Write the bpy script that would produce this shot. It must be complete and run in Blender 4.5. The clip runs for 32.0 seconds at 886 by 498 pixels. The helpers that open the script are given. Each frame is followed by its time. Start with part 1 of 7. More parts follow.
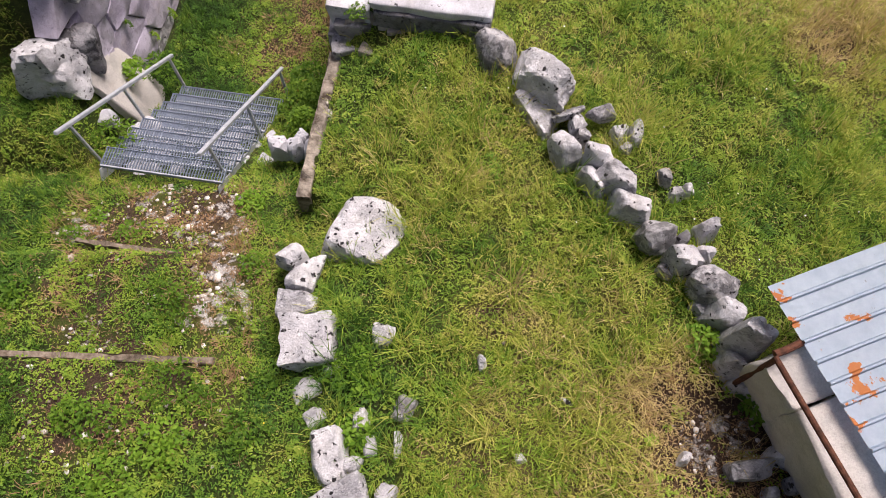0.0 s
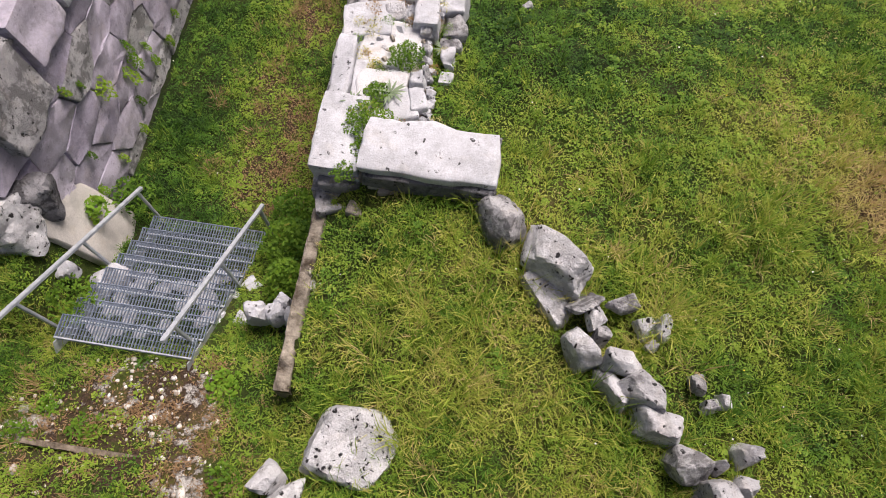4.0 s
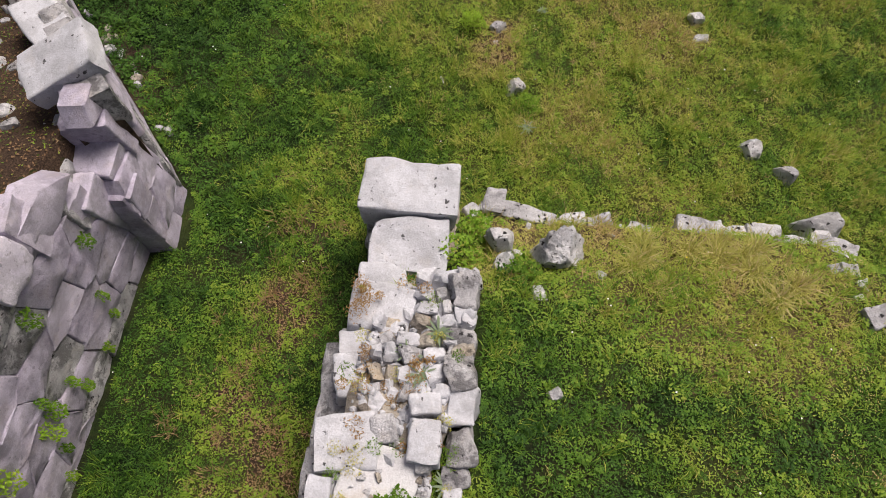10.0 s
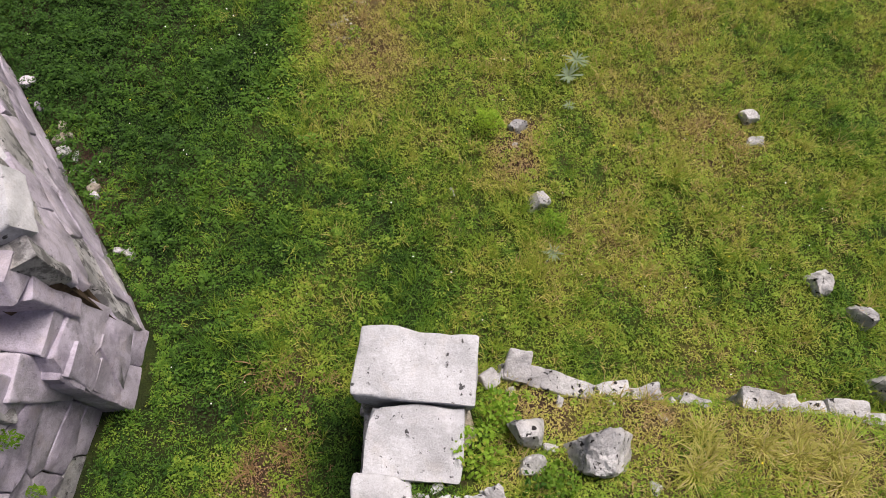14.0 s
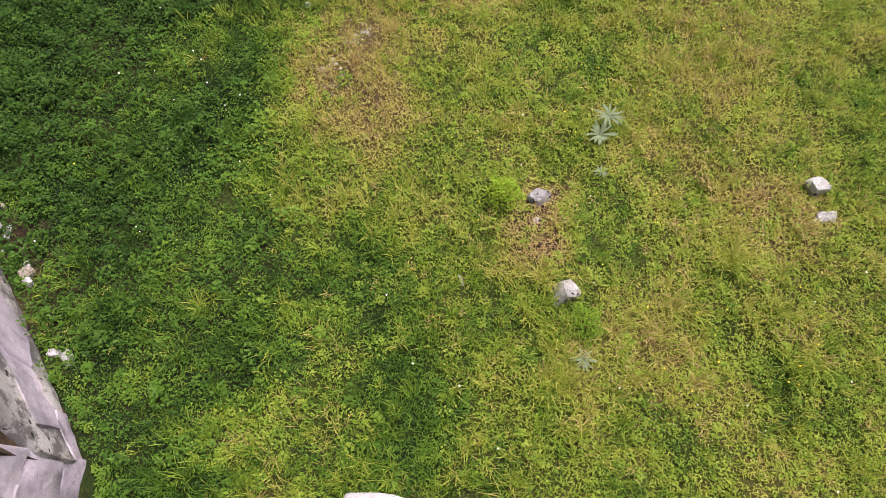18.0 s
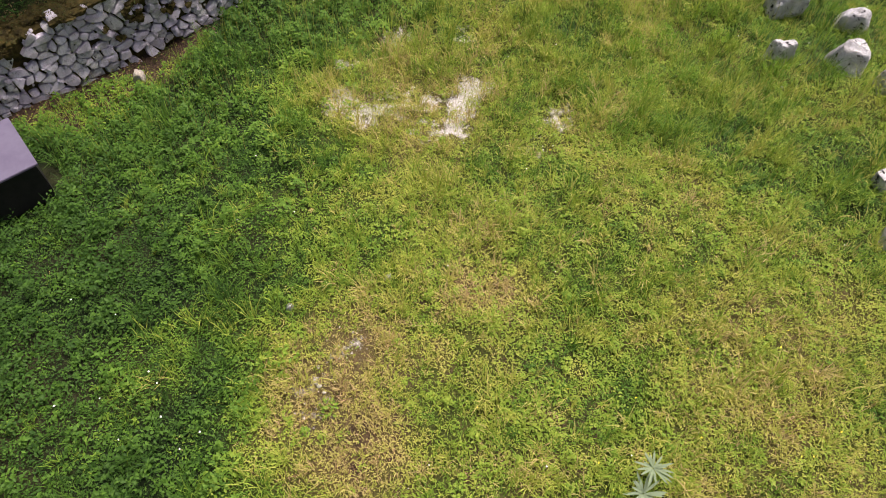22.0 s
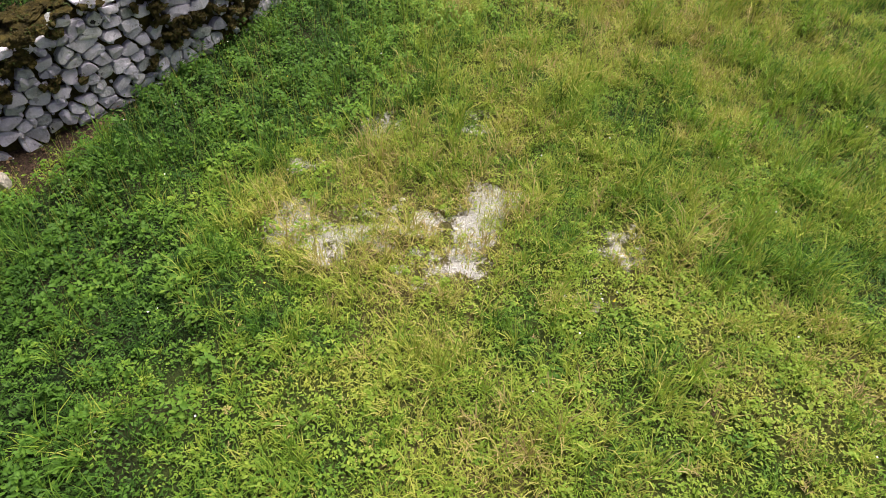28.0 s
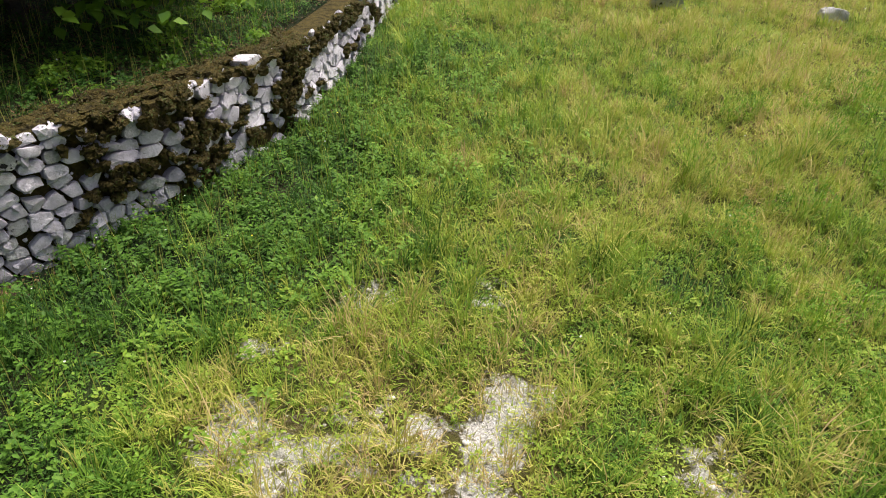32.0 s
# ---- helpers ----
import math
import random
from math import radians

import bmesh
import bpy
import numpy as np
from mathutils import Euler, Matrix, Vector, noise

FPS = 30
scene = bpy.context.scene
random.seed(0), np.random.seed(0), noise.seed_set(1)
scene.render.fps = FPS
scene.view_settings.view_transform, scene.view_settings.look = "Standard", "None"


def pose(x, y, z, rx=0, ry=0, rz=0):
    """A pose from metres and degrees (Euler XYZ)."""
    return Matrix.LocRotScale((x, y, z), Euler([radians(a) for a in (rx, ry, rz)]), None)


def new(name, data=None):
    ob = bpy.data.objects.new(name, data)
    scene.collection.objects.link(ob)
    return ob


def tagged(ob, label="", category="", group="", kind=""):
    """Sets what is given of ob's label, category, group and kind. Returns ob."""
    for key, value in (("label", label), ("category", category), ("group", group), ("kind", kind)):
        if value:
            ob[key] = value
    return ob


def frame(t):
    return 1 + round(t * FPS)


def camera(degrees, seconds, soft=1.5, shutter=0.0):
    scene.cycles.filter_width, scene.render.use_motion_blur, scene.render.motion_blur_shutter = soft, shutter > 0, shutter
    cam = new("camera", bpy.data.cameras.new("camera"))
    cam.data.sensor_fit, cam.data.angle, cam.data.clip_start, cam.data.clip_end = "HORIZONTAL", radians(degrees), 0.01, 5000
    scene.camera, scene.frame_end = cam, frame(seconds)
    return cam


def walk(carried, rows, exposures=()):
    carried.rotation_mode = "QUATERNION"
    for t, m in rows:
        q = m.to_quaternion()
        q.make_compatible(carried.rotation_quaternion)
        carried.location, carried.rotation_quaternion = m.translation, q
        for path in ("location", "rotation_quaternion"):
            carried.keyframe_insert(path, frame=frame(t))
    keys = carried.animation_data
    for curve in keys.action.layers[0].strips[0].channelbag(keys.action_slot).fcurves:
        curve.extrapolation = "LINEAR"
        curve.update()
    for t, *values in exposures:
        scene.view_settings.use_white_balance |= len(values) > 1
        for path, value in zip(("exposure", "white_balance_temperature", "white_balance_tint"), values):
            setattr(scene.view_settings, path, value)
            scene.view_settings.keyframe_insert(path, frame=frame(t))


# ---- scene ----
cam = camera(65.0, 32.0, 0.95)
METRES, EYE, TILT, LEAN, TURN = 18.0, 8.3, -67.5, 0.0, 0.0
ROWS = [
    (0.0, 0.0, 0.0, 0.0, -0.0, -0.0, -0.0),
    (0.5, -0.0004, 0.0038, 0.0083, 0.01, -0.02, -0.01),
    (1.0, -0.0003, 0.0086, 0.0187, 0.03, -0.02, -0.02),
    (1.5, 0.0, 0.014, 0.0301, 0.04, -0.02, -0.03),
    (2.0, 0.0005, 0.0199, 0.042, 0.07, -0.01, -0.02),
    (2.5, 0.0007, 0.0266, 0.0556, 0.08, -0.05, -0.0),
    (3.0, 0.0011, 0.0344, 0.0705, 0.09, -0.01, -0.02),
    (3.5, 0.0015, 0.043, 0.0868, 0.11, 0.01, -0.02),
    (5.5, 0.0021, 0.0795, 0.1599, 0.14, 0.1, -0.04),
    (6.0, 0.0021, 0.0883, 0.1792, 0.14, 0.08, -0.03),
    (6.5, 0.0019, 0.097, 0.1984, 0.16, 0.1, -0.04),
    (7.0, 0.0022, 0.1058, 0.2181, 0.18, 0.12, -0.06),
    (7.5, 0.0022, 0.1143, 0.2381, 0.19, 0.09, -0.08),
    (8.0, 0.002, 0.123, 0.2569, 0.19, 0.15, -0.12),
    (8.5, 0.0019, 0.1311, 0.2762, 0.21, 0.15, -0.14),
    (9.0, 0.0014, 0.1392, 0.2951, 0.19, 0.16, -0.18),
    (9.5, 0.001, 0.1472, 0.3136, 0.17, 0.15, -0.21),
    (10.0, 0.0003, 0.1551, 0.3316, 0.16, 0.12, -0.23),
    (10.5, -0.0006, 0.1627, 0.3482, 0.16, 0.14, -0.26),
    (11.0, -0.0017, 0.1696, 0.364, 0.15, 0.15, -0.28),
    (11.5, -0.0024, 0.1797, 0.3772, 0.15, 0.18, -0.3),
    (12.0, -0.0031, 0.1921, 0.3884, 0.13, 0.18, -0.33),
    (12.5, -0.0035, 0.2042, 0.3981, 0.18, 0.23, -0.35),
    (13.0, -0.005, 0.2151, 0.4077, 0.11, 0.21, -0.38),
    (13.5, -0.006, 0.2257, 0.416, 0.14, 0.24, -0.41),
    (14.0, -0.0071, 0.2356, 0.4241, 0.15, 0.25, -0.44),
    (14.5, -0.0075, 0.2455, 0.4311, 0.17, 0.29, -0.48),
    (16.5, -0.01, 0.284, 0.4529, 0.22, 0.31, -0.6),
    (17.0, -0.0104, 0.2938, 0.4597, 0.18, 0.24, -0.64),
    (17.5, -0.01, 0.3049, 0.4677, 0.24, 0.29, -0.65),
    (18.0, -0.0107, 0.3156, 0.4787, 0.23, 0.26, -0.67),
    (18.5, -0.0112, 0.3257, 0.4912, 0.24, 0.32, -0.7),
    (19.0, -0.0119, 0.3352, 0.5061, 0.24, 1.12, -0.72),
    (19.5, -0.0127, 0.3436, 0.5216, 0.21, 2.83, -0.75),
    (20.0, -0.013, 0.3518, 0.5374, 0.21, 4.89, -0.77),
    (20.5, -0.0132, 0.3592, 0.5522, 0.2, 6.84, -0.8),
    (21.0, -0.0137, 0.3667, 0.568, 0.17, 8.93, -0.82),
    (21.5, -0.0144, 0.3737, 0.5833, 0.16, 10.7, -0.85),
    (22.0, -0.0155, 0.3807, 0.5985, 0.13, 10.94, -0.88),
    (22.5, -0.0159, 0.3891, 0.6136, 0.14, 10.99, -0.92),
    (23.0, -0.0164, 0.4048, 0.6253, 0.13, 11.04, -0.94),
    (23.5, -0.0169, 0.4207, 0.6358, 0.13, 11.04, -0.96),
    (24.0, -0.0174, 0.4354, 0.6451, 0.12, 11.04, -0.98),
    (24.5, -0.0178, 0.449, 0.6533, 0.12, 11.03, -1.01),
    (25.0, -0.0183, 0.4625, 0.6605, 0.11, 11.19, -1.01),
    (25.5, -0.0185, 0.4754, 0.6664, 0.11, 11.97, -1.03),
    (27.5, -0.0182, 0.5223, 0.6803, 0.07, 16.27, -1.08),
    (28.0, -0.0187, 0.5333, 0.6824, 0.07, 17.49, -1.09),
    (28.5, -0.0192, 0.5443, 0.6839, 0.06, 19.66, -1.11),
    (29.0, -0.0196, 0.5552, 0.6848, 0.09, 22.26, -1.12),
    (29.5, -0.0199, 0.5658, 0.6863, 0.09, 25.17, -1.13),
    (30.0, -0.02, 0.5751, 0.6898, 0.09, 28.45, -1.14),
    (30.5, -0.0202, 0.5839, 0.6949, 0.09, 29.54, -1.15),
    (31.0, -0.0204, 0.5935, 0.7022, 0.1, 29.55, -1.16),
    (31.5, -0.0208, 0.6038, 0.7119, 0.1, 29.78, -1.18),
    (32.0, -0.021, 0.6148, 0.7237, 0.08, 31.69, -1.21),
]
EXPOSURES = [(0.0, 0.32, 6750, 21), (3.5, 0.16, 6750, 18), (6.0, -0.04, 6800, 15), (9.0, -0.13, 6850, 15), (13.0, -0.05, 6850, 15), (19.0, 0.46, 6850, 20), (25.0, 0.54, 6850, 20), (28.0, 0.57, 6700, 12), (32.0, 0.66, 6700, 10)]
walk(cam, [(t, pose(0, 0, EYE, TILT, LEAN, TURN) @ pose(METRES * x, METRES * y, METRES * z, 90 + pitch, roll, yaw)) for t, x, y, z, yaw, pitch, roll in ROWS], EXPOSURES)

# ---- light ----
SUN_UP, SUN_TURN = 62.0, 42.0          # elevation, and turn from +y towards +x
world = bpy.data.worlds.new("sky")
scene.world = world
world.use_nodes = True
wn = world.node_tree.nodes
sky = wn.new("ShaderNodeTexSky")
sky.sky_type, sky.sun_disc = "NISHITA", False
sky.sun_elevation, sky.sun_rotation = radians(SUN_UP), radians(SUN_TURN)
sky.air_density, sky.dust_density, sky.ozone_density = 0.8, 7.0, 0.6
wn["Background"].inputs["Strength"].default_value = 0.072
world.node_tree.links.new(sky.outputs[0], wn["Background"].inputs["Color"])
sun = new("sun", bpy.data.lights.new("sun", "SUN"))
sun.data.energy, sun.data.angle, sun.data.color = 3.7, radians(30), (1.0, 0.97, 0.91)
sun.rotation_euler = (radians(90 - SUN_UP), 0, radians(180 - SUN_TURN))
sun.location = (20, 30, 40)




# ---- materials ----
def nodes_of(name, rough=0.9):
    m = bpy.data.materials.new(name)
    m.use_nodes = True
    nt = m.node_tree
    b = nt.nodes["Principled BSDF"]
    b.inputs["Roughness"].default_value = rough
    b.inputs["Specular IOR Level"].default_value = 0.25
    return m, nt, b


def node(nt, kind, **sets):
    n = nt.nodes.new("ShaderNode" + kind)
    for k, v in sets.items():
        n.inputs[k.replace("_", " ")].default_value = v
    return n


def ramp(nt, fac, stops, ease=False):
    r = nt.nodes.new("ShaderNodeValToRGB")
    if ease:
        r.color_ramp.interpolation = "EASE"
    e = r.color_ramp.elements
    while len(e) < len(stops):
        e.new(0.5)
    for el, (p, c) in zip(e, stops):
        el.position = p
        el.color = (*c, 1) if len(c) == 3 else c
    nt.links.new(fac, r.inputs[0])
    return r.outputs[0]


def grey(v):
    return (v, v, v)


def mix(nt, fac, a, b, how="MIX"):
    n = nt.nodes.new("ShaderNodeMix")
    n.data_type, n.blend_type = "RGBA", how
    for sock, v in ((n.inputs[0], fac), (n.inputs[6], a), (n.inputs[7], b)):
        if isinstance(v, (int, float)):
            sock.default_value = v
        elif isinstance(v, tuple):
            sock.default_value = (*v, 1)
        else:
            nt.links.new(v, sock)
    return n.outputs[2]


def place(nt, world_space=False):
    if world_space:
        return nt.nodes.new("ShaderNodeNewGeometry").outputs["Position"]
    return nt.nodes.new("ShaderNodeTexCoord").outputs["Object"]


def noise_of(nt, co, scale, detail=4.0, rough=0.55, distort=0.0):
    n = node(nt, "TexNoise", Scale=scale, Detail=detail, Roughness=rough, Distortion=distort)
    nt.links.new(co, n.inputs["Vector"])
    return n.outputs["Fac"]


def bump(nt, b, height, strength, dist):
    n = node(nt, "Bump", Strength=strength, Distance=dist)
    nt.links.new(height, n.inputs["Height"])
    nt.links.new(n.outputs[0], b.inputs["Normal"])


def limestone(name, pale, grim, pits=0.9, ochre=0.15, world_space=True, shift=0.1, crust=0.45, scale=1.0, fewer=0.0, relief=1.0):
    """Weathered limestone: bleached skin, dark lichen crust, round black solution pits, hair cracks, a little ochre."""
    m, nt, b = nodes_of(name, 0.92)
    co = place(nt, world_space)
    info = nt.nodes.new("ShaderNodeObjectInfo").outputs["Random"]
    big = noise_of(nt, co, 2.2 * scale, 6, 0.62, 0.4)
    mid = noise_of(nt, co, 9 * scale, 7, 0.66, 0.3)
    fine = noise_of(nt, co, 60 * scale, 4, 0.7)
    c = mix(nt, ramp(nt, big, [(0.38, grey(0)), (0.56, grey(1))]), grim, pale)
    c = mix(nt, ramp(nt, fine, [(0.32, grey(0.4)), (0.58, grey(0))]), c, tuple(v * 0.6 for v in grim))
    c = mix(nt, ramp(nt, noise_of(nt, co, 4.3 * scale, 5, 0.62), [(0.54, grey(0)), (0.68, grey(ochre))]), c, (0.50, 0.38, 0.24))
    lichen = ramp(nt, mix(nt, 0.35, noise_of(nt, co, 3.3 * scale, 8, 0.7, 0.2), mid), [(0.485, grey(0)), (0.55, grey(crust))])
    c = mix(nt, lichen, c, mix(nt, fine, tuple(v * 0.12 for v in grim), tuple(v * 0.55 for v in grim)))
    bent = nt.nodes.new("ShaderNodeVectorMath")
    bent.operation = "MULTIPLY_ADD"
    wob = node(nt, "TexNoise", Scale=30.0 * scale, Detail=4.0)
    nt.links.new(co, wob.inputs["Vector"])
    nt.links.new(wob.outputs["Color"], bent.inputs[0])
    bent.inputs[1].default_value = (0.07, 0.07, 0.07)
    nt.links.new(co, bent.inputs[2])
    cell = node(nt, "TexVoronoi", Scale=15.0 * scale)
    nt.links.new(bent.outputs[0], cell.inputs["Vector"])
    pick = nt.nodes.new("ShaderNodeSeparateColor")
    nt.links.new(cell.outputs["Color"], pick.inputs[0])
    room = nt.nodes.new("ShaderNodeMath")
    room.operation = "MULTIPLY_ADD"
    nt.links.new(pick.outputs[0], room.inputs[0])
    room.inputs[1].default_value = -0.68
    nt.links.new(cell.outputs["Distance"], room.inputs[2])
    where = ramp(nt, noise_of(nt, co, 4.6 * scale, 5, 0.65), [(0.46 + fewer, grey(0)), (0.53 + fewer, grey(pits))])
    hole = nt.nodes.new("ShaderNodeMath")
    hole.operation = "MULTIPLY"
    lift = nt.nodes.new("ShaderNodeMath")
    lift.operation = "ADD"
    lift.inputs[1].default_value = 0.5
    nt.links.new(room.outputs[0], lift.inputs[0])
    nt.links.new(ramp(nt, lift.outputs[0], [(0.17, grey(1)), (0.22, grey(0))]), hole.inputs[0])
    nt.links.new(where, hole.inputs[1])
    speck = ramp(nt, noise_of(nt, co, 13 * scale, 9, 0.72, 0.6), [(0.625 + fewer * 0.4, grey(0)), (0.645 + fewer * 0.4, grey(pits))])
    worn = nt.nodes.new("ShaderNodeMath")
    worn.operation = "MAXIMUM"
    nt.links.new(hole.outputs[0], worn.inputs[0])
    nt.links.new(speck, worn.inputs[1])
    c = mix(nt, shift, c, mix(nt, info, (0.22, 0.21, 0.22), (0.85, 0.83, 0.80)))
    c = mix(nt, worn.outputs[0], c, (0.03, 0.028, 0.03))
    nt.links.new(c, b.inputs["Base Color"])
    h = mix(nt, 0.4, mid, fine)
    h = mix(nt, worn.outputs[0], h, (0.0, 0.0, 0.0))
    bump(nt, b, h, relief, 0.06)
    return m


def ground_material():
    """Soil, litter and low green, darkened for the shade between plants, with gravel, bare earth and straw by the masks
    of the sheet.
    """
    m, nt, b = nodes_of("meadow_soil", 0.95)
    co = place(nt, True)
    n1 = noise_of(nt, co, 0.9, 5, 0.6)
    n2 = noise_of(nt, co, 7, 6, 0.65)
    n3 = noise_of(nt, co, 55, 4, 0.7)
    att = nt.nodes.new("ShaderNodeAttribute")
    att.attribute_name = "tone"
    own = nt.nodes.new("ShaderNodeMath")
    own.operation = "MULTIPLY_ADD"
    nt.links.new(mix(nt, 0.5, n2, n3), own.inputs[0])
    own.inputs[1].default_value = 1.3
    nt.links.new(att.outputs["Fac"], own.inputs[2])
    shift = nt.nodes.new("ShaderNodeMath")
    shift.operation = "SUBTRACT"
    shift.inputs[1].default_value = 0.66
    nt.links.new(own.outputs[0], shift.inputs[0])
    # sward tones, much darker, so the gaps between blades look shaded
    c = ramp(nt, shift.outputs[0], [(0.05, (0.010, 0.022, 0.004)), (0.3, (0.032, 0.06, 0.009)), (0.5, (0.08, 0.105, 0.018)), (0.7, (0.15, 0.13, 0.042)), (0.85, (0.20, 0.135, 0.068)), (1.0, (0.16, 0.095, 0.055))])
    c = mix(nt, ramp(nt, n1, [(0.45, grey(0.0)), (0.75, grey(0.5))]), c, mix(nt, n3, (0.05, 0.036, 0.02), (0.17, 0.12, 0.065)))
    masks = {}
    for k in ("gravel", "earth", "straw"):
        a = nt.nodes.new("ShaderNodeAttribute")
        a.attribute_name = k
        add = nt.nodes.new("ShaderNodeMath")
        add.operation = "MULTIPLY_ADD"
        nt.links.new(n2, add.inputs[0])
        add.inputs[1].default_value = 1.35
        nt.links.new(a.outputs["Fac"], add.inputs[2])
        masks[k] = ramp(nt, mix(nt, 0.25, add.outputs[0], n3), [(0.88, grey(0)), (1.08, grey(1))])
    a = nt.nodes.new("ShaderNodeAttribute")
    a.attribute_name = "meadow"
    turf = mix(nt, ramp(nt, n2, [(0.35, grey(0)), (0.65, grey(1))]), (0.05, 0.085, 0.014), (0.15, 0.17, 0.035))
    turf = mix(nt, ramp(nt, n3, [(0.4, grey(0)), (0.6, grey(0.6))]), turf, (0.025, 0.04, 0.008))
    c = mix(nt, a.outputs["Fac"], c, turf)
    c = mix(nt, masks["straw"], c, mix(nt, n3, (0.09, 0.075, 0.028), (0.22, 0.17, 0.075)))
    c = mix(nt, masks["earth"], c, mix(nt, ramp(nt, n3, [(0.3, grey(0)), (0.7, grey(1))]), (0.02, 0.012, 0.008), (0.15, 0.095, 0.065)))
    v = node(nt, "TexVoronoi", Scale=85.0)
    nt.links.new(co, v.inputs["Vector"])
    chips = mix(nt, ramp(nt, v.outputs["Distance"], [(0.2, grey(1)), (0.7, grey(0))]), (0.58, 0.55, 0.52), (0.90, 0.88, 0.86))
    c = mix(nt, masks["gravel"], c, chips)
    nt.links.new(c, b.inputs["Base Color"])
    bump(nt, b, mix(nt, 0.6, n2, n3), 1.0, 0.09)
    return m


def leaf_material(name, dark, light, dry, dry_part=0.15, patch=0.7, see_through=0.35):
    """Blades and leaves: each differs a little, and the sward changes from patch to patch."""
    m, nt, b = nodes_of(name, 0.62)
    geo = nt.nodes.new("ShaderNodeNewGeometry")
    rnd, co = geo.outputs["Random Per Island"], geo.outputs["Position"]
    p1 = noise_of(nt, co, patch, 4, 0.6, 0.4)
    p2 = noise_of(nt, co, patch * 6, 3, 0.6)
    lean = nt.nodes.new("ShaderNodeMath")
    lean.operation = "MULTIPLY_ADD"
    nt.links.new(p1, lean.inputs[0])
    lean.inputs[1].default_value = 2.4
    lean.inputs[2].default_value = -0.7
    both = mix(nt, 0.35, lean.outputs[0], p2)
    both = mix(nt, 0.33, both, rnd)
    c = mix(nt, ramp(nt, both, [(0.22, grey(0)), (0.72, grey(1))]), dark, light)
    white = node(nt, "TexWhiteNoise")
    white.noise_dimensions = "1D"
    nt.links.new(rnd, white.inputs["W"])
    old = nt.nodes.new("ShaderNodeMath")
    old.operation = "MULTIPLY"
    nt.links.new(white.outputs["Value"], old.inputs[0])
    nt.links.new(p1, old.inputs[1])
    c = mix(nt, ramp(nt, old.outputs[0], [(0.52 - dry_part, grey(0)), (0.6 - dry_part, grey(1))]), c, dry)
    nt.links.new(c, b.inputs["Base Color"])
    t = nt.nodes.new("ShaderNodeBsdfTranslucent")
    nt.links.new(c, t.inputs["Color"])
    s = nt.nodes.new("ShaderNodeMixShader")
    s.inputs[0].default_value = see_through
    nt.links.new(b.outputs[0], s.inputs[1])
    nt.links.new(t.outputs[0], s.inputs[2])
    nt.links.new(s.outputs[0], nt.nodes["Material Output"].inputs["Surface"])
    return m


def sward_material():
    """Grass and herbs coloured by the tone of their clump; each blade differs a little."""
    m, nt, b = nodes_of("sward", 0.6)
    geo = nt.nodes.new("ShaderNodeNewGeometry")
    att = nt.nodes.new("ShaderNodeAttribute")
    att.attribute_name = "tone"
    own = nt.nodes.new("ShaderNodeMath")
    own.operation = "MULTIPLY_ADD"
    nt.links.new(geo.outputs["Random Per Island"], own.inputs[0])
    own.inputs[1].default_value = 0.1
    nt.links.new(att.outputs["Fac"], own.inputs[2])
    c = ramp(nt, own.outputs[0], [(0.02, (0.035, 0.098, 0.014)), (0.25, (0.108, 0.235, 0.026)), (0.45, (0.245, 0.375, 0.042)), (0.62, (0.43, 0.475, 0.085)), (0.80, (0.53, 0.47, 0.15)), (0.92, (0.56, 0.42, 0.22)), (1.0, (0.38, 0.24, 0.13))])
    nt.links.new(c, b.inputs["Base Color"])
    t = nt.nodes.new("ShaderNodeBsdfTranslucent")
    nt.links.new(c, t.inputs["Color"])
    s = nt.nodes.new("ShaderNodeMixShader")
    s.inputs[0].default_value = 0.32
    nt.links.new(b.outputs[0], s.inputs[1])
    nt.links.new(t.outputs[0], s.inputs[2])
    nt.links.new(s.outputs[0], nt.nodes["Material Output"].inputs["Surface"])
    return m


def plain(name, a, b_, scale=8.0, rough=0.6, metal=0.0, strength=0.3, dist=0.004):
    m, nt, b = nodes_of(name, rough)
    co = place(nt, True)
    n = noise_of(nt, co, scale, 6, 0.65)
    nt.links.new(mix(nt, ramp(nt, n, [(0.35, grey(0)), (0.68, grey(1))]), a, b_), b.inputs["Base Color"])
    b.inputs["Metallic"].default_value = metal
    bump(nt, b, noise_of(nt, co, scale * 6, 4, 0.6), strength, dist)
    return m


def painted_sheet():
    """Pale blue paint on sheet metal, worn to orange rust in flakes."""
    m, nt, b = nodes_of("painted_sheet_metal", 0.5)
    co = place(nt, True)
    flake = noise_of(nt, co, 3.1, 7, 0.6, 0.2)
    dirt = noise_of(nt, co, 9, 5, 0.7)
    c = mix(nt, ramp(nt, dirt, [(0.3, grey(0)), (0.7, grey(1))]), (0.42, 0.53, 0.66), (0.56, 0.66, 0.78))
    edge = ramp(nt, flake, [(0.60, grey(0)), (0.612, grey(1))])
    c = mix(nt, ramp(nt, noise_of(nt, co, 14, 4, 0.7), [(0.68, grey(0)), (0.71, grey(0.7))]), c, (0.2, 0.22, 0.26))
    c = mix(nt, edge, c, mix(nt, dirt, (0.50, 0.13, 0.03), (0.75, 0.30, 0.08)))
    nt.links.new(c, b.inputs["Base Color"])
    bump(nt, b, dirt, 0.15, 0.004)
    return m


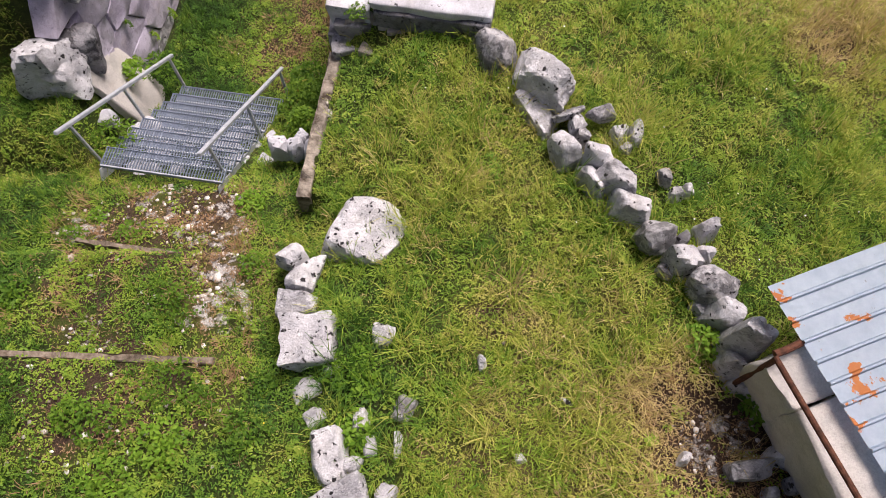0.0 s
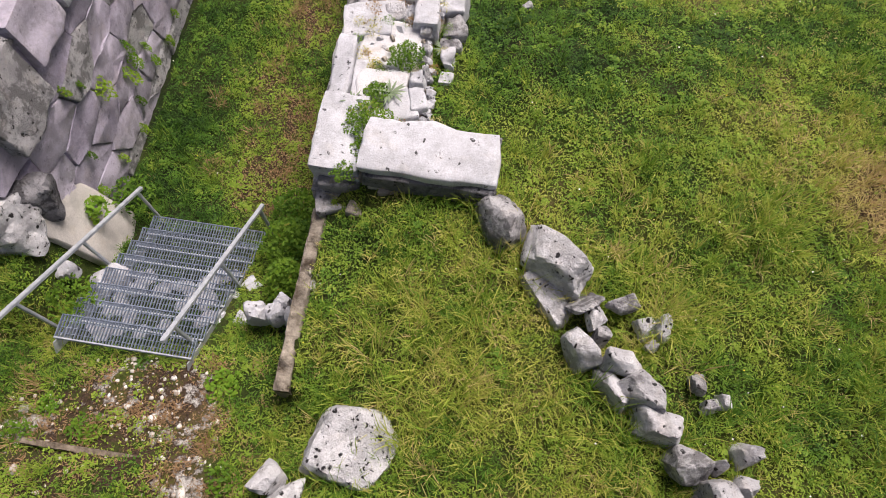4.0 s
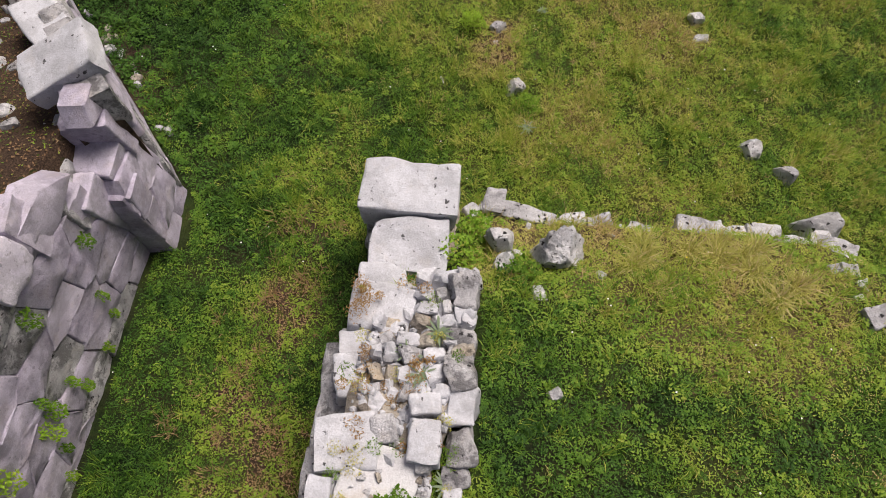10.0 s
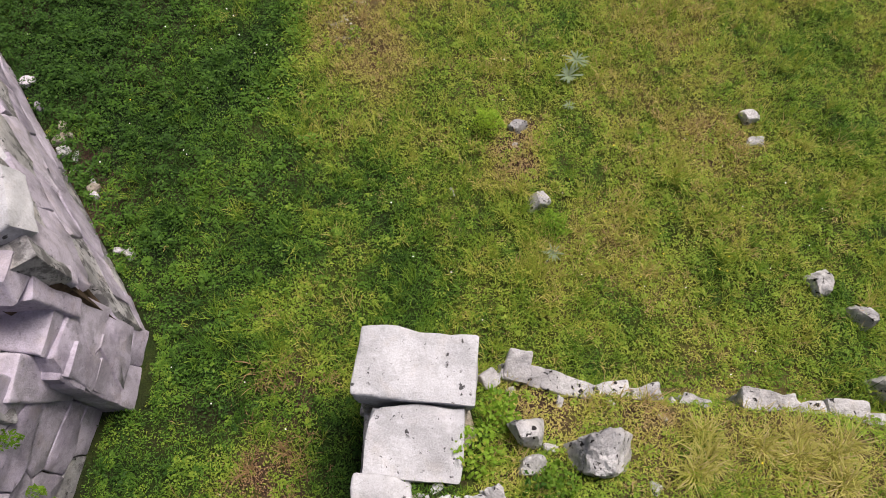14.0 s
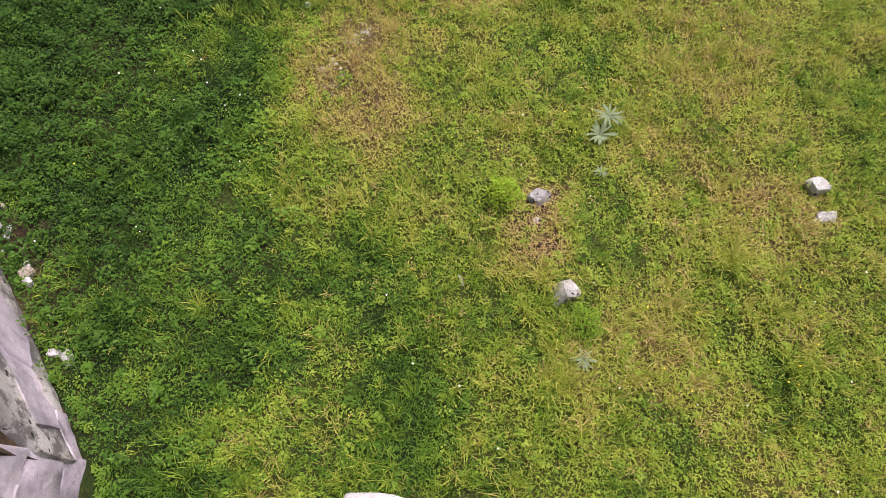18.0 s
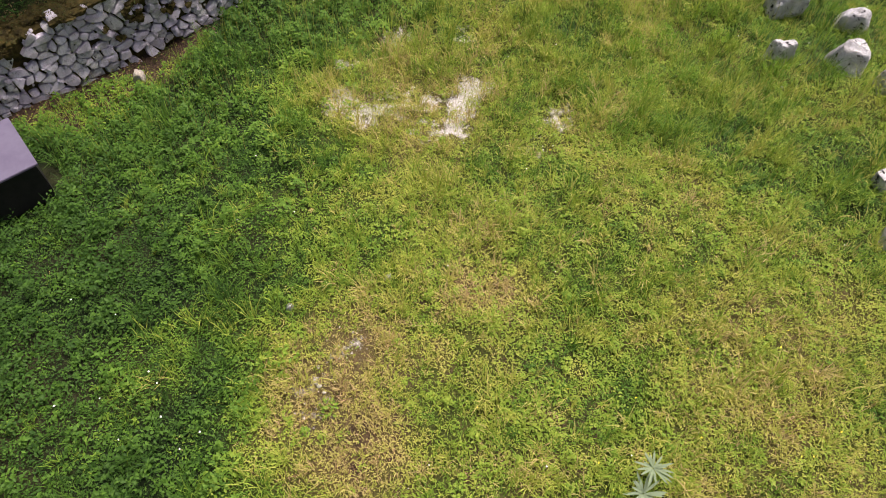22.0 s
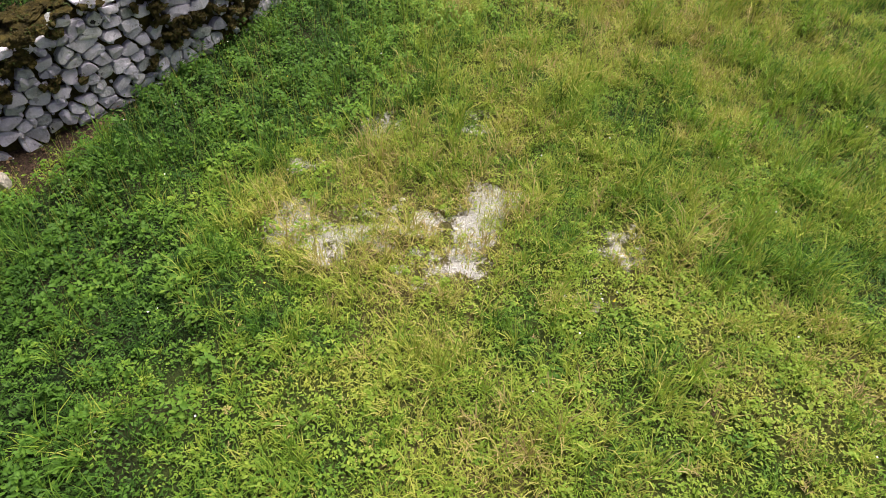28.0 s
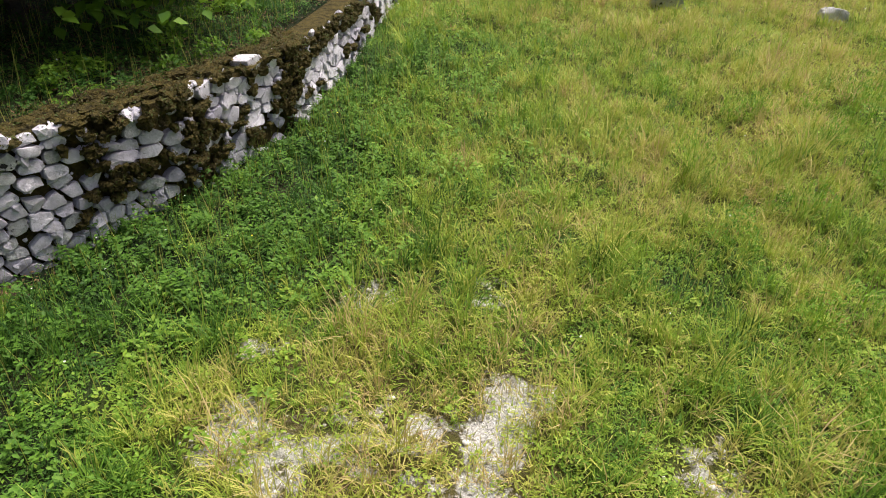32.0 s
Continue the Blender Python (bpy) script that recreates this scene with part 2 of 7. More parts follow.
PALE = limestone("pale_limestone", (0.76, 0.76, 0.80), (0.54, 0.535, 0.575), 1.0, 0.15, crust=0.55, fewer=0.0)
PITTED = limestone("black_pitted_limestone", (0.79, 0.79, 0.825), (0.57, 0.565, 0.60), 1.0, 0.1, crust=0.4, fewer=-0.07)
GREYSTONE = limestone("grey_limestone", (0.58, 0.575, 0.605), (0.32, 0.315, 0.34), 0.95, 0.2, shift=0.12, crust=0.85)
DARKSTONE = limestone("dark_limestone", (0.36, 0.355, 0.38), (0.17, 0.165, 0.185), 0.8, 0.1, shift=0.08, crust=0.9)
WHITE_SLAB = limestone("bleached_limestone", (0.62, 0.63, 0.685), (0.50, 0.505, 0.55), 0.9, 0.12, shift=0.05, crust=0.25, fewer=0.03, relief=0.4)
SLAB = limestone("smooth_white_slab", (0.68, 0.68, 0.71), (0.60, 0.595, 0.62), 0.0, 0.3, shift=0.03, crust=0.1, relief=0.35)
MASONRY = limestone("purplish_limestone", (0.56, 0.51, 0.65), (0.35, 0.312, 0.42), 0.3, 0.15, shift=0.16, crust=0.35, relief=0.45)
DRYSTONE = limestone("dry_stone_limestone", (0.90, 0.85, 0.98), (0.60, 0.555, 0.70), 0.4, 0.05, shift=0.2, crust=0.4, relief=0.6)
RUBBLE = limestone("mortar_rubble", (0.62, 0.56, 0.48), (0.36, 0.31, 0.26), 0.6, 0.6)
SOIL = ground_material()
EARTH = plain("dark_earth", (0.035, 0.022, 0.015), (0.13, 0.09, 0.06), 9, 0.97, 0, 1.0, 0.03)
MOSS = plain("brown_moss", (0.028, 0.022, 0.008), (0.125, 0.095, 0.025), 14, 0.98, 0, 1.0, 0.03)
GALVANISED = plain("galvanised_steel", (0.42, 0.45, 0.50), (0.60, 0.63, 0.67), 12, 0.45, 0.4, 0.1)
GRATING = plain("dull_steel_grating", (0.22, 0.27, 0.36), (0.33, 0.38, 0.48), 12, 0.5, 0.3, 0.1)
RUSTY = plain("rusty_steel", (0.05, 0.022, 0.015), (0.16, 0.065, 0.04), 22, 0.85, 0.2, 0.6)
CONCRETE = plain("stained_concrete", (0.06, 0.045, 0.032), (0.42, 0.37, 0.31), 6, 0.93, 0, 0.9, 0.02)
SMOOTH_ROCK = limestone("smooth_cream_rock", (0.58, 0.55, 0.52), (0.45, 0.425, 0.405), 0.0, 0.15, crust=0.2, relief=0.4)
TIMBER = plain("weathered_timber", (0.10, 0.075, 0.055), (0.30, 0.25, 0.20), 16, 0.9, 0, 0.8, 0.01)
SHEET = painted_sheet()
PANEL = plain("grey_violet_panel", (0.115, 0.10, 0.16), (0.155, 0.14, 0.205), 4, 0.55, 0, 0.05)
BLACK = plain("black_painted_steel", (0.008, 0.008, 0.009), (0.016, 0.015, 0.016), 9, 0.6, 0, 0.1)
SWARD = sward_material()
LUSH = leaf_material("lush_leaves", (0.038, 0.115, 0.010), (0.17, 0.30, 0.024), (0.32, 0.30, 0.05), 0.0, 0.9)
STRAW = leaf_material("straw_grass", (0.36, 0.38, 0.07), (0.58, 0.54, 0.18), (0.64, 0.53, 0.28), 0.15)
RUSSET = leaf_material("russet_herbs", (0.28, 0.16, 0.06), (0.50, 0.33, 0.14), (0.5, 0.38, 0.2), 0.1)
SILVER = leaf_material("silver_leaves", (0.17, 0.25, 0.15), (0.32, 0.40, 0.25), (0.42, 0.44, 0.3), 0.0)
BRIGHT = leaf_material("yellow_green_leaves", (0.16, 0.32, 0.02), (0.36, 0.52, 0.05), (0.5, 0.5, 0.1), 0.0)
BUSH = leaf_material("bright_leaves", (0.08, 0.20, 0.014), (0.23, 0.39, 0.035), (0.40, 0.42, 0.08), 0.0)
LITTER = leaf_material("fallen_leaves", (0.09, 0.052, 0.026), (0.29, 0.175, 0.095), (0.06, 0.085, 0.014), 0.1, 1.5, 0.15)
SPRIG = leaf_material("moss_sprigs", (0.028, 0.023, 0.008), (0.115, 0.09, 0.022), (0.06, 0.09, 0.016), 0.2, 2.0, 0.2)
PETAL = plain("yellow_petals", (0.8, 0.62, 0.03), (0.9, 0.75, 0.08), 30, 0.6)
WHITE_PETAL = plain("white_petals", (0.75, 0.75, 0.72), (0.85, 0.85, 0.82), 30, 0.6)
BARK = plain("grey_bark", (0.07, 0.055, 0.04), (0.18, 0.15, 0.12), 20, 0.95, 0, 1.0, 0.02)


# ---- mesh helpers ----
def mesh_of(name, verts, faces, mat, smooth=True):
    me = bpy.data.meshes.new(name)
    me.from_pydata([tuple(v) for v in verts], [], [tuple(f) for f in faces])
    me.materials.append(mat)
    if smooth:
        me.shade_smooth()
    me.update()
    return me


def bm_mesh(name, bm, mat, smooth=False):
    me = bpy.data.meshes.new(name)
    bm.normal_update()
    bm.to_mesh(me)
    bm.free()
    me.materials.append(mat)
    if smooth:
        me.shade_smooth()
        me.set_sharp_from_angle(angle=radians(32))
    return me


def part(name, me, parent, m=None, label=""):
    """Links a mesh as one part under a thing; m is its pose within the thing."""
    ob = new(name, me)
    ob.parent = parent
    if m is not None:
        ob.matrix_basis = m
    return tagged(ob, label)


def box_bm(bm, size, m=Matrix(), bevel=0.0):
    r = bmesh.ops.create_cube(bm, size=1.0, matrix=m @ Matrix.Diagonal((*size, 1)))
    if bevel:
        ed = list({e for v in r["verts"] for e in v.link_edges})
        bmesh.ops.bevel(bm, geom=ed, offset=bevel, segments=2, affect="EDGES")
    return bm


def box(size, bevel=0.004, m=Matrix()):
    return box_bm(bmesh.new(), size, m, bevel)


def tube(points, r, sides=10):
    """A round bar along points."""
    bm = bmesh.new()
    rings = []
    for i, p in enumerate(points):
        a, b = points[max(i - 1, 0)], points[min(i + 1, len(points) - 1)]
        d = (Vector(b) - Vector(a)).normalized()
        q = d.to_track_quat("Z", "Y")
        rings.append([bm.verts.new(Vector(p) + q @ Vector((r * math.cos(k * 2 * math.pi / sides), r * math.sin(k * 2 * math.pi / sides), 0))) for k in range(sides)])
    for a, b in zip(rings, rings[1:]):
        for k in range(sides):
            bm.faces.new((a[k], a[(k + 1) % sides], b[(k + 1) % sides], b[k]))
    bm.faces.new(rings[0][::-1])
    bm.faces.new(rings[-1])
    return bm


def waves(p, rng, freq, count=6):
    """Smooth numpy noise over points (n, 3), about -1 to 1."""
    out = np.zeros(len(p))
    for _ in range(count):
        k = rng.normal(0, freq, 3)
        out += np.sin(p @ k + rng.uniform(0, 6.28))
    return out / math.sqrt(count) / 1.2


def ball(levels):
    bm = bmesh.new()
    bmesh.ops.create_icosphere(bm, subdivisions=levels, radius=1.0)
    v = np.array([x.co[:] for x in bm.verts])
    f = [[x.index for x in g.verts] for g in bm.faces]
    bm.free()
    return v / np.linalg.norm(v, axis=1)[:, None], f


BALLS = {n: ball(n) for n in (2, 3, 4)}


def rock_mesh(name, l, w, h, mat, seed, power=3.2, rough=0.05, cuts=7, level=3, taper=0.12, dents=14):
    """A weathered stone: a broken polyhedron with worn edges; higher power, sharper edges."""
    rng = np.random.default_rng(seed)
    d, f = BALLS[level]
    faces = [np.array(n, float) for n in ((1, 0, 0), (-1, 0, 0), (0, 1, 0), (0, -1, 0), (0, 0, 1), (0, 0, -1))]
    sharp = float(np.clip(7.0 + (power - 2.2) * 6.0, 8, 30))
    total = np.zeros(len(d))
    for n in faces:
        n = n + rng.normal(0, 0.2, 3)
        n /= np.linalg.norm(n)
        total += np.maximum(d @ n / rng.uniform(0.84, 0.98), 0) ** sharp
    for _ in range(max(2, cuts)):
        n = rng.normal(size=3) * np.array([1, 1, 0.85])
        n /= np.linalg.norm(n)
        total += np.maximum(d @ n / rng.uniform(0.85, 1.15), 0) ** sharp
    v = d * (total ** (-1 / sharp))[:, None]
    v[:, :2] *= (1 - taper * v[:, 2:3])
    for _ in range(dents):
        c = v[rng.integers(0, len(v))]
        r, deep = rng.uniform(0.1, 0.34), rng.uniform(0.02, 0.08) * min(1.0, rough / 0.05)
        q = ((v - c) ** 2).sum(1) / r**2
        v = v - d * (deep * np.clip(1 - q, 0, 1))[:, None]
    v = v + d * (waves(v, rng, 2.2)[:, None] * rough * 1.0 + np.abs(waves(v, rng, 5))[:, None] * rough * -1.7 + np.abs(waves(v, rng, 11))[:, None] * rough * -0.9 + waves(v, rng, 22)[:, None] * rough * 0.35)
    v *= np.array([l, w, h]) / 2
    me = mesh_of(name, v, f, mat)
    me.set_sharp_from_angle(angle=radians(26))
    return me


def cube_grid(cuts=11):
    bm = bmesh.new()
    bmesh.ops.create_cube(bm, size=2.0)
    bmesh.ops.subdivide_edges(bm, edges=bm.edges[:], cuts=cuts, use_grid_fill=True)
    v = np.array([x.co[:] for x in bm.verts])
    f = [[x.index for x in g.verts] for g in bm.faces]
    bm.free()
    return np.sign(v) * np.abs(v) ** 0.6, f


CUBE = cube_grid()


def block_mesh(name, l, w, h, mat, seed, edge=0.05, rough=0.02, skew=0.06, taper=0.0):
    """A roughly dressed block with worn corners and edges."""
    rng = np.random.default_rng(seed)
    v, f = CUBE
    half = np.array([l, w, h]) / 2
    s = 1 + rng.uniform(-skew, skew, (2, 3))
    p = v.copy()
    p[:, 0] *= 1 + (s[0, 0] - 1) * v[:, 1] + (s[0, 1] - 1) * v[:, 2]
    p[:, 1] *= 1 + (s[1, 0] - 1) * v[:, 0] + (s[1, 1] - 1) * v[:, 2] - taper * v[:, 0]
    p[:, 2] *= 1 + (s[0, 2] - 1) * v[:, 0] + (s[1, 2] - 1) * v[:, 1]
    p *= half
    e = min(edge, half.min() * 0.6)
    core = np.clip(p, -half + e, half - e)
    off = p - core
    n = np.linalg.norm(off, axis=1)[:, None]
    p = np.where(n > e, core + off / np.maximum(n, 1e-6) * e, p)
    out = v / np.linalg.norm(v, axis=1)[:, None]
    for _ in range(10):
        c = p[rng.integers(0, len(p))]
        r, deep = rng.uniform(0.05, 0.16), rng.uniform(0.008, 0.03)
        p = p - out * (deep * np.clip(1 - ((p - c) ** 2).sum(1) / r**2, 0, 1))[:, None]
    p += out * (waves(p, rng, 5)[:, None] * rough + waves(p, rng, 16)[:, None] * rough * 0.5)
    me = mesh_of(name, p, f, mat)
    me.set_sharp_from_angle(angle=radians(40))
    return me


def stone(x, y, z, l, w, h, yaw=0.0, mat=None, seed=0, power=3.2, label="", name="stone", group="", tilt=(0, 0), cuts=7, category="stone", parent=None, dressed=False, rough=0.05):
    """A stone with its top at z, its long side along yaw; h is its full height."""
    if dressed:
        me = block_mesh(name, l, w, h, mat or PALE, seed, edge=0.03, rough=rough * 0.4)
    else:
        me = rock_mesh(name, l, w, h, mat or PALE, seed, power, rough, cuts, 4 if l > 0.34 else 3)
    ob = new(name, me)
    ob.matrix_basis = pose(x, y, z - h / 2, tilt[0], tilt[1], yaw)
    if parent is not None:
        ob.parent = parent
        return tagged(ob, label)
    return tagged(ob, label, category, group)


# ---- the lie of the land ----
def ss(a, b, x):
    t = np.clip((x - a) / (b - a), 0, 1)
    return t * t * (3 - 2 * t)


def wall_edge(y):
    """The left edge of the terrace: kerb, then block wall."""
    return np.interp(y, [-9, 3.3, 3.4, 5.2, 5.4, 7.1, 8.8, 10.4], [-1.3, -1.35, -1.5, -1.27, -0.95, -0.75, -0.6, -0.55])


def gate_face(y):
    """The face of the polygonal wall."""
    return np.interp(y, [4.5, 6, 7, 8.4, 9.7, 10.7], [-4.5, -4.3, -4.1, -3.95, -3.74, -3.6])


def dry_face(y):
    """The foot of the dry-stone wall."""
    return np.interp(y, [18.3, 19.5, 20.34, 21.63, 23.22, 25.4, 28.5, 60], [-6.1, -4.75, -3.8, -2.72, -2.05, -1.62, -1.2, 4])


def land(x, y):
    x, y = np.asarray(x, float), np.asarray(y, float)
    swell = 0.03 * np.sin(1.7 * x + 0.6 * y) + 0.03 * np.sin(0.9 * y - 1.1 * x + 2) + 0.015 * np.sin(4.1 * x + 3.3 * y)
    low = -0.08 - 0.2 * ss(15.5, 20, y) + swell
    path = np.interp(y, [-9, 1.0, 1.5, 1.6, 2.7, 2.82, 3.6, 4.1, 5.7, 7], [2.15, 2.02, 1.96, 1.78, 1.62, 1.40, 1.18, 0.86, -0.1, -0.08]) + swell * 0.6
    bankl = 1.32 * ss(-4.1, -4.45, x) * ss(6.0, 5.2, y) * ss(3.2, 4.6, y)
    base = np.where(y < 6.5, np.maximum(path, np.where(bankl > 0.3, bankl, -9)), low)
    top = np.interp(y, [-9, 5.5, 7, 8, 9, 9.9, 10.5], [2.12, 2.05, 1.93, 1.68, 1.33, 0.74, 0.5]) - 0.12 * ss(2.6, 5.0, x) + swell * 0.7
    top = top - 0.40 * ss(-0.15, -1.25, x) * ss(1.9, 3.0, y) * ss(5.6, 5.1, y)
    edge = wall_edge(y)
    wide = np.where(y < 3.35, 0.28, 0.05)
    on = ss(edge - wide, edge + wide, x)
    lip = np.interp(x, [-1, 0.5, 1.3, 2.3, 3.4, 4.3, 4.8, 6, 9, 40], [10.3, 10.15, 10.0, 9.9, 9.85, 9.7, 9.2, 8.4, 7.0, 0.0])
    on = on * (1 - ss(lip - 0.08, lip + 0.3, y))
    z = base + on * (top - base)
    s = (x + 3.36) * 0.823 + (y - 10.72) * 0.567
    behind = ss(0.1, 0.3, gate_face(y) - x) * ss(0.15, 0.4, -s) * ss(5.2 - 5 * ss(-5.0, -8.5, x), 5.7, y) * ss(17.0, 15.0, y)
    bank = np.interp(y, [5, 7, 9, 10.5, 12, 14.5, 17], [2.7, 2.7, 2.3, 1.8, 1.3, 0.7, 0.0]) + swell
    z = z + behind * (np.maximum(bank, z) - z)
    over = ss(0.25, 0.5, dry_face(y) - x) * ss(18.2 - 2.5 * ss(-6.5, -9.0, x), 19.0, y)
    return z + over * (np.interp(y, [18, 20.5, 24, 28, 40], [0.62, 0.66, 0.38, 0.3, 0.3]) + swell - z + 0.25 * ss(0.5, 4, dry_face(y) - x))


def spots(x, y, rows):
    """Soft round patches: rows of x, y, radius, strength."""
    out = np.zeros(np.shape(x))
    for cx, cy, r, k in rows:
        d = np.hypot(x - cx, y - cy) / r
        out = np.maximum(out, k * np.clip(1.6 - d, 0, 1))
    return out


GRAVEL = ((-1.62, 18.90, 0.28, 0.50), (-1.34, 18.7, 0.24, 0.52), (-0.02, 19.22, 0.24, 0.63), (-0.12, 18.92, 0.22, 0.58), (-0.22, 18.55, 0.22, 0.54), (-0.5, 18.5, 0.3, 0.34), (-0.9, 18.9, 0.4, 0.34), (-1, 20.28, 0.22, 0.40), (0.8, 18.3, 0.2, 0.36),
          (1.1, 18.75, 0.26, 0.40), (0.24, 19.32, 0.12, 0.62), (-0.55, 19.02, 0.2, 0.47), (-0.1, 20.3, 0.22, 0.36), (-1.65, 19.65, 0.2, 0.36),
          (-3.1, 3.42, 0.45, 0.31), (-2.55, 3.25, 0.45, 0.33), (-2.2, 2.15, 0.36, 0.39), (-3.95, 3.1, 0.3, 0.33), (-3.4, 1.8, 0.3, 0.29), (-2.3, 2.6, 0.3, 0.33), (-1.4, 4.4, 0.2, 0.39), (-1.5, 15, 0.3, 0.31), (-1.2, 15.5, 0.25, 0.31), (2.4, 0.7, 0.4, 0.33))
BARE = ((0.9, 14.6, 0.9, 0.2), (1.7, 14.0, 0.8, 0.2), (0.4, 15.6, 0.8, 0.2), (-0.6, 15.6, 0.7, 0.26), (2.3, 14.9, 0.8, 0.16), (2.6, 17.0, 0.6, 0.10), (0.9, 17.6, 0.6, 0.12), (-2.35, 6.5, 0.7, 0.46), (-2.25, 7.8, 0.7, 0.44), (-2.0, 9.0, 0.6, 0.42), (-1.8, 10.1, 0.5, 0.40), (0.72, 12.95, 0.3, 0.70), (0.8, 13.35, 0.25, 0.50), (-2.14, 10.98, 0.3, 0.40), (-3.2, 1.25, 0.8, 0.48), (-2.4, 1.2, 0.5, 0.44), (-3.4, 3, 0.7, 0.46), (-2.6, 2.6, 0.6, 0.46), (-3.6, 2.2, 0.6, 0.44), (-2.7, 3.4, 0.5, 0.55), (-0.9, 14.5, 0.5, 0.36), (0.9, 15, 0.5, 0.28), (2.2, 15.6, 0.4, 0.24), (0.1, 16.2, 0.4, 0.34), (3.1, 13.2, 0.5, 0.26), (-2.4, 7.3, 0.6, 0.34), (-2.1, 8.9, 0.5, 0.38), (1.6, 17.4, 0.3, 0.26), (0.6, 2, 0.4, 0.45), (2.6, 0.6, 0.6, 0.83), (2.2, 1, 0.5, 0.60), (-2.2, 6.9, 0.7, 0.40), (-2.3, 8.2, 0.6, 0.35),
        (-1.4, 15.1, 0.7, 0.26), (0.3, 14.4, 0.6, 0.25), (-4.6, 10.6, 1, 0.75), (-5, 12.2, 1, 0.70), (-4.72, 19.2, 0.4, 0.95), (-4.3, 19.65, 0.35, 0.95), (-5.2, 18.8, 0.5, 0.95), (-3.85, 20.1, 0.28, 0.85), (4.35, 5.2, 0.4, 0.5), (0.75, 9.75, 0.35, 0.5), (1.7, 9.75, 0.3, 0.45), (0.35, 9.15, 0.3, 0.4))
DRY = ((3.0, 9.2, 1.2, 0.85), (2.1, 9.25, 0.8, 0.7), (4.4, 5.3, 0.8, 0.5), (1.0, 0.6, 1.1, 0.5), (0.5, 13.3, 1.0, 0.26), (-1.3, 15.2, 0.8, 0.45), (-0.6, 19.2, 1.3, 0.42), (3.2, 0.9, 0.7, 0.5), 
       (2.6, 14.0, 1.2, 0.28), (3.6, 16.5, 1.2, 0.26), (1.4, 16.4, 0.8, 0.20), (0.4, 14.6, 0.7, 0.28), (2.2, 18.0, 1.0, 0.26), (3.6, 12.4, 0.8, 0.36), (2.4, 23.5, 1.8, 0.28), (4.8, 25.0, 1.4, 0.3), (0.6, 22.0, 0.9, 0.2), (1.2, 27.5, 2.2, 0.3), (1.8, 11.8, 0.8, 0.36),
       (3.4, 6.6, 0.6, 0.36), (0.3, 4.5, 0.8, 0.14), (1.3, 2.0, 0.8, 0.16), (-1.9, 9.3, 0.5, 0.34), (3.1, 20.2, 1.0, 0.36), (-0.2, 16.8, 0.7, 0.36))


LATTICE = np.random.default_rng(99).random((256, 256))


def wavy(x, y, seed, f):
    """Patchiness from 0 to 1: three octaves of lattice noise; f sets how fine."""
    x, y = np.asarray(x, float), np.asarray(y, float)
    out, k, total = np.zeros(np.shape(x)), 1.0, 0.0
    for o in range(3):
        u, v = x * f * 0.35 * 2**o + seed * 13.7 + o * 31, y * f * 0.35 * 2**o + seed * 7.3 + o * 17
        i, j = np.floor(u).astype(int), np.floor(v).astype(int)
        a, b = u - i, v - j
        a, b = a * a * (3 - 2 * a), b * b * (3 - 2 * b)
        q = (LATTICE[i % 256, j % 256] * (1 - a) + LATTICE[(i + 1) % 256, j % 256] * a) * (1 - b)
        q += (LATTICE[i % 256, (j + 1) % 256] * (1 - a) + LATTICE[(i + 1) % 256, (j + 1) % 256] * a) * b
        out, total, k = out + k * q, total + k, k * 0.55
    return np.clip(0.5 + 1.5 * (out / total - 0.5), 0, 1)


def ragged(x, y):
    """x, shifted to and fro so that borders of growth wander."""
    return x + 0.8 * (wavy(x, y, 81, 1.1) - 0.5) + 1.2 * (wavy(x, y, 83, 3.5) - 0.5)


def lushness(x, y):
    """How much broad-leaved dark green there is, 0 to 1."""
    v = 0.25 + 0.5 * (wavy(x, y, 5, 1.4) - 0.5)
    x = ragged(x, y)
    v = v + 0.5 * ss(-0.8, -4.4, x) * ss(9.5, 12, y)
    v = v + 0.42 * ss(0, 1, 1.7 - np.hypot((x - 2.1) / 1.2, y - 7.0)) + 0.3 * ((y > 5.6) & (y < 10) & (x < -1.2))
    v = v + 0.35 * ss(-2.2, -3.2, x) * ss(2.2, 1.0, y) + 0.3 * ss(0.0, 0.5, 0.9 - np.abs(x + 1.0)) * ss(2.8, 2.0, y)
    v = v - 0.25 * ss(20, 23, y)
    return np.clip(v, 0, 1)


def shade_zone(x, y):
    """Green hollows whose shade is put into the sward's tone: the earth steps and the gully between the walls."""
    return np.maximum(ss(-1.35, -2.0, x) * ss(4.2, 3.4, y), ss(-0.9, -1.4, x) * ss(5.2, 6.0, y) * ss(11.0, 9.8, y))


def wallside(x, y):
    """The belt of deep green weeds along the walls beyond the gully."""
    u = ragged(x, y) - (dry_face(y) + 4.75) * ss(18.5, 20.5, y)
    return np.maximum(ss(-0.9, -5.2, u), 0.4 * ss(-2.0, -3.3, u)) * ss(9.6, 11.2, y) * ss(31, 24, y)


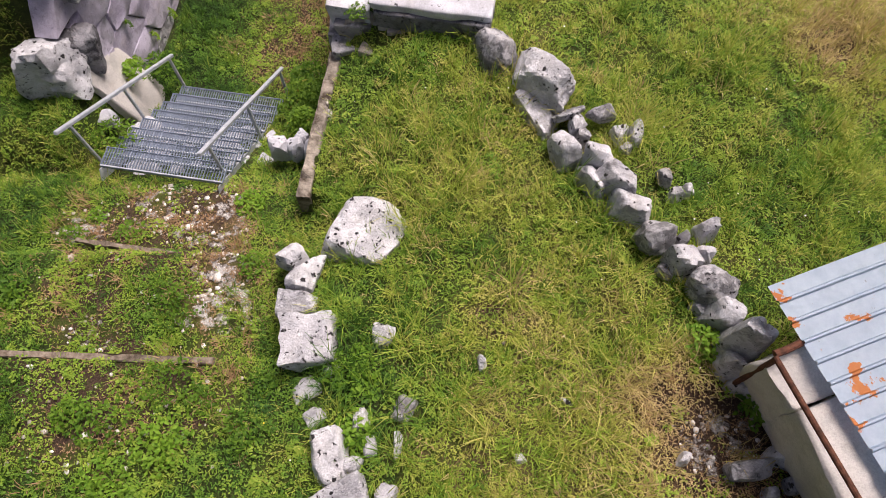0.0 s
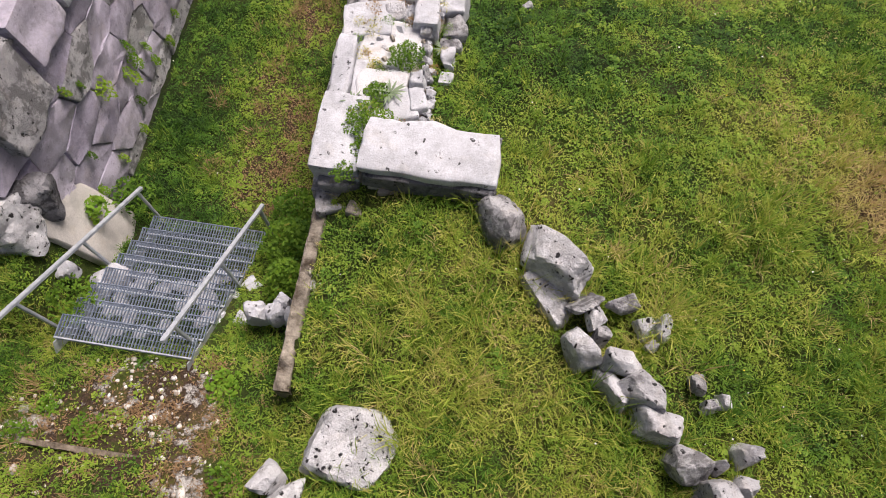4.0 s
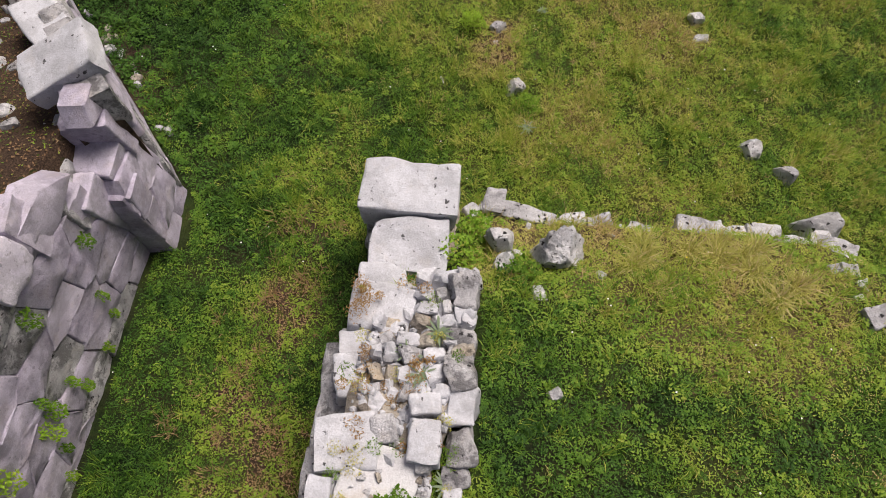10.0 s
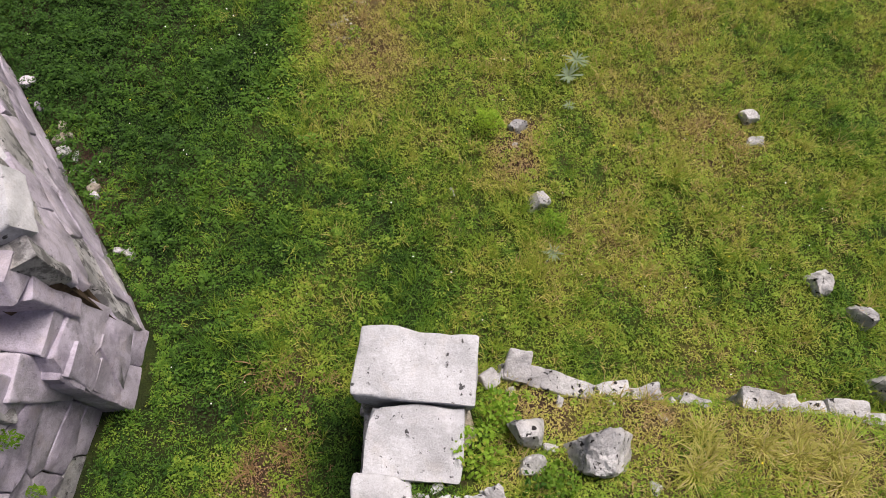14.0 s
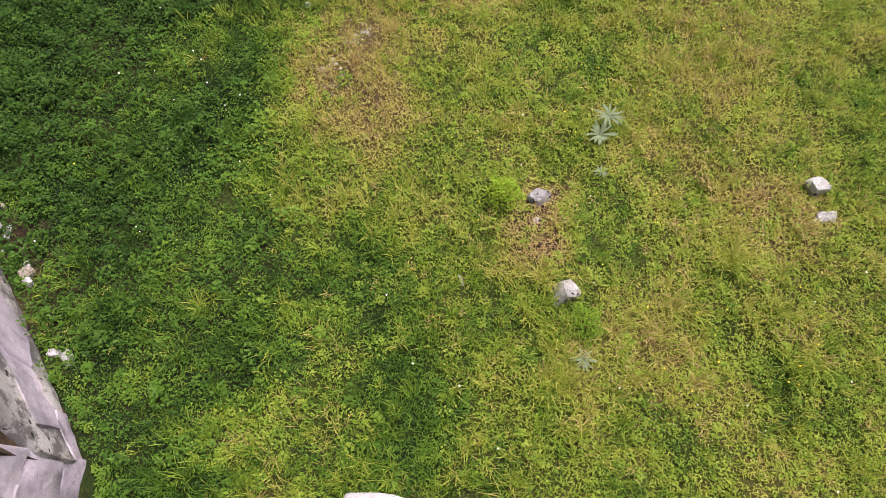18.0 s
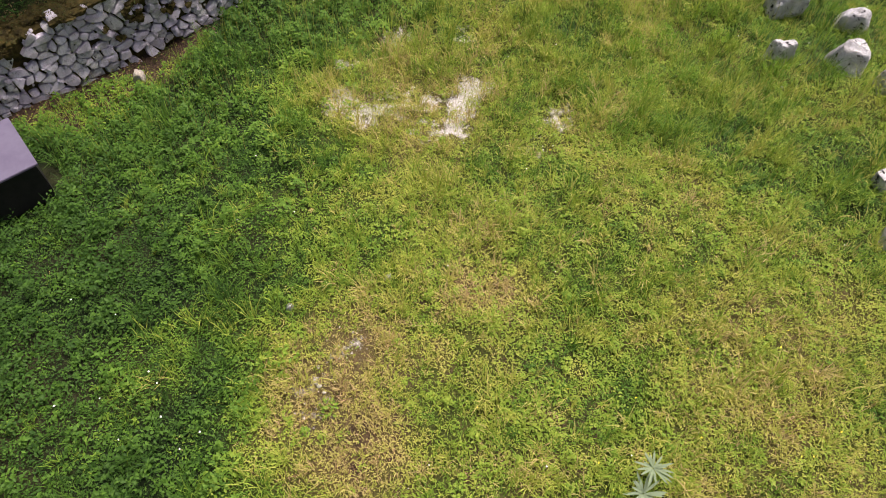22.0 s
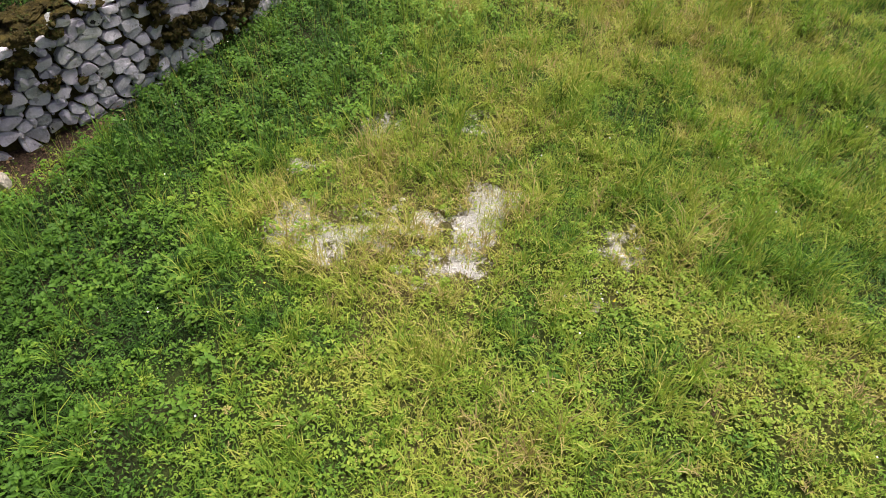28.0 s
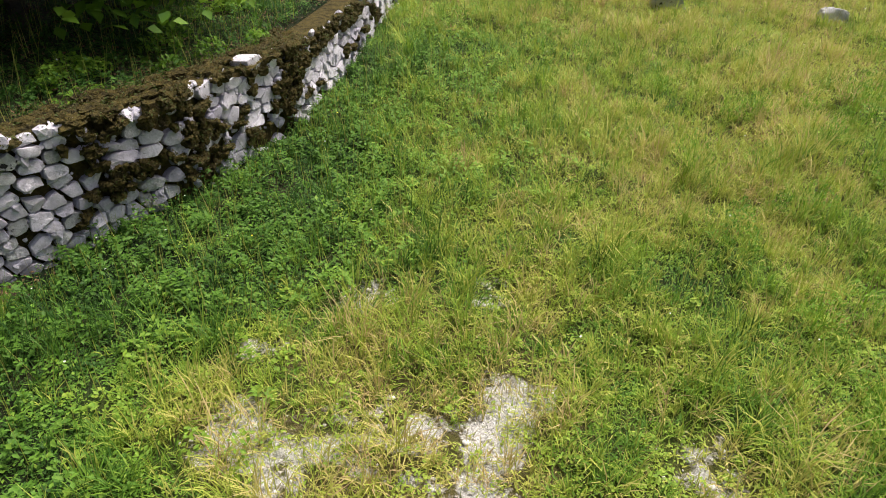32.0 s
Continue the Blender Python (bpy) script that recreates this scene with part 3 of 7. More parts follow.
def tone_at(x, y):
    """The colour of the sward from deep green (0) over yellow-green to straw and brown (1)."""
    v = 0.36 + 0.34 * (wavy(x, y, 5, 2.2) - 0.5) + 0.3 * (wavy(x, y, 55, 6.5) - 0.5)
    v = v + 0.42 * spots(x, y, DRY) + 0.65 * spots(x, y, BARE) + 0.35 * spots(x, y, GRAVEL)
    # lower tone in the two hollows stands in for their shade
    return v + 0.06 * ss(6, 5, y) * ss(-1.3, -0.9, x) * (1 + ss(1.8, 3.0, x)) + 0.13 * ss(22.0, 26, y) + 0.05 * ss(25, 29, y) - 0.2 * ss(0.3, 0.8, dry_face(y) - x) * (y > 18) - 0.15 * shade_zone(x, y) - 0.22 * (lushness(x, y) - 0.25) - 0.27 * wallside(x, y) - 0.09 * ss(-1.2, -2.6, x) * ss(9.0, 10.5, y) * ss(18, 14, y) - 0.04 * ss(17.5, 20, y)


def axis(a, b, step, far):
    """Lines of the ground sheet: dense in the middle, then wider and wider out to the horizon."""
    mid = list(np.arange(a, b + step / 2, step))
    out, d, lo, hi = [], step, a, b
    low_side, high_side = [], []
    while hi < far:
        d *= 1.35
        lo, hi = lo - d, hi + d
        low_side.append(lo)
        high_side.append(hi)
    return np.array(low_side[::-1] + mid + high_side)


def build_ground():
    xs, ys = axis(-8, 9, 0.11, 2500), axis(-2, 31, 0.11, 2500)
    gx, gy = np.meshgrid(xs, ys)
    gz = land(gx, gy)
    far = np.maximum(np.abs(gx) - 9, 0) + np.maximum(np.abs(gy - 15) - 18, 0)
    gz = np.where(far > 0, gz * np.exp(-far / 12) - 0.3 * (1 - np.exp(-far / 12)), gz)
    rng = np.random.default_rng(3)
    near = far <= 0
    gz = gz + near * rng.normal(0, 0.008, gz.shape)
    n, m = len(xs), len(ys)
    v = np.stack([gx.ravel(), gy.ravel(), gz.ravel()], 1)
    i = (np.arange(m - 1)[:, None] * n + np.arange(n - 1)[None]).ravel()
    f = np.stack([i, i + 1, i + n + 1, i + n], 1)
    me = bpy.data.meshes.new("ground")
    me.vertices.add(len(v))
    me.vertices.foreach_set("co", v.ravel())
    me.loops.add(f.size)
    me.loops.foreach_set("vertex_index", f.ravel().astype(np.int32))
    me.polygons.add(len(f))
    me.polygons.foreach_set("loop_start", np.arange(0, f.size, 4, dtype=np.int32))
    me.update(calc_edges=True)
    me.shade_smooth()
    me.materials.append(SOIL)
    for key, rows in (("gravel", GRAVEL), ("earth", BARE), ("straw", DRY)):
        a = me.attributes.new(key, "FLOAT", "POINT")
        a.data.foreach_set("value", spots(gx, gy, rows).ravel().astype(np.float32))
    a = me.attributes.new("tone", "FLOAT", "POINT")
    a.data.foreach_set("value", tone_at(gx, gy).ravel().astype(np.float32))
    half = np.interp(gy, [-1, 7, 9, 18, 22, 30], [4.9, 5.6, 6.2, 6.6, 6.8, 8.5]) - 0.4
    away = ss(0.0, 0.8, np.abs(gx - np.interp(gy, [0, 20, 30], [0, 0.4, 3.0])) - half) + ss(-0.2, -0.8, gy) + ss(30.4, 31.4, gy)
    a = me.attributes.new("meadow", "FLOAT", "POINT")
    a.data.foreach_set("value", np.clip(away, 0, 1).ravel().astype(np.float32))
    return tagged(new("ground", me), "uneven meadow ground of soil and gravel under grass", "ground", kind="structure")


build_ground()


# ---- terrace wall of large blocks ----
def wall_core(name, rows, mat, label, seed):
    """A rough core: rows of (left x, right x, y, top z), down to the ground."""
    rng = np.random.default_rng(seed)
    v, f = [], []
    for a, b, y, z in rows:
        for i in range(9):
            t = i / 8
            v.append((a + (b - a) * t + rng.normal(0, 0.015), y + rng.normal(0, 0.015), z + rng.normal(0, 0.03) - 0.05 * (abs(t - 0.5) > 0.45)))
        v.append((b + 0.03, y, -0.3))
        v.append((a - 0.03, y, -0.3))
    k = 11
    for r in range(len(rows) - 1):
        for i in range(k):
            j = (i + 1) % k
            f.append((r * k + i, r * k + j, (r + 1) * k + j, (r + 1) * k + i))
    f.append(tuple(range(k))[::-1])
    f.append(tuple((len(rows) - 1) * k + i for i in range(k)))
    return tagged(new(name, mesh_of(name, v, f, mat)), label, "wall", kind="structure")


core = wall_core("wall_terrace", [(-1.1 + 0.11 * (y - 5.35), float(np.interp(y, [5.35, 7.2, 7.6, 10.3], [-0.12, -0.1, 0.14, 0.16])), y, float(np.interp(y, [5.3, 7.5, 8.6, 8.95, 9.1, 10.3], [2.10, 2.0, 1.74, 1.4, 1.1, 0.9]))) for y in np.arange(5.35, 10.35, 0.22)],
                 RUBBLE, "ruined terrace wall of bleached limestone blocks with a rubble core", 5)


def laid(x, y, z, l, w, h, yaw, seed, mat=None, label="", rough=0.05, tilt=(0, 0), name="stone_block"):
    return stone(x, y, z, l * 1.06, w * 1.08, h, yaw, mat or WHITE_SLAB, seed, name=name, parent=core, dressed=True, rough=rough, tilt=tilt, label=label)


laid(-1.00, 5.83, 2.23, 0.84, 0.46, 0.44, 83, 11)
laid(-1.03, 6.64, 2.22, 0.80, 0.21, 0.44, 83, 12)
laid(-0.84, 6.42, 2.15, 0.66, 0.20, 0.30, 84, 13)
laid(-0.82, 7.32, 2.13, 0.50, 0.44, 0.40, 4, 14)
laid(-0.53, 6.99, 2.12, 0.62, 0.56, 0.22, -12, 15, SLAB, "smooth pale slab let into the wall top", 0.02)
laid(-0.83, 7.92, 1.90, 0.30, 0.38, 0.40, 5, 16)
laid(-0.83, 8.24, 1.80, 0.26, 0.24, 0.35, 2, 17)
laid(-0.58, 8.58, 1.80, 0.55, 0.42, 0.36, -10, 18, WHITE_SLAB)
laid(-0.16, 7.32, 2.26, 0.27, 0.36, 0.36, -6, 19, WHITE_SLAB)
laid(-0.15, 7.61, 2.22, 0.26, 0.18, 0.36, 4, 20, WHITE_SLAB)
part("stone_block", block_mesh("stone_block", 1.34, 0.58, 0.12, WHITE_SLAB, 24, 0.03, 0.02, 0.08), core, pose(-0.10, 5.49, 2.36, 2, 0, -9), "long pale capping block across the wall end")
# a separate dark bed carries the front's crust and shade in its colour
part("stone_block", block_mesh("stone_block", 1.32, 0.60, 0.28, DARKSTONE, 26, 0.03, 0.03, 0.05), core, pose(-0.10, 5.47, 2.18, 2, 0, -9), "lower bed of the capping block, dark for crust and shade on its front")
for x, l, k in ((-0.44, 0.56, 0), (0.16, 0.58, 1)):
    part("stone_block", block_mesh("stone_block", l, 0.50, 0.5, SMOOTH_ROCK, 27 + k, 0.03, 0.02, 0.04), core, pose(x, 5.44 - 0.16 * x, 1.84, 0, 0, -9), "smooth grey base course under the capping block")
laid(-0.38, 9.43, 1.32, 0.80, 0.57, 0.40, -4, 22, WHITE_SLAB)
laid(-0.37, 10.08, 1.40, 1.00, 0.58, 0.46, -5, 23, WHITE_SLAB, "square-cut pale block with dark pits at the wall end", 0.04)
laid(-0.42, 10.05, 0.94, 0.86, 0.52, 0.55, -3, 24, GREYSTONE)
laid(-0.42, 10.08, 0.42, 0.96, 0.56, 0.55, -3, 25, GREYSTONE)
laid(-0.45, 9.45, 0.92, 0.80, 0.50, 0.95, -3, 26, GREYSTONE)
laid(-0.62, 9.02, 1.46, 0.46, 0.22, 0.35, -8, 27, WHITE_SLAB)
laid(-1.12, 5.30, 1.80, 0.34, 0.30, 0.45, 10, 28, GREYSTONE)
# dark block likewise for the crusted, shaded front of the left block
laid(-1.02, 5.50, 2.02, 0.40, 0.34, 0.30, -4, 48, DARKSTONE)
laid(-0.80, 5.18, 1.86, 0.26, 0.24, 0.30, -20, 29, RUBBLE)
laid(-1.02, 5.80, 1.80, 0.86, 0.5, 0.60, 83, 30, GREYSTONE)
laid(-0.98, 6.80, 1.80, 0.95, 0.5, 0.60, 84, 31, GREYSTONE)
laid(-0.90, 7.80, 1.55, 0.95, 0.5, 0.60, 85, 32, GREYSTONE)
laid(-1.02, 5.90, 1.20, 1.00, 0.5, 0.60, 83, 33, GREYSTONE)
laid(-0.95, 6.95, 1.20, 1.05, 0.5, 0.60, 84, 34, GREYSTONE)
laid(-0.85, 8.05, 0.98, 1.05, 0.5, 0.60, 85, 35, GREYSTONE)
laid(-0.98, 6.3, 0.58, 1.5, 0.5, 0.70, 84, 36, GREYSTONE)
laid(-0.88, 7.8, 0.5, 1.4, 0.5, 0.70, 85, 37, GREYSTONE)
laid(-0.42, 6.18, 2.16, 0.26, 0.36, 0.3, 20, 38, WHITE_SLAB)
laid(-0.26, 6.46, 2.27, 0.17, 0.20, 0.3, 5, 39, WHITE_SLAB)
laid(-0.24, 6.24, 2.19, 0.17, 0.24, 0.3, 8, 40, WHITE_SLAB)
laid(-0.56, 5.98, 2.13, 0.22, 0.2, 0.25, 30, 41, WHITE_SLAB)
laid(-0.35, 5.95, 2.12, 0.2, 0.17, 0.25, -10, 42, WHITE_SLAB)
rng = random.Random(4)
y = 6.5
while y < 8.7:
    ly = rng.uniform(0.17, 0.32)
    laid(0.06 + 0.07 * (y - 6.4) + rng.uniform(-0.02, 0.02), y + ly / 2, 2.06 - 0.05 * max(0, y - 7.6) + rng.uniform(-0.03, 0.05), rng.uniform(0.18, 0.26), ly * 0.97, 0.5, rng.uniform(-14, 14), int(y * 100), rng.choice([PALE, WHITE_SLAB, GREYSTONE]), rough=0.13)
    y += ly
for k in range(7):
    laid(-0.2 + rng.uniform(-0.03, 0.03), 6.6 + 0.1 * k, 2.2 + rng.uniform(-0.03, 0.05), rng.uniform(0.1, 0.16), rng.uniform(0.08, 0.13), 0.25, rng.uniform(-20, 20), 700 + k, PALE)
y = 7.66
while y < 8.92:
    tall_row = rng.uniform(0.11, 0.19)
    x, end = (-0.66 if y < 8.32 else -0.28), 0.04 + 0.1 * (y - 7.5)
    while x < end:
        wide = rng.uniform(0.10, 0.26)
        if rng.random() > 0.12:
            stone(x + wide / 2, y + tall_row / 2 + rng.uniform(-0.02, 0.02), 2.06 - 0.2 * max(0, y - 7.9) + rng.uniform(-0.05, 0.04), wide * 1.06, tall_row * 1.08, 0.22, rng.uniform(-16, 16), rng.choice([PALE, WHITE_SLAB, WHITE_SLAB, RUBBLE]), 800 + int(1000 * y + 90 * x), 5.5, parent=core, name="rubble_stone", rough=0.05, cuts=5)
        x += wide
    y += tall_row
laid(-0.62, 6.42, 2.17, 0.36, 0.5, 0.25, 84, 43, SLAB, '', 0.03)
laid(-0.66, 5.98, 2.16, 0.34, 0.34, 0.25, 10, 44, WHITE_SLAB, '', 0.04)
laid(-0.5, 7.42, 2.14, 0.22, 0.24, 0.25, 10, 45, PALE)
for k in range(26):
    stone(rng.uniform(-0.7, -0.12), rng.uniform(6.0, 7.6), rng.uniform(2.10, 2.17), rng.uniform(0.06, 0.14), rng.uniform(0.05, 0.1), 0.12, rng.uniform(0, 180), rng.choice([PALE, RUBBLE]), 900 + k, parent=core, name="rubble_stone")
for k, (x, w) in enumerate(((-0.5, 0.26), (-0.23, 0.24), (0.02, 0.25), (0.27, 0.24))):
    laid(x, 5.36 - 0.03 * k, 2.05, w, 0.3, 0.2, -8, 950 + k, RUBBLE)


def chip_heap(name, where, count, seed, mat, parent, label, sizes):
    """Small broken chips heaped on a wall top; where(rng) gives x, y, z arrays."""
    rng_ = np.random.default_rng(seed)
    x, y_, z = where(rng_, count)
    v0, f0 = ball(1)
    f0 = np.array(f0)
    size = rng_.uniform(*sizes, count) * (0.6 + rng_.random(count) ** 2)
    v = v0[None] * rng_.uniform(0.7, 1.25, (count, len(v0), 1)) * rng_.uniform(0.6, 1.4, (count, 1, 3)) * size[:, None, None]
    v = v + np.stack([x, y_, z], 1)[:, None]
    f = (f0[None] + np.arange(count)[:, None, None] * len(v0)).reshape(-1, 3)
    me = mesh_of(name, v.reshape(-1, 3), f, mat, False)
    return tagged(part(name, me, parent), label, kind="stuff")


def on_core(rng_, n):
    y_ = rng_.uniform(5.7, 9.1, n)
    x = rng_.uniform(0, 1, n)
    lo, hi = -1.05 + 0.11 * (y_ - 5.35), np.interp(y_, [5.35, 7.2, 7.6, 10.3], [-0.1, -0.08, 0.2, 0.22])
    return lo + (hi - lo) * x, y_, np.interp(y_, [5.3, 7.5, 8.6, 8.95, 9.1], [2.10, 2.0, 1.74, 1.4, 1.1]) + rng_.uniform(-0.02, 0.05, n)


chip_heap("rubble_chips", on_core, 900, 71, WHITE_SLAB, core, "broken white chips between the blocks", (0.015, 0.06))


# ---- polygonal wall ----
def cell_mesh(name, ring, lift, mat, seed, back=0.28, gap=0.002, soft=0.016, deep=3.2):
    """A face stone: ring of (u, v) corners, its face swelling out by lift. Local x along the wall, y out of it, z up."""
    rng = np.random.default_rng(seed)
    r = np.array(ring)
    c = r.mean(0)

    def inset(d):
        off = c - r
        n = np.linalg.norm(off, axis=1)[:, None]
        return r + off / np.maximum(n, 1e-6) * np.minimum(d, n * 0.6)

    n = len(r)
    v = []
    for d, out in ((gap + 0.001, -back), (gap, -0.012), (gap + soft, lift * 0.6), (gap + soft * deep, lift * 0.97)):
        for p in inset(d):
            v.append((p[0], out + rng.normal(0, 0.007), p[1]))
    v.append((c[0], lift * 1.03 + rng.normal(0, 0.006), c[1]))
    f = []
    for k in range(3):
        for i in range(n):
            j = (i + 1) % n
            f.append((k * n + i, k * n + j, (k + 1) * n + j, (k + 1) * n + i))
    f += [(3 * n + i, 3 * n + (i + 1) % n, 4 * n) for i in range(n)]
    f.append(tuple(range(n))[::-1])
    me = mesh_of(name, v, f, mat)
    me.set_sharp_from_angle(angle=radians(45))
    return me


def fill(name, ring_low, top_of, mat, label, thick):
    """The body of a wall behind its face stones: a strip of (x, y) face points, going back by thick along the given normal."""
    v, f = [], []
    for x, y_, nx, ny in ring_low:
        t = top_of(x, y_)
        v += [(x - nx * 0.06, y_ - ny * 0.06, -0.35), (x - nx * 0.06, y_ - ny * 0.06, t), (x - nx * thick, y_ - ny * thick, t), (x - nx * thick, y_ - ny * thick, -0.35)]
    n = len(ring_low)
    for r in range(n - 1):
        for i in range(4):
            j = (i + 1) % 4
            f.append((r * 4 + i, r * 4 + j, r * 4 + 4 + j, r * 4 + 4 + i))
    f.append((0, 1, 2, 3))
    f.append(tuple((n - 1) * 4 + i for i in (3, 2, 1, 0)))
    return tagged(new(name, mesh_of(name, v, f, mat, False)), label, "wall", kind="structure")


def gate_top(y_):
    return float(np.interp(y_, [4.9, 5.4, 6, 7.5, 8.6, 9.2, 9.6, 9.9], [0.8, 1.7, 2.75, 2.9, 2.62, 2.42, 1.95, 1.6]))


def gate_at(u):
    dx = float(gate_face(u + 0.2) - gate_face(u - 0.2)) / 0.4
    return float(gate_face(u)), u, 90 - math.degrees(math.atan(dx)) + 180


gate = fill("wall_polygonal", [(float(gate_face(q)), q, 1.0, -0.12) for q in np.arange(5.2, 9.95, 0.25)], lambda x, q: gate_top(q) - 0.25, EARTH, "tall polygonal wall of purplish grey fitted stones", 0.5)


def gate_at_flip(u):
    x, q, yaw = gate_at(-u)
    return x, q, yaw


def clip_ring(ring, px, py, nx, ny):
    """The part of a convex ring where (p - (px, py)) . n <= 0."""
    out = []
    for k in range(len(ring)):
        a, b_ = ring[k], ring[(k + 1) % len(ring)]
        da, db = (a[0] - px) * nx + (a[1] - py) * ny, (b_[0] - px) * nx + (b_[1] - py) * ny
        if da <= 0:
            out.append(a)
        if da * db < 0:
            t = da / (da - db)
            out.append((a[0] + (b_[0] - a[0]) * t, a[1] + (b_[1] - a[1]) * t))
    return out


def fitted(parent, at, u0, u1, top, seed, long, high, lift, mats, jitter=0.3, bottom=-0.25, batter=0.0):
    """Stones fitted edge to edge, each with five to seven sides, in loose courses."""
    rng = random.Random(seed)
    seeds, k, z = [], 0, bottom + high / 2
    while z < 3.2:
        u = u0 + (0.25 + 0.5 * (k % 2)) * long
        while u < u1 + long / 2:
            seeds.append((u + rng.uniform(-jitter, jitter) * long, z + rng.uniform(-jitter, jitter) * high + 0.07 * math.sin(1.3 * u)))
            u += long * rng.uniform(0.75, 1.3)
        z += high * rng.uniform(0.9, 1.15)
        k += 1
    for n, (u, z) in enumerate(seeds):
        rise = top(min(max(u, u0), u1))
        if z > rise + 0.05 or u < u0 - 0.1 or u > u1 + 0.1:
            continue
        ring = [(u0, bottom), (u1, bottom), (u1, rise + rng.uniform(-0.05, 0.12)), (u0, rise + rng.uniform(-0.05, 0.12))]
        for q in seeds:
            if q != (u, z) and abs(q[0] - u) < 2.2 * long and abs(q[1] - z) < 2.5 * high:
                ring = clip_ring(ring, (u + q[0]) / 2, (z + q[1]) / 2, q[0] - u, (q[1] - z) * 3.0)
        if len(ring) < 3:
            continue
        fine = []
        for k in range(len(ring)):
            a, b_ = ring[k], ring[(k + 1) % len(ring)]
            l = math.hypot(b_[0] - a[0], b_[1] - a[1])
            if l < 0.04:
                continue
            fine.append(a)
            cuts = 2 if l > 0.3 else 1
            for j in range(1, cuts + 1):
                t = j / (cuts + 1)
                fine.append((a[0] + (b_[0] - a[0]) * t + rng.uniform(-0.009, 0.009), a[1] + (b_[1] - a[1]) * t + rng.uniform(-0.009, 0.009)))
        if len(fine) < 5:
            continue
        x, y_, yaw = at(u)
        me = cell_mesh("stone_block", [(p - u, q - z) for p, q in fine], rng.uniform(*lift), rng.choice(mats), seed + n, 0.28, 0.0005, 0.008, 2.6)
        part("stone_block", me, parent, pose(x, y_, 0, batter, 0, yaw) @ pose(0, 0, z, rng.uniform(0, 3), 0, rng.uniform(-1.5, 1.5)))


fitted(gate, gate_at_flip, -9.9, -5.05, lambda u: gate_top(-u), 21, 0.66, 0.41, (0.004, 0.024), (MASONRY, MASONRY, MASONRY, MASONRY, GREYSTONE))


def spur_at(u):
    return -3.36 - 0.567 * u, 10.72 + 0.823 * u, 124.6 + 180


def spur_top(u):
    return float(np.interp(u, [0, 0.5, 1.5, 3, 5, 8], [2.45, 2.25, 1.66, 1.2, 0.85, 0.3]))


spur = fill("wall_spur", [(-3.36 - 0.567 * q, 10.72 + 0.823 * q, 0.823, 0.567) for q in np.arange(0.0, 6.2, 0.3)], lambda x, q: min(1.75, spur_top((q - 10.72) / 0.823) - 0.3), EARTH, "wall running away from the corner of fitted grey stones", 0.55)
fitted(spur, lambda u: spur_at(-u), -6.0, 0.0, lambda u: spur_top(-u), 33, 0.8, 0.45, (0.01, 0.03), (MASONRY, GREYSTONE, MASONRY), 0.2)


def pier(x, y_, z, l, w, h, yaw, seed, mat=None, tilt=(0, 0), rough=0.05):
    return stone(x, y_, z, l, w, h, yaw, mat or MASONRY, seed, name="stone_block", parent=spur, dressed=True, rough=rough, tilt=tilt)


# the corner: two faces of fitted stones round a solid heart, and steps of blocks rising behind
fitted(spur, lambda u: (-3.385, -u, 270.0), -10.76, -9.90, lambda u: float(np.interp(-u, [9.9, 10.2, 10.5, 10.76], [1.15, 1.4, 2.0, 2.35])), 61, 0.5, 0.55, (0.01, 0.03), (MASONRY,), 0.2, batter=4.0)
fitted(spur, lambda u: (-u, 9.92, 180.0), 3.40, 4.10, lambda u: 1.2, 62, 0.55, 0.6, (0.01, 0.03), (MASONRY,), 0.2, batter=4.0)
pier(-3.80, 10.22, 1.28, 0.64, 0.56, 1.6, 0, 50)
pier(-3.78, 10.38, 1.60, 0.56, 0.40, 0.5, -8, 51, None, (14, 4))
pier(-4.06, 10.04, 1.70, 0.30, 0.42, 1.0, 18, 52, GREYSTONE, (8, 4))
pier(-3.80, 9.98, 1.62, 0.30, 0.40, 1.0, -6, 65, None, (10, 0))
pier(-3.70, 10.60, 1.98, 0.50, 0.34, 0.7, 8, 53, None, (5, -4))
pier(-3.69, 10.84, 2.18, 0.48, 0.46, 0.7, 24, 54, None, (0, -4))
pier(-3.90, 11.03, 2.33, 0.84, 0.58, 0.28, 22, 64, WHITE_SLAB, (2, -19))
for k, u in enumerate((1.85, 2.80, 3.65, 4.5, 5.3)):
    pier(-3.57 - 0.567 * u, 10.57 + 0.823 * u, spur_top(u) + 0.10, 0.50 + 0.06 * (k % 2), 0.84, 0.6, 34 + 3 * (-1) ** k, 55 + k, (WHITE_SLAB, GREYSTONE, MASONRY)[k % 3], (3 * (-1) ** k, -5), 0.05)
for k, (x, q, z, l, w, h, yaw, mat) in enumerate(((-3.98, 9.66, 1.95, 0.42, 0.40, 0.6, 20, GREYSTONE), (-4.05, 9.22, 2.48, 0.5, 0.42, 0.7, 5, MASONRY), (-4.12, 8.75, 2.62, 0.55, 0.5, 0.6, -5, DRYSTONE), (-4.22, 8.25, 2.6, 0.5, 0.5, 0.6, 10, DRYSTONE), (-4.3, 7.65, 2.72, 0.66, 0.72, 0.5, 0, WHITE_SLAB), (-4.35, 6.9, 2.85, 0.6, 0.7, 0.6, -4, MASONRY), (-4.46, 6.05, 2.74, 0.62, 0.85, 0.8, -4, GREYSTONE))):
    stone(x, q, z, l, w, h, yaw, mat, 460 + k, 4.0, name="cap_stone", parent=gate, rough=0.08, tilt=(0, -6), dressed=True)
rng = random.Random(9)
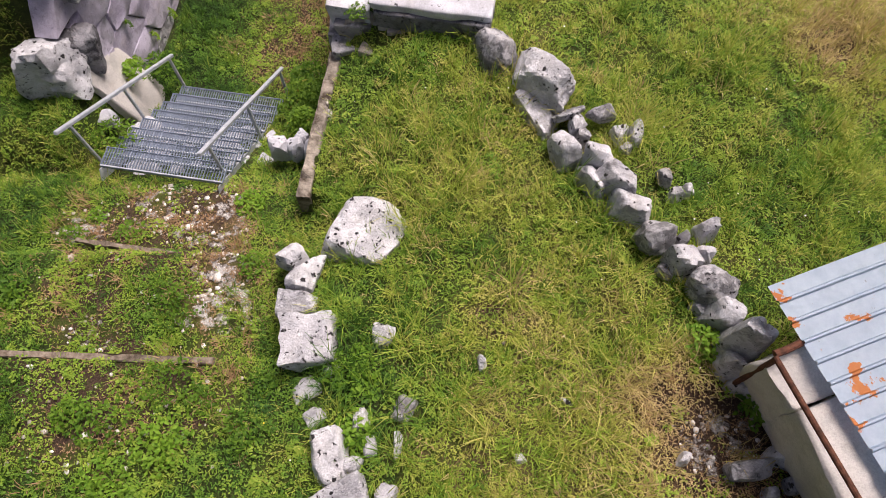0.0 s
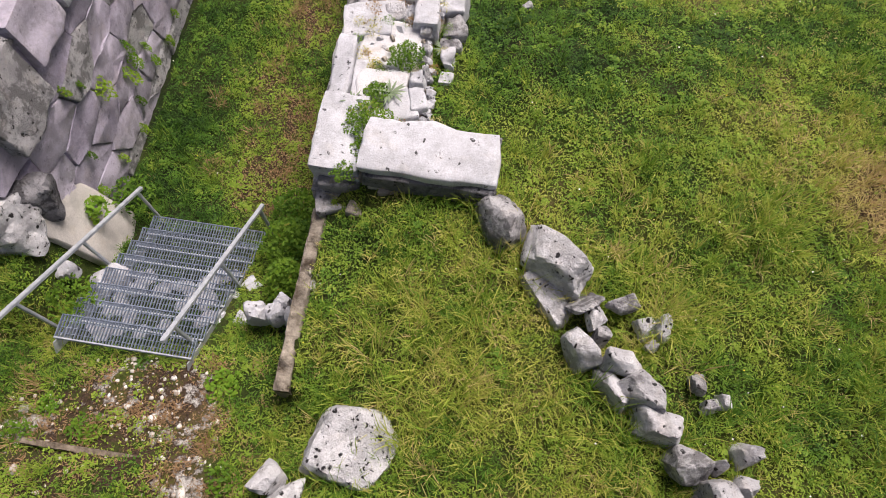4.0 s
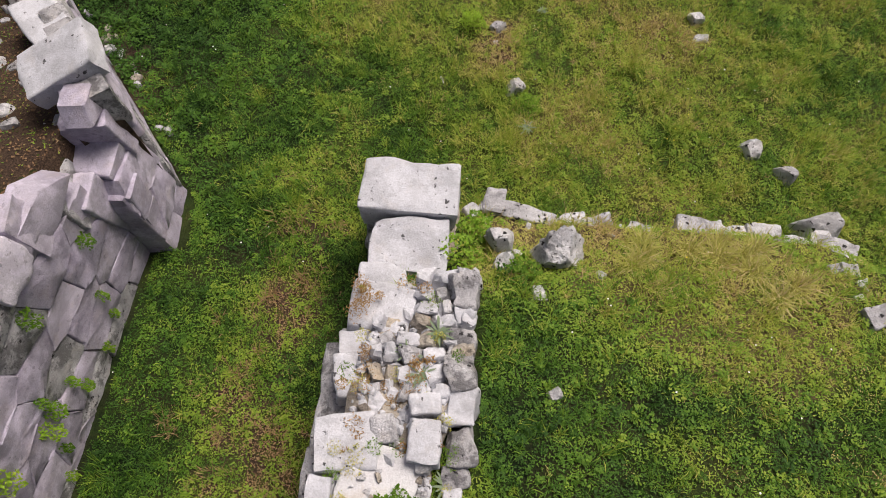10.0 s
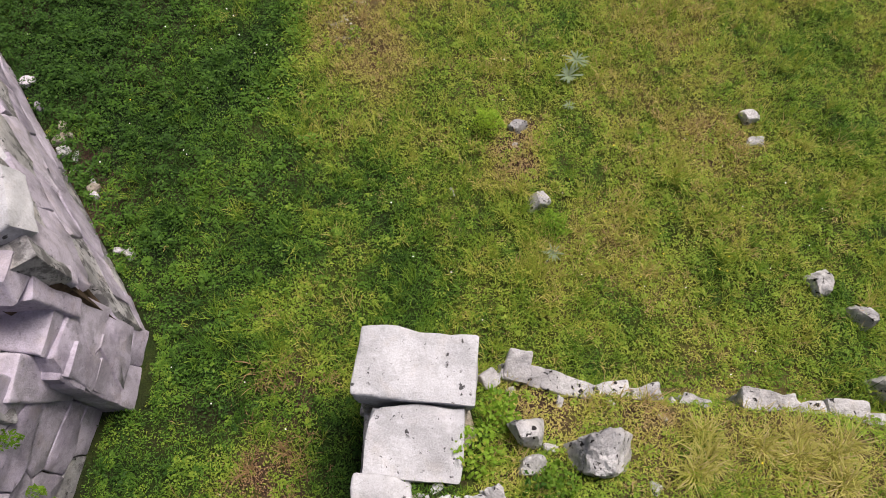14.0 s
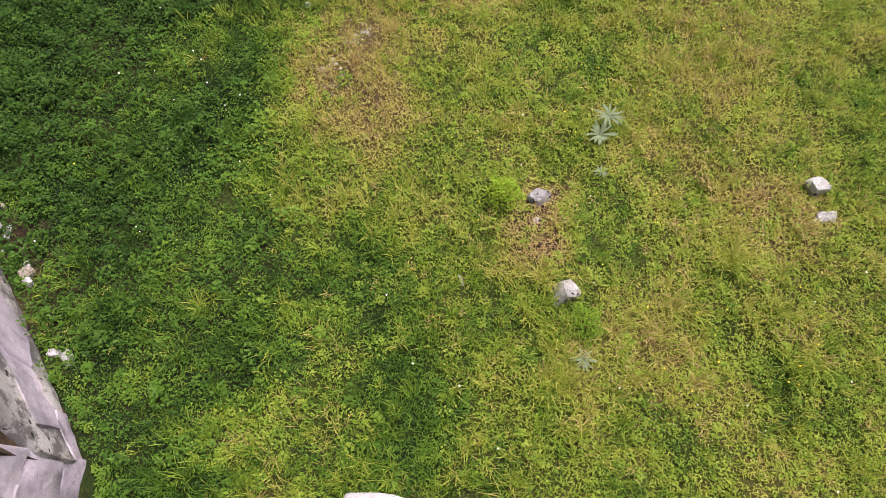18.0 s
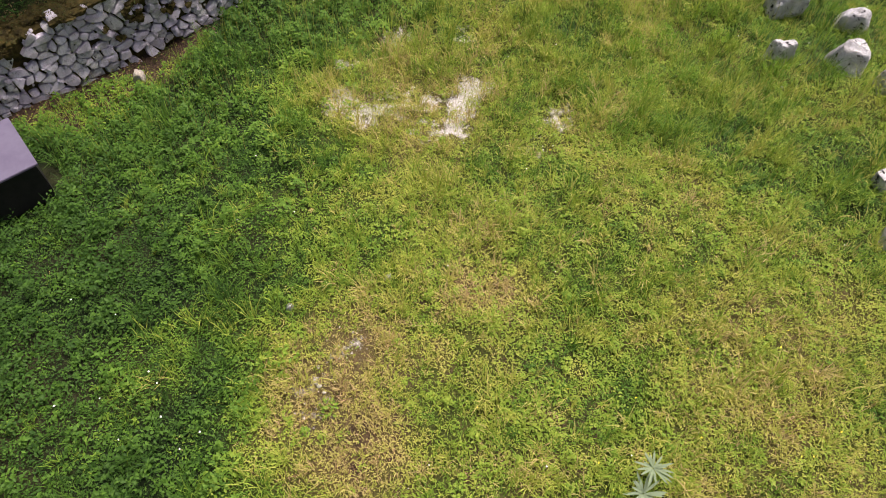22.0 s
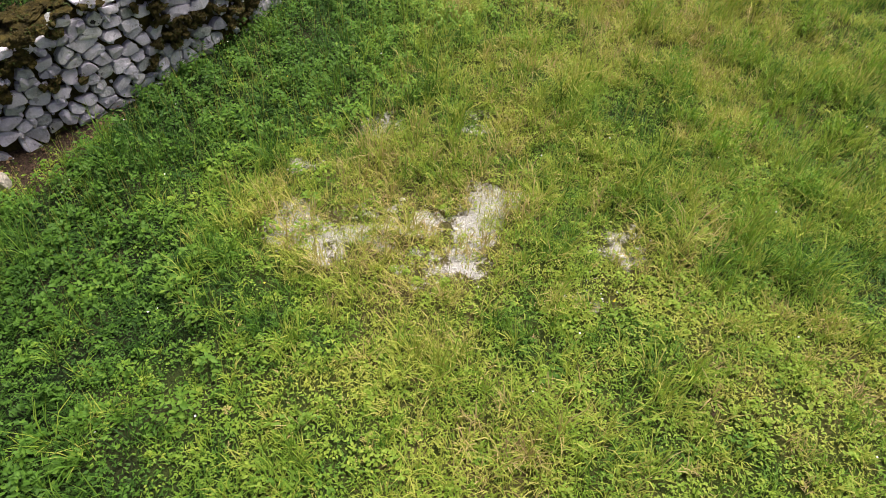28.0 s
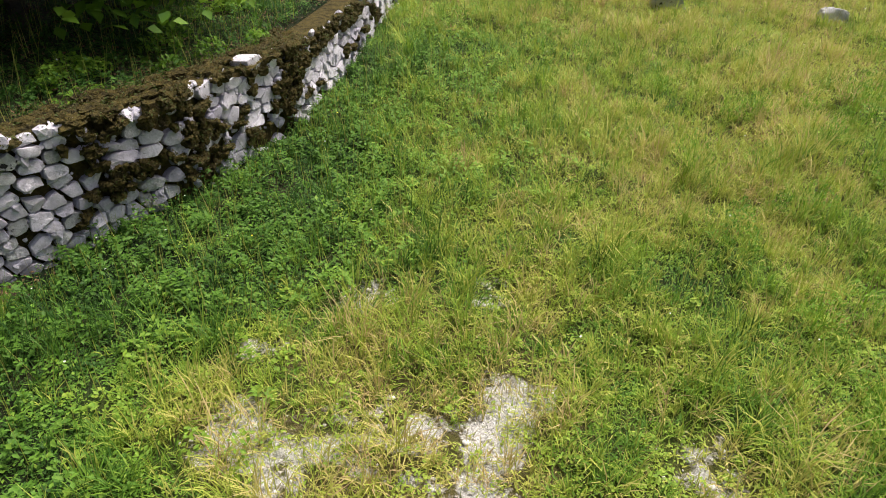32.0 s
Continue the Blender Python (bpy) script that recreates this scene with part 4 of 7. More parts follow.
for k in range(26):
    u = rng.uniform(0.4, 4.5)
    back = rng.uniform(0.5, 1.6)
    x, q = -3.36 - 0.567 * u - 0.823 * back, 10.72 + 0.823 * u - 0.567 * back
    s = rng.uniform(0.1, 0.26)
    stone(x, q, float(land(x, q)) + s * 0.35, s * 1.3, s, s, rng.uniform(0, 180), rng.choice([PALE, GREYSTONE]), 60 + k, label="loose pale stone on the earth bank behind the wall", group="stones on the bank")
for k in range(16):
    u, off = rng.uniform(0.9, 4.6), rng.uniform(0.1, 0.3)
    x, q = -3.36 - 0.567 * u + 0.823 * off, 10.72 + 0.823 * u + 0.567 * off
    sz = rng.uniform(0.06, 0.17)
    stone(x, q, float(land(x, q)) + sz * rng.uniform(0.3, 0.7), sz * 1.4, sz, sz, rng.uniform(0, 180), rng.choice([PALE, DRYSTONE, RUBBLE]), 90 + k, label="small broken stone at the foot of the wall", group="stones at the wall foot")


# ---- dry-stone wall beyond the meadow ----
def dry_top(q):
    return float(np.interp(q, [18.5, 19.5, 20.5, 22, 24, 26, 29], [0.66, 0.72, 0.80, 0.70, 0.50, 0.42, 0.35]))


dry = fill("wall_dry_stone", [(float(dry_face(q)), q, 0.82, -0.57) for q in np.arange(18.3, 29.2, 0.3)], lambda x, q: dry_top(q) - 0.06, MOSS, "mossy dry-stone wall of rough grey stones", 0.42)
MOSSY = [rock_mesh("moss_cushion", 1, 1, 1, MOSS, 340 + k, 2.4, 0.16, 0, 3, 0.0) for k in range(5)]
ys_line = np.arange(18.4, 29.0, 0.02)
xs_line = dry_face(ys_line)
run = np.concatenate([[0], np.cumsum(np.hypot(np.diff(xs_line), np.diff(ys_line)))])


def dry_at(u):
    s = -u
    q, x = float(np.interp(s, run, ys_line)), float(np.interp(s, run, xs_line))
    dq = float(np.interp(s - 0.15, run, ys_line) - np.interp(s + 0.15, run, ys_line))
    dx = float(np.interp(s - 0.15, run, xs_line) - np.interp(s + 0.15, run, xs_line))
    return x, q, math.degrees(math.atan2(dq, dx))


def dry_rim(u):
    return dry_top(float(np.interp(-u, run, ys_line)))


def wall_cell(name, ring, lift, mat, seed):
    """A wall stone from its outline: rounded corners, a slightly domed split face."""
    rng = random.Random(seed)
    for _ in range(1):
        cut = []
        for k in range(len(ring)):
            a, b_ = ring[k], ring[(k + 1) % len(ring)]
            t = rng.uniform(0.08, 0.22)
            cut += [(a[0] + (b_[0] - a[0]) * t, a[1] + (b_[1] - a[1]) * t), (b_[0] + (a[0] - b_[0]) * t, b_[1] + (a[1] - b_[1]) * t)]
        ring = cut
    n = len(ring)
    slope = (rng.uniform(-0.13, 0.13), rng.uniform(-0.13, 0.13))
    v = []
    for size, out in ((0.9, -0.2), (1.0, -0.02), (0.98, lift * 0.5), (0.93, lift * 0.85)):
        v += [(x * size, out + (slope[0] * x + slope[1] * z + rng.uniform(-0.004, 0.004)) * (out > -0.1), z * size) for x, z in ring]
    v.append((0.0, lift + rng.uniform(-0.004, 0.008), 0.0))
    f = [(k * n + i, k * n + (i + 1) % n, (k + 1) * n + (i + 1) % n, (k + 1) * n + i) for k in range(3) for i in range(n)]
    f += [(3 * n + i, 3 * n + (i + 1) % n, 4 * n) for i in range(n)]
    me = mesh_of(name, v, f, mat)
    me.set_sharp_from_angle(angle=radians(24))
    return me


def lattice(u, z, seed, f):
    return float(wavy(np.array([u]), np.array([z * 1.3]), seed, f)[0])


def dry_stones():
    """Stones of many sizes packed edge to edge, with gaps where moss has taken over; the farther stretch is one mesh."""
    rng = random.Random(14)
    seeds, z, k = [], -0.36, 0
    while z < 0.95:
        high = rng.uniform(0.085, 0.125)
        s = rng.uniform(0.0, 0.15)
        while s < run[-1] - 0.15:
            w = rng.choice((0.09, 0.12, 0.15, 0.19, 0.25)) * rng.uniform(0.9, 1.1)
            if rng.random() > 0.2:
                seeds.append((-(s + w / 2), z + high / 2 + rng.uniform(-0.035, 0.035)))
            s += w
        z += high
    far_v, far_f, count = [], [], 0
    for n, (u, z) in enumerate(seeds):
        rim = dry_rim(u)
        q_far = float(np.interp(-u, run, ys_line))
        if z > rim + 0.02:
            continue
        moss = lattice(u, z, 41, 8.5) - 0.2 * ss(20.4, 19.4, q_far) + 0.1 * (z / rim - 0.55) + 0.05 * ss(22.5, 25.5, q_far) + 0.12 * ss(rim - 0.12, rim, z)
        if moss > 0.585 and rng.random() < 0.9 or rng.random() < 0.07:
            continue
        ring = [(u - 0.22, z - 0.14), (u + 0.22, z - 0.14), (u + 0.22, min(z + 0.14, rim + 0.05)), (u - 0.22, min(z + 0.14, rim + 0.05))]
        for q in seeds[max(0, n - 260):n + 260]:
            if q != (u, z) and abs(q[0] - u) < 0.5 and abs(q[1] - z) < 0.35:
                ring = clip_ring(ring, (u + q[0]) / 2, (z + q[1]) / 2, q[0] - u, (q[1] - z) * 2.3)
        if len(ring) < 3:
            continue
        cx, cz = sum(p[0] for p in ring) / len(ring), sum(p[1] for p in ring) / len(ring)
        gap = rng.uniform(0.76, 0.97)
        me = wall_cell("stone", [((p[0] - cx) * gap, (p[1] - cz) * gap) for p in ring], rng.uniform(0.012, 0.04), DRYSTONE if rng.random() < 0.8 else PALE, 3000 + n)
        x, q, ang = dry_at(cx)
        m = pose(x, q, cz, rng.uniform(3, 13), rng.uniform(-9, 9), ang + rng.uniform(-6, 6))
        if q < 22.2 and count < 330:
            part("stone", me, dry, m)
            count += 1
        else:
            base = len(far_v)
            far_v += [tuple(m @ t.co) for t in me.vertices]
            far_f += [tuple(base + i for i in f.vertices) for f in me.polygons]
    far = mesh_of("far_stones", far_v, far_f, DRYSTONE)
    far.set_sharp_from_angle(angle=radians(24))
    tagged(part("far_stones", far, dry), "grey stones of the farther stretch", kind="stuff")


dry_stones()
rng = random.Random(12)
hearts = []
for k in range(1900):
    s = rng.uniform(0.1, run[-1] - 0.3)
    yq, x = float(np.interp(s, run, ys_line)), float(np.interp(s, run, xs_line))
    rim = dry_top(yq)
    on_top = rng.random() < 0.17
    z = rim - rng.uniform(0.0, 0.06) if on_top else rng.uniform(-0.1, rim)
    if not on_top and lattice(-s, z, 41, 8.5) - 0.2 * ss(20.4, 19.4, yq) + 0.1 * (z / rim - 0.55) + 0.05 * ss(22.5, 25.5, yq) + 0.10 * ss(rim - 0.12, rim, z) < 0.58:
        continue
    if on_top and lattice(-s, 3.0, 38, 2.0) < 0.4:
        continue
    back = rng.uniform(0.0, 0.4) if on_top else -0.03
    size = (rng.uniform(0.12, 0.3), rng.uniform(0.1, 0.2), rng.uniform(0.05, 0.1)) if on_top else (rng.uniform(0.06, 0.15), 0.08, rng.uniform(0.05, 0.11))
    part("moss_cushion", rng.choice(MOSSY), dry, pose(x - back * 0.82, yq + back * 0.57, z, 0, 0, 57 + rng.uniform(-15, 15)) @ Matrix.Diagonal((*size, 1)))
    hearts.append((x - back * 0.82, yq + back * 0.57, z, *size))
hearts = np.array(hearts)
nrng = np.random.default_rng(77)
pick = hearts[nrng.integers(0, len(hearts), 42000)]
off = nrng.normal(0, 1, (42000, 3))
off /= np.linalg.norm(off, axis=1)[:, None]
off[:, 2] = np.abs(off[:, 2])
MOSS_FUZZ = pick[:, :3] + off * pick[:, 3:4] * np.array([0.5, 0.5, 0.42]) * nrng.uniform(0.9, 1.12, (42000, 1))


def on_dry_face(rng_, n):
    s_ = rng_.uniform(0.1, run[-1] - 0.3, n)
    y_, x = np.interp(s_, run, ys_line), np.interp(s_, run, xs_line)
    return x - 0.01, y_, rng_.uniform(-0.25, 1.0, n) * np.interp(y_, [18.5, 19.5, 20.5, 22, 24, 26, 29], [0.66, 0.72, 0.80, 0.70, 0.50, 0.42, 0.35])


chip_heap("chinking_stones", on_dry_face, 900, 73, DRYSTONE, dry, "small stones wedged in the joints", (0.018, 0.05))


# ---- kerb beside the steps and timber step edges ----
def kerb_strip(name, a, b, thick, top, low, mat, label, seed, category):
    """An upright worn strip from a to b, each (x, y)."""
    rng = np.random.default_rng(seed)
    d = Vector((b[0] - a[0], b[1] - a[1])).normalized()
    n = Vector((-d.y, d.x))
    v, f, m = [], [], 26
    for i in range(m):
        t = i / (m - 1)
        c = Vector(a).lerp(Vector(b), t)
        for s, z in ((-0.5, low), (-0.5, top - 0.02), (-0.4, top), (0.4, top), (0.5, top - 0.02), (0.5, low)):
            p = c + n * (s * thick + rng.normal(0, thick * 0.02))
            v.append((p.x, p.y, z + (rng.normal(0, 0.012) if z > low else 0)))
    for i in range(m - 1):
        for k in range(6):
            j = (k + 1) % 6
            f.append((i * 6 + k, i * 6 + j, i * 6 + 6 + j, i * 6 + 6 + k))
    f.append((5, 4, 3, 2, 1, 0))
    f.append(tuple((m - 1) * 6 + k for k in range(6)))
    return tagged(new(name, mesh_of(name, v, f, mat, False)), label, category, kind="structure" if category == "kerb" else "")


kerb_strip("kerb", (-1.50, 3.35), (-1.25, 5.22), 0.15, 1.68, -0.2, CONCRETE, "narrow stained concrete kerb wall beside the steps", 3, "kerb")
kerb_strip("timber_edge", (-4.75, 1.60), (-2.12, 1.50), 0.07, 1.98, 1.5, TIMBER, "weathered timber board holding an earth step", 4, "board")
kerb_strip("timber_edge", (-3.90, 2.92), (-2.25, 2.67), 0.06, 1.52, 1.2, TIMBER, "weathered timber board holding a gravel step", 5, "board")


# ---- galvanised steps ----
def tread_mesh(width, run):
    """A tread of welded bar grating: a frame, bearing bars along the run and rods across them."""
    bm = bmesh.new()
    for y in (0.0, run):
        box_bm(bm, (width, 0.006, 0.036), Matrix.Translation((width / 2, y, -0.018)))
    for x in (0.0, width):
        box_bm(bm, (0.006, run, 0.036), Matrix.Translation((x, run / 2, -0.018)))
    n = 43
    for i in range(1, n):
        box_bm(bm, (0.006 if i % 3 == 0 else 0.0035, run, 0.026), Matrix.Translation((width * i / n, run / 2, -0.016)))
    for k in range(1, 4):
        box_bm(bm, (width, 0.004, 0.004), Matrix.Translation((width / 2, run * k / 4, -0.010)))
    return bm_mesh("tread", bm, GRATING)


def steel_steps():
    stair = tagged(new("metal_stair"), "open grating steel steps with two handrails leading down", "stairs")
    stair.matrix_basis = pose(-3.98, 3.98, 1.22, 0, 0, -9)
    run, rise, width, count = 0.238, 0.157, 1.46, 8
    tread = tread_mesh(width, run + 0.02)
    nosing = bm_mesh("nosing", box((width, 0.016, 0.012), 0.002, Matrix.Translation((width / 2, 0.008, 0.004))), GALVANISED)
    for i in range(count):
        step = part("tread", tread, stair, pose(0, run * i, -rise * i))
        part("nosing", nosing, step, None, "bright steel nosing bar")
    slope = math.degrees(math.atan2(rise, run))
    length = math.hypot(run, rise) * count
    for x in (0.02, width - 0.02):
        part("stringer", bm_mesh("stringer", box((0.012, length, 0.16), 0.002, Matrix.Translation((0, length / 2 - 0.05, -0.10))), GALVANISED), stair, pose(x, 0, 0, -slope, 0, 0))
    return stair


steel_steps()


def handrail(a, b, feet, label):
    """A square rail from a to b on leaning posts: feet are (place along the rail, foot)."""
    thing = tagged(new("handrail"), label, "handrail", "handrails of the steps")
    a, b = Vector(a), Vector(b)
    d = b - a
    me = bm_mesh("rail", box((0.045, d.length, 0.045), 0.006), GALVANISED)
    q = d.to_track_quat("Y", "Z").to_matrix().to_4x4()
    part("rail", me, thing, Matrix.Translation((a + b) / 2) @ q)
    for t, foot in feet:
        top, foot = a + d * t, Vector(foot)
        e = top - foot
        part("post", bm_mesh("post", box((0.034, 0.034, e.length), 0.004), GALVANISED), thing, Matrix.Translation((top + foot) / 2) @ e.to_track_quat("Z", "Y").to_matrix().to_4x4())
    return thing


def foot_of(a, b, t, z):
    return (a[0] + (b[0] - a[0]) * t, a[1] + (b[1] - a[1]) * t, z)


LA, LB, RA, RB = (-4.13, 3.97, 1.93), (-3.67, 6.03, 0.60), (-2.62, 3.78, 1.80), (-2.14, 5.76, 0.68)
handrail(LA, LB, [(t, foot_of(LA, LB, t, z)) for t, z in ((0.09, 1.0), (0.52, 0.45), (0.96, -0.2))], "straight galvanised handrail on three posts")
handrail(RA, RB, [(t, foot_of(RA, RB, t, z)) for t, z in ((0.09, 0.9), (0.52, 0.4), (0.96, -0.2))], "straight galvanised handrail on three posts")

# ---- stones by the steps ----
stone(-4.66, 5.12, 2.0, 0.80, 0.70, 0.85, 20, PITTED, 101, 3.0, "large rounded pitted boulder above the steps", "boulder", category="boulder", rough=0.05)
stone(-4.70, 6.02, 2.1, 0.60, 0.60, 1.2, 35, GREYSTONE, 104, 5.0, "dark jagged rock leaning on the polygonal wall", "rock", category="rock", rough=0.04, tilt=(8, 10))
stone(-4.38, 5.50, 1.80, 0.50, 0.46, 0.75, 30, DARKSTONE, 107, 3.6, "dark purplish stone in the end of the polygonal wall", "boulder", category="boulder", rough=0.05, tilt=(0, 10))
stone(-4.36, 5.56, 1.22, 0.52, 0.86, 1.9, 6, SMOOTH_ROCK, 103, 5.0, "smooth cream rock foot of the wall beside the steps", "rock", category="rock", tilt=(0, -16), rough=0.05, dressed=True)
for k, (x, y, s) in enumerate(((-4.28, 4.86, 0.2), (-4.06, 4.86, 0.21), (-3.86, 4.9, 0.26), (-3.95, 4.72, 0.16))):
    stone(x + 0.08, y, float(land(x, y)) + s * 0.75 + 0.14, s * 1.25, s * 1.1, s * 1.4, 30 * k, WHITE_SLAB, 110 + k, 2.4, "round whitish stone tucked under the handrail", group="stones by the steps")
for k, (x, y, s) in enumerate(((-2.02, 4.22, 0.26), (-1.82, 4.2, 0.24), (-1.64, 4.16, 0.2), (-1.62, 3.98, 0.15), (-1.75, 4.35, 0.16))):
    stone(x + 0.08, y + 0.05, 1.20 + s * 0.5, s * 1.05, s * 0.95, s * 1.5, 40 * k, WHITE_SLAB, 120 + k, 3.4, "pale stone packed between the steps and the kerb", group="stones by the steps")
rng = random.Random(31)
for k in range(36):
    x, y = rng.uniform(-3.8, -2.2), rng.uniform(4.1, 5.0)
    s = rng.uniform(0.12, 0.26)
    stone(x, y, float(land(x, y)) + s * 0.3, s * 1.2, s, s * 0.8, rng.uniform(0, 180), WHITE_SLAB, 130 + k, 3.6, "rough pale stone lying beneath the steps", group="stones under the steps")


# ---- boulder and the line of stones along the near terrace ----
def line_stone(x, y, z, l, w, h, yaw, seed, mat=None, power=3.2, label="pitted pale stone in the broken line on the terrace", tilt=(0, 0), rough=0.06):
    return stone(x, y, z + 0.02, l * 1.08, w * 1.08, h, yaw, mat or (PALE, PITTED)[seed % 2], seed, power, label, group="stones of the terrace edge", cuts=5, tilt=tilt, rough=rough * 0.6)


stone(-0.80, 2.82, 2.16, 0.82, 0.76, 0.6, 60, PITTED, 141, 3.0, "big pale rounded boulder with black pits in grass", "boulder", category="boulder", rough=0.03, cuts=-4)
line_stone(-1.47, 2.55, 2.16, 0.25, 0.22, 0.5, 70, 142, tilt=(8, 0))
line_stone(-1.37, 2.30, 2.20, 0.40, 0.25, 0.6, 80, 143, tilt=(10, 6))
line_stone(-1.36, 2.02, 2.12, 0.40, 0.24, 0.4, 0, 144)
stone(-1.23, 1.66, 2.28, 0.52, 0.48, 0.5, 5, PITTED, 145, label="square pitted block in the broken line on the terrace", group="stones of the terrace edge", dressed=True, rough=0.09)
line_stone(-1.22, 1.24, 2.06, 0.28, 0.24, 0.2, 20, 146)
line_stone(-1.03, 1.41, 2.08, 0.14, 0.13, 0.2, 50, 147)
line_stone(-1.13, 0.99, 2.12, 0.19, 0.17, 0.2, 20, 148)
line_stone(-0.98, 0.63, 2.26, 0.50, 0.34, 0.4, 105, 149)
line_stone(-0.77, 0.57, 2.2, 0.18, 0.15, 0.3, 60, 150)
line_stone(-0.72, 0.95, 2.2, 0.2, 0.15, 0.3, 100, 151)
line_stone(-0.63, 0.72, 2.2, 0.2, 0.13, 0.3, 95, 152)
line_stone(-0.35, 1.04, 2.2, 0.24, 0.19, 0.25, 60, 153, GREYSTONE)
line_stone(-0.39, 0.74, 2.17, 0.25, 0.08, 0.25, 88, 154)
line_stone(-0.80, 0.28, 2.3, 0.40, 0.34, 0.4, 40, 155)
line_stone(-0.48, 0.32, 2.24, 0.20, 0.17, 0.3, 70, 156)
line_stone(-0.57, 1.71, 2.16, 0.22, 0.17, 0.25, 90, 157)
line_stone(0.35, 1.45, 2.19, 0.14, 0.09, 0.2, 100, 158)
line_stone(1.08, 1.1, 2.16, 0.12, 0.05, 0.1, -30, 159)
line_stone(2.06, 0.62, 2.2, 0.12, 0.09, 0.15, 60, 160)
line_stone(0.65, 0.62, 2.17, 0.1, 0.08, 0.12, 20, 161)


def row_stone(x, y, z, l, w, h, yaw, seed, power=3.0, tilt=(0, 0), label="weathered grey stone in the row across the terrace"):
    small = l < 0.26
    return stone(x, y, z - (0.09 if small else 0.01), l * (0.9 if small else 1.0), w * (0.9 if small else 0.98), h, yaw, (PALE, GREYSTONE, PITTED, PALE, GREYSTONE)[seed % 5], seed, power + 1.6, label, group="stone row", tilt=tilt, rough=0.03, cuts=7)


row_stone(0.57, 4.86, 2.46, 0.62, 0.38, 0.7, -65, 171, 6.0, tilt=(0, 8))
row_stone(1.06, 4.40, 2.52, 0.74, 0.42, 0.42, -46, 172, 8.0)
row_stone(0.99, 4.18, 2.22, 0.78, 0.40, 0.55, -54, 173, 6.0)
row_stone(1.30, 4.02, 2.42, 0.32, 0.10, 0.4, 30, 174, tilt=(30, 0))
row_stone(1.37, 3.90, 2.44, 0.22, 0.20, 0.3, 20, 175)
row_stone(1.63, 4.00, 2.38, 0.28, 0.16, 0.2, 15, 176)
row_stone(1.82, 3.82, 2.36, 0.18, 0.2, 0.2, 15, 177)
row_stone(1.96, 3.78, 2.38, 0.18, 0.24, 0.25, -15, 178)
row_stone(1.86, 3.65, 2.34, 0.16, 0.12, 0.2, 30, 179)
row_stone(1.24, 3.61, 2.42, 0.42, 0.28, 0.5, -65, 180)
row_stone(1.41, 3.73, 2.46, 0.17, 0.17, 0.3, 0, 181)
row_stone(1.53, 3.46, 2.48, 0.36, 0.2, 0.35, -15, 182)
row_stone(1.48, 3.27, 2.36, 0.48, 0.22, 0.5, -52, 183)
row_stone(1.70, 3.23, 2.50, 0.40, 0.28, 0.35, -30, 184, tilt=(-10, 0))
row_stone(1.82, 2.95, 2.42, 0.48, 0.32, 0.5, -15, 185)
row_stone(2.00, 2.64, 2.46, 0.36, 0.32, 0.5, -60, 186)
row_stone(2.24, 2.39, 2.48, 0.33, 0.32, 0.5, 10, 187)
row_stone(2.52, 2.72, 2.48, 0.24, 0.22, 0.4, 20, 188)
row_stone(2.28, 2.62, 2.40, 0.16, 0.14, 0.3, 20, 189)
row_stone(2.46, 2.47, 2.46, 0.23, 0.21, 0.4, -40, 190)
row_stone(2.21, 3.31, 2.38, 0.15, 0.18, 0.25, 0, 191)
row_stone(2.29, 3.12, 2.36, 0.15, 0.14, 0.25, 0, 192)
row_stone(2.42, 3.15, 2.38, 0.12, 0.15, 0.25, 0, 193)
row_stone(2.46, 2.12, 2.54, 0.44, 0.38, 0.6, -25, 194)
row_stone(2.55, 1.87, 2.52, 0.34, 0.30, 0.5, -50, 195)
row_stone(2.12, 2.32, 2.30, 0.24, 0.16, 0.3, -45, 196)
row_stone(2.38, 1.95, 2.32, 0.24, 0.14, 0.3, -45, 197)
row_stone(2.62, 1.58, 2.92, 0.36, 0.30, 1.0, -40, 198)
row_stone(2.55, 1.42, 2.44, 0.30, 0.25, 0.5, -35, 205)
row_stone(2.66, 1.24, 2.38, 0.26, 0.24, 0.5, -40, 200)
row_stone(2.58, 0.52, 2.30, 0.40, 0.2, 0.3, 5, 201)
row_stone(2.92, 0.62, 2.42, 0.30, 0.2, 0.4, -30, 202)
row_stone(2.77, 0.34, 2.30, 0.16, 0.14, 0.3, 0, 203)
row_stone(2.94, 0.40, 2.32, 0.16, 0.19, 0.3, 0, 204)


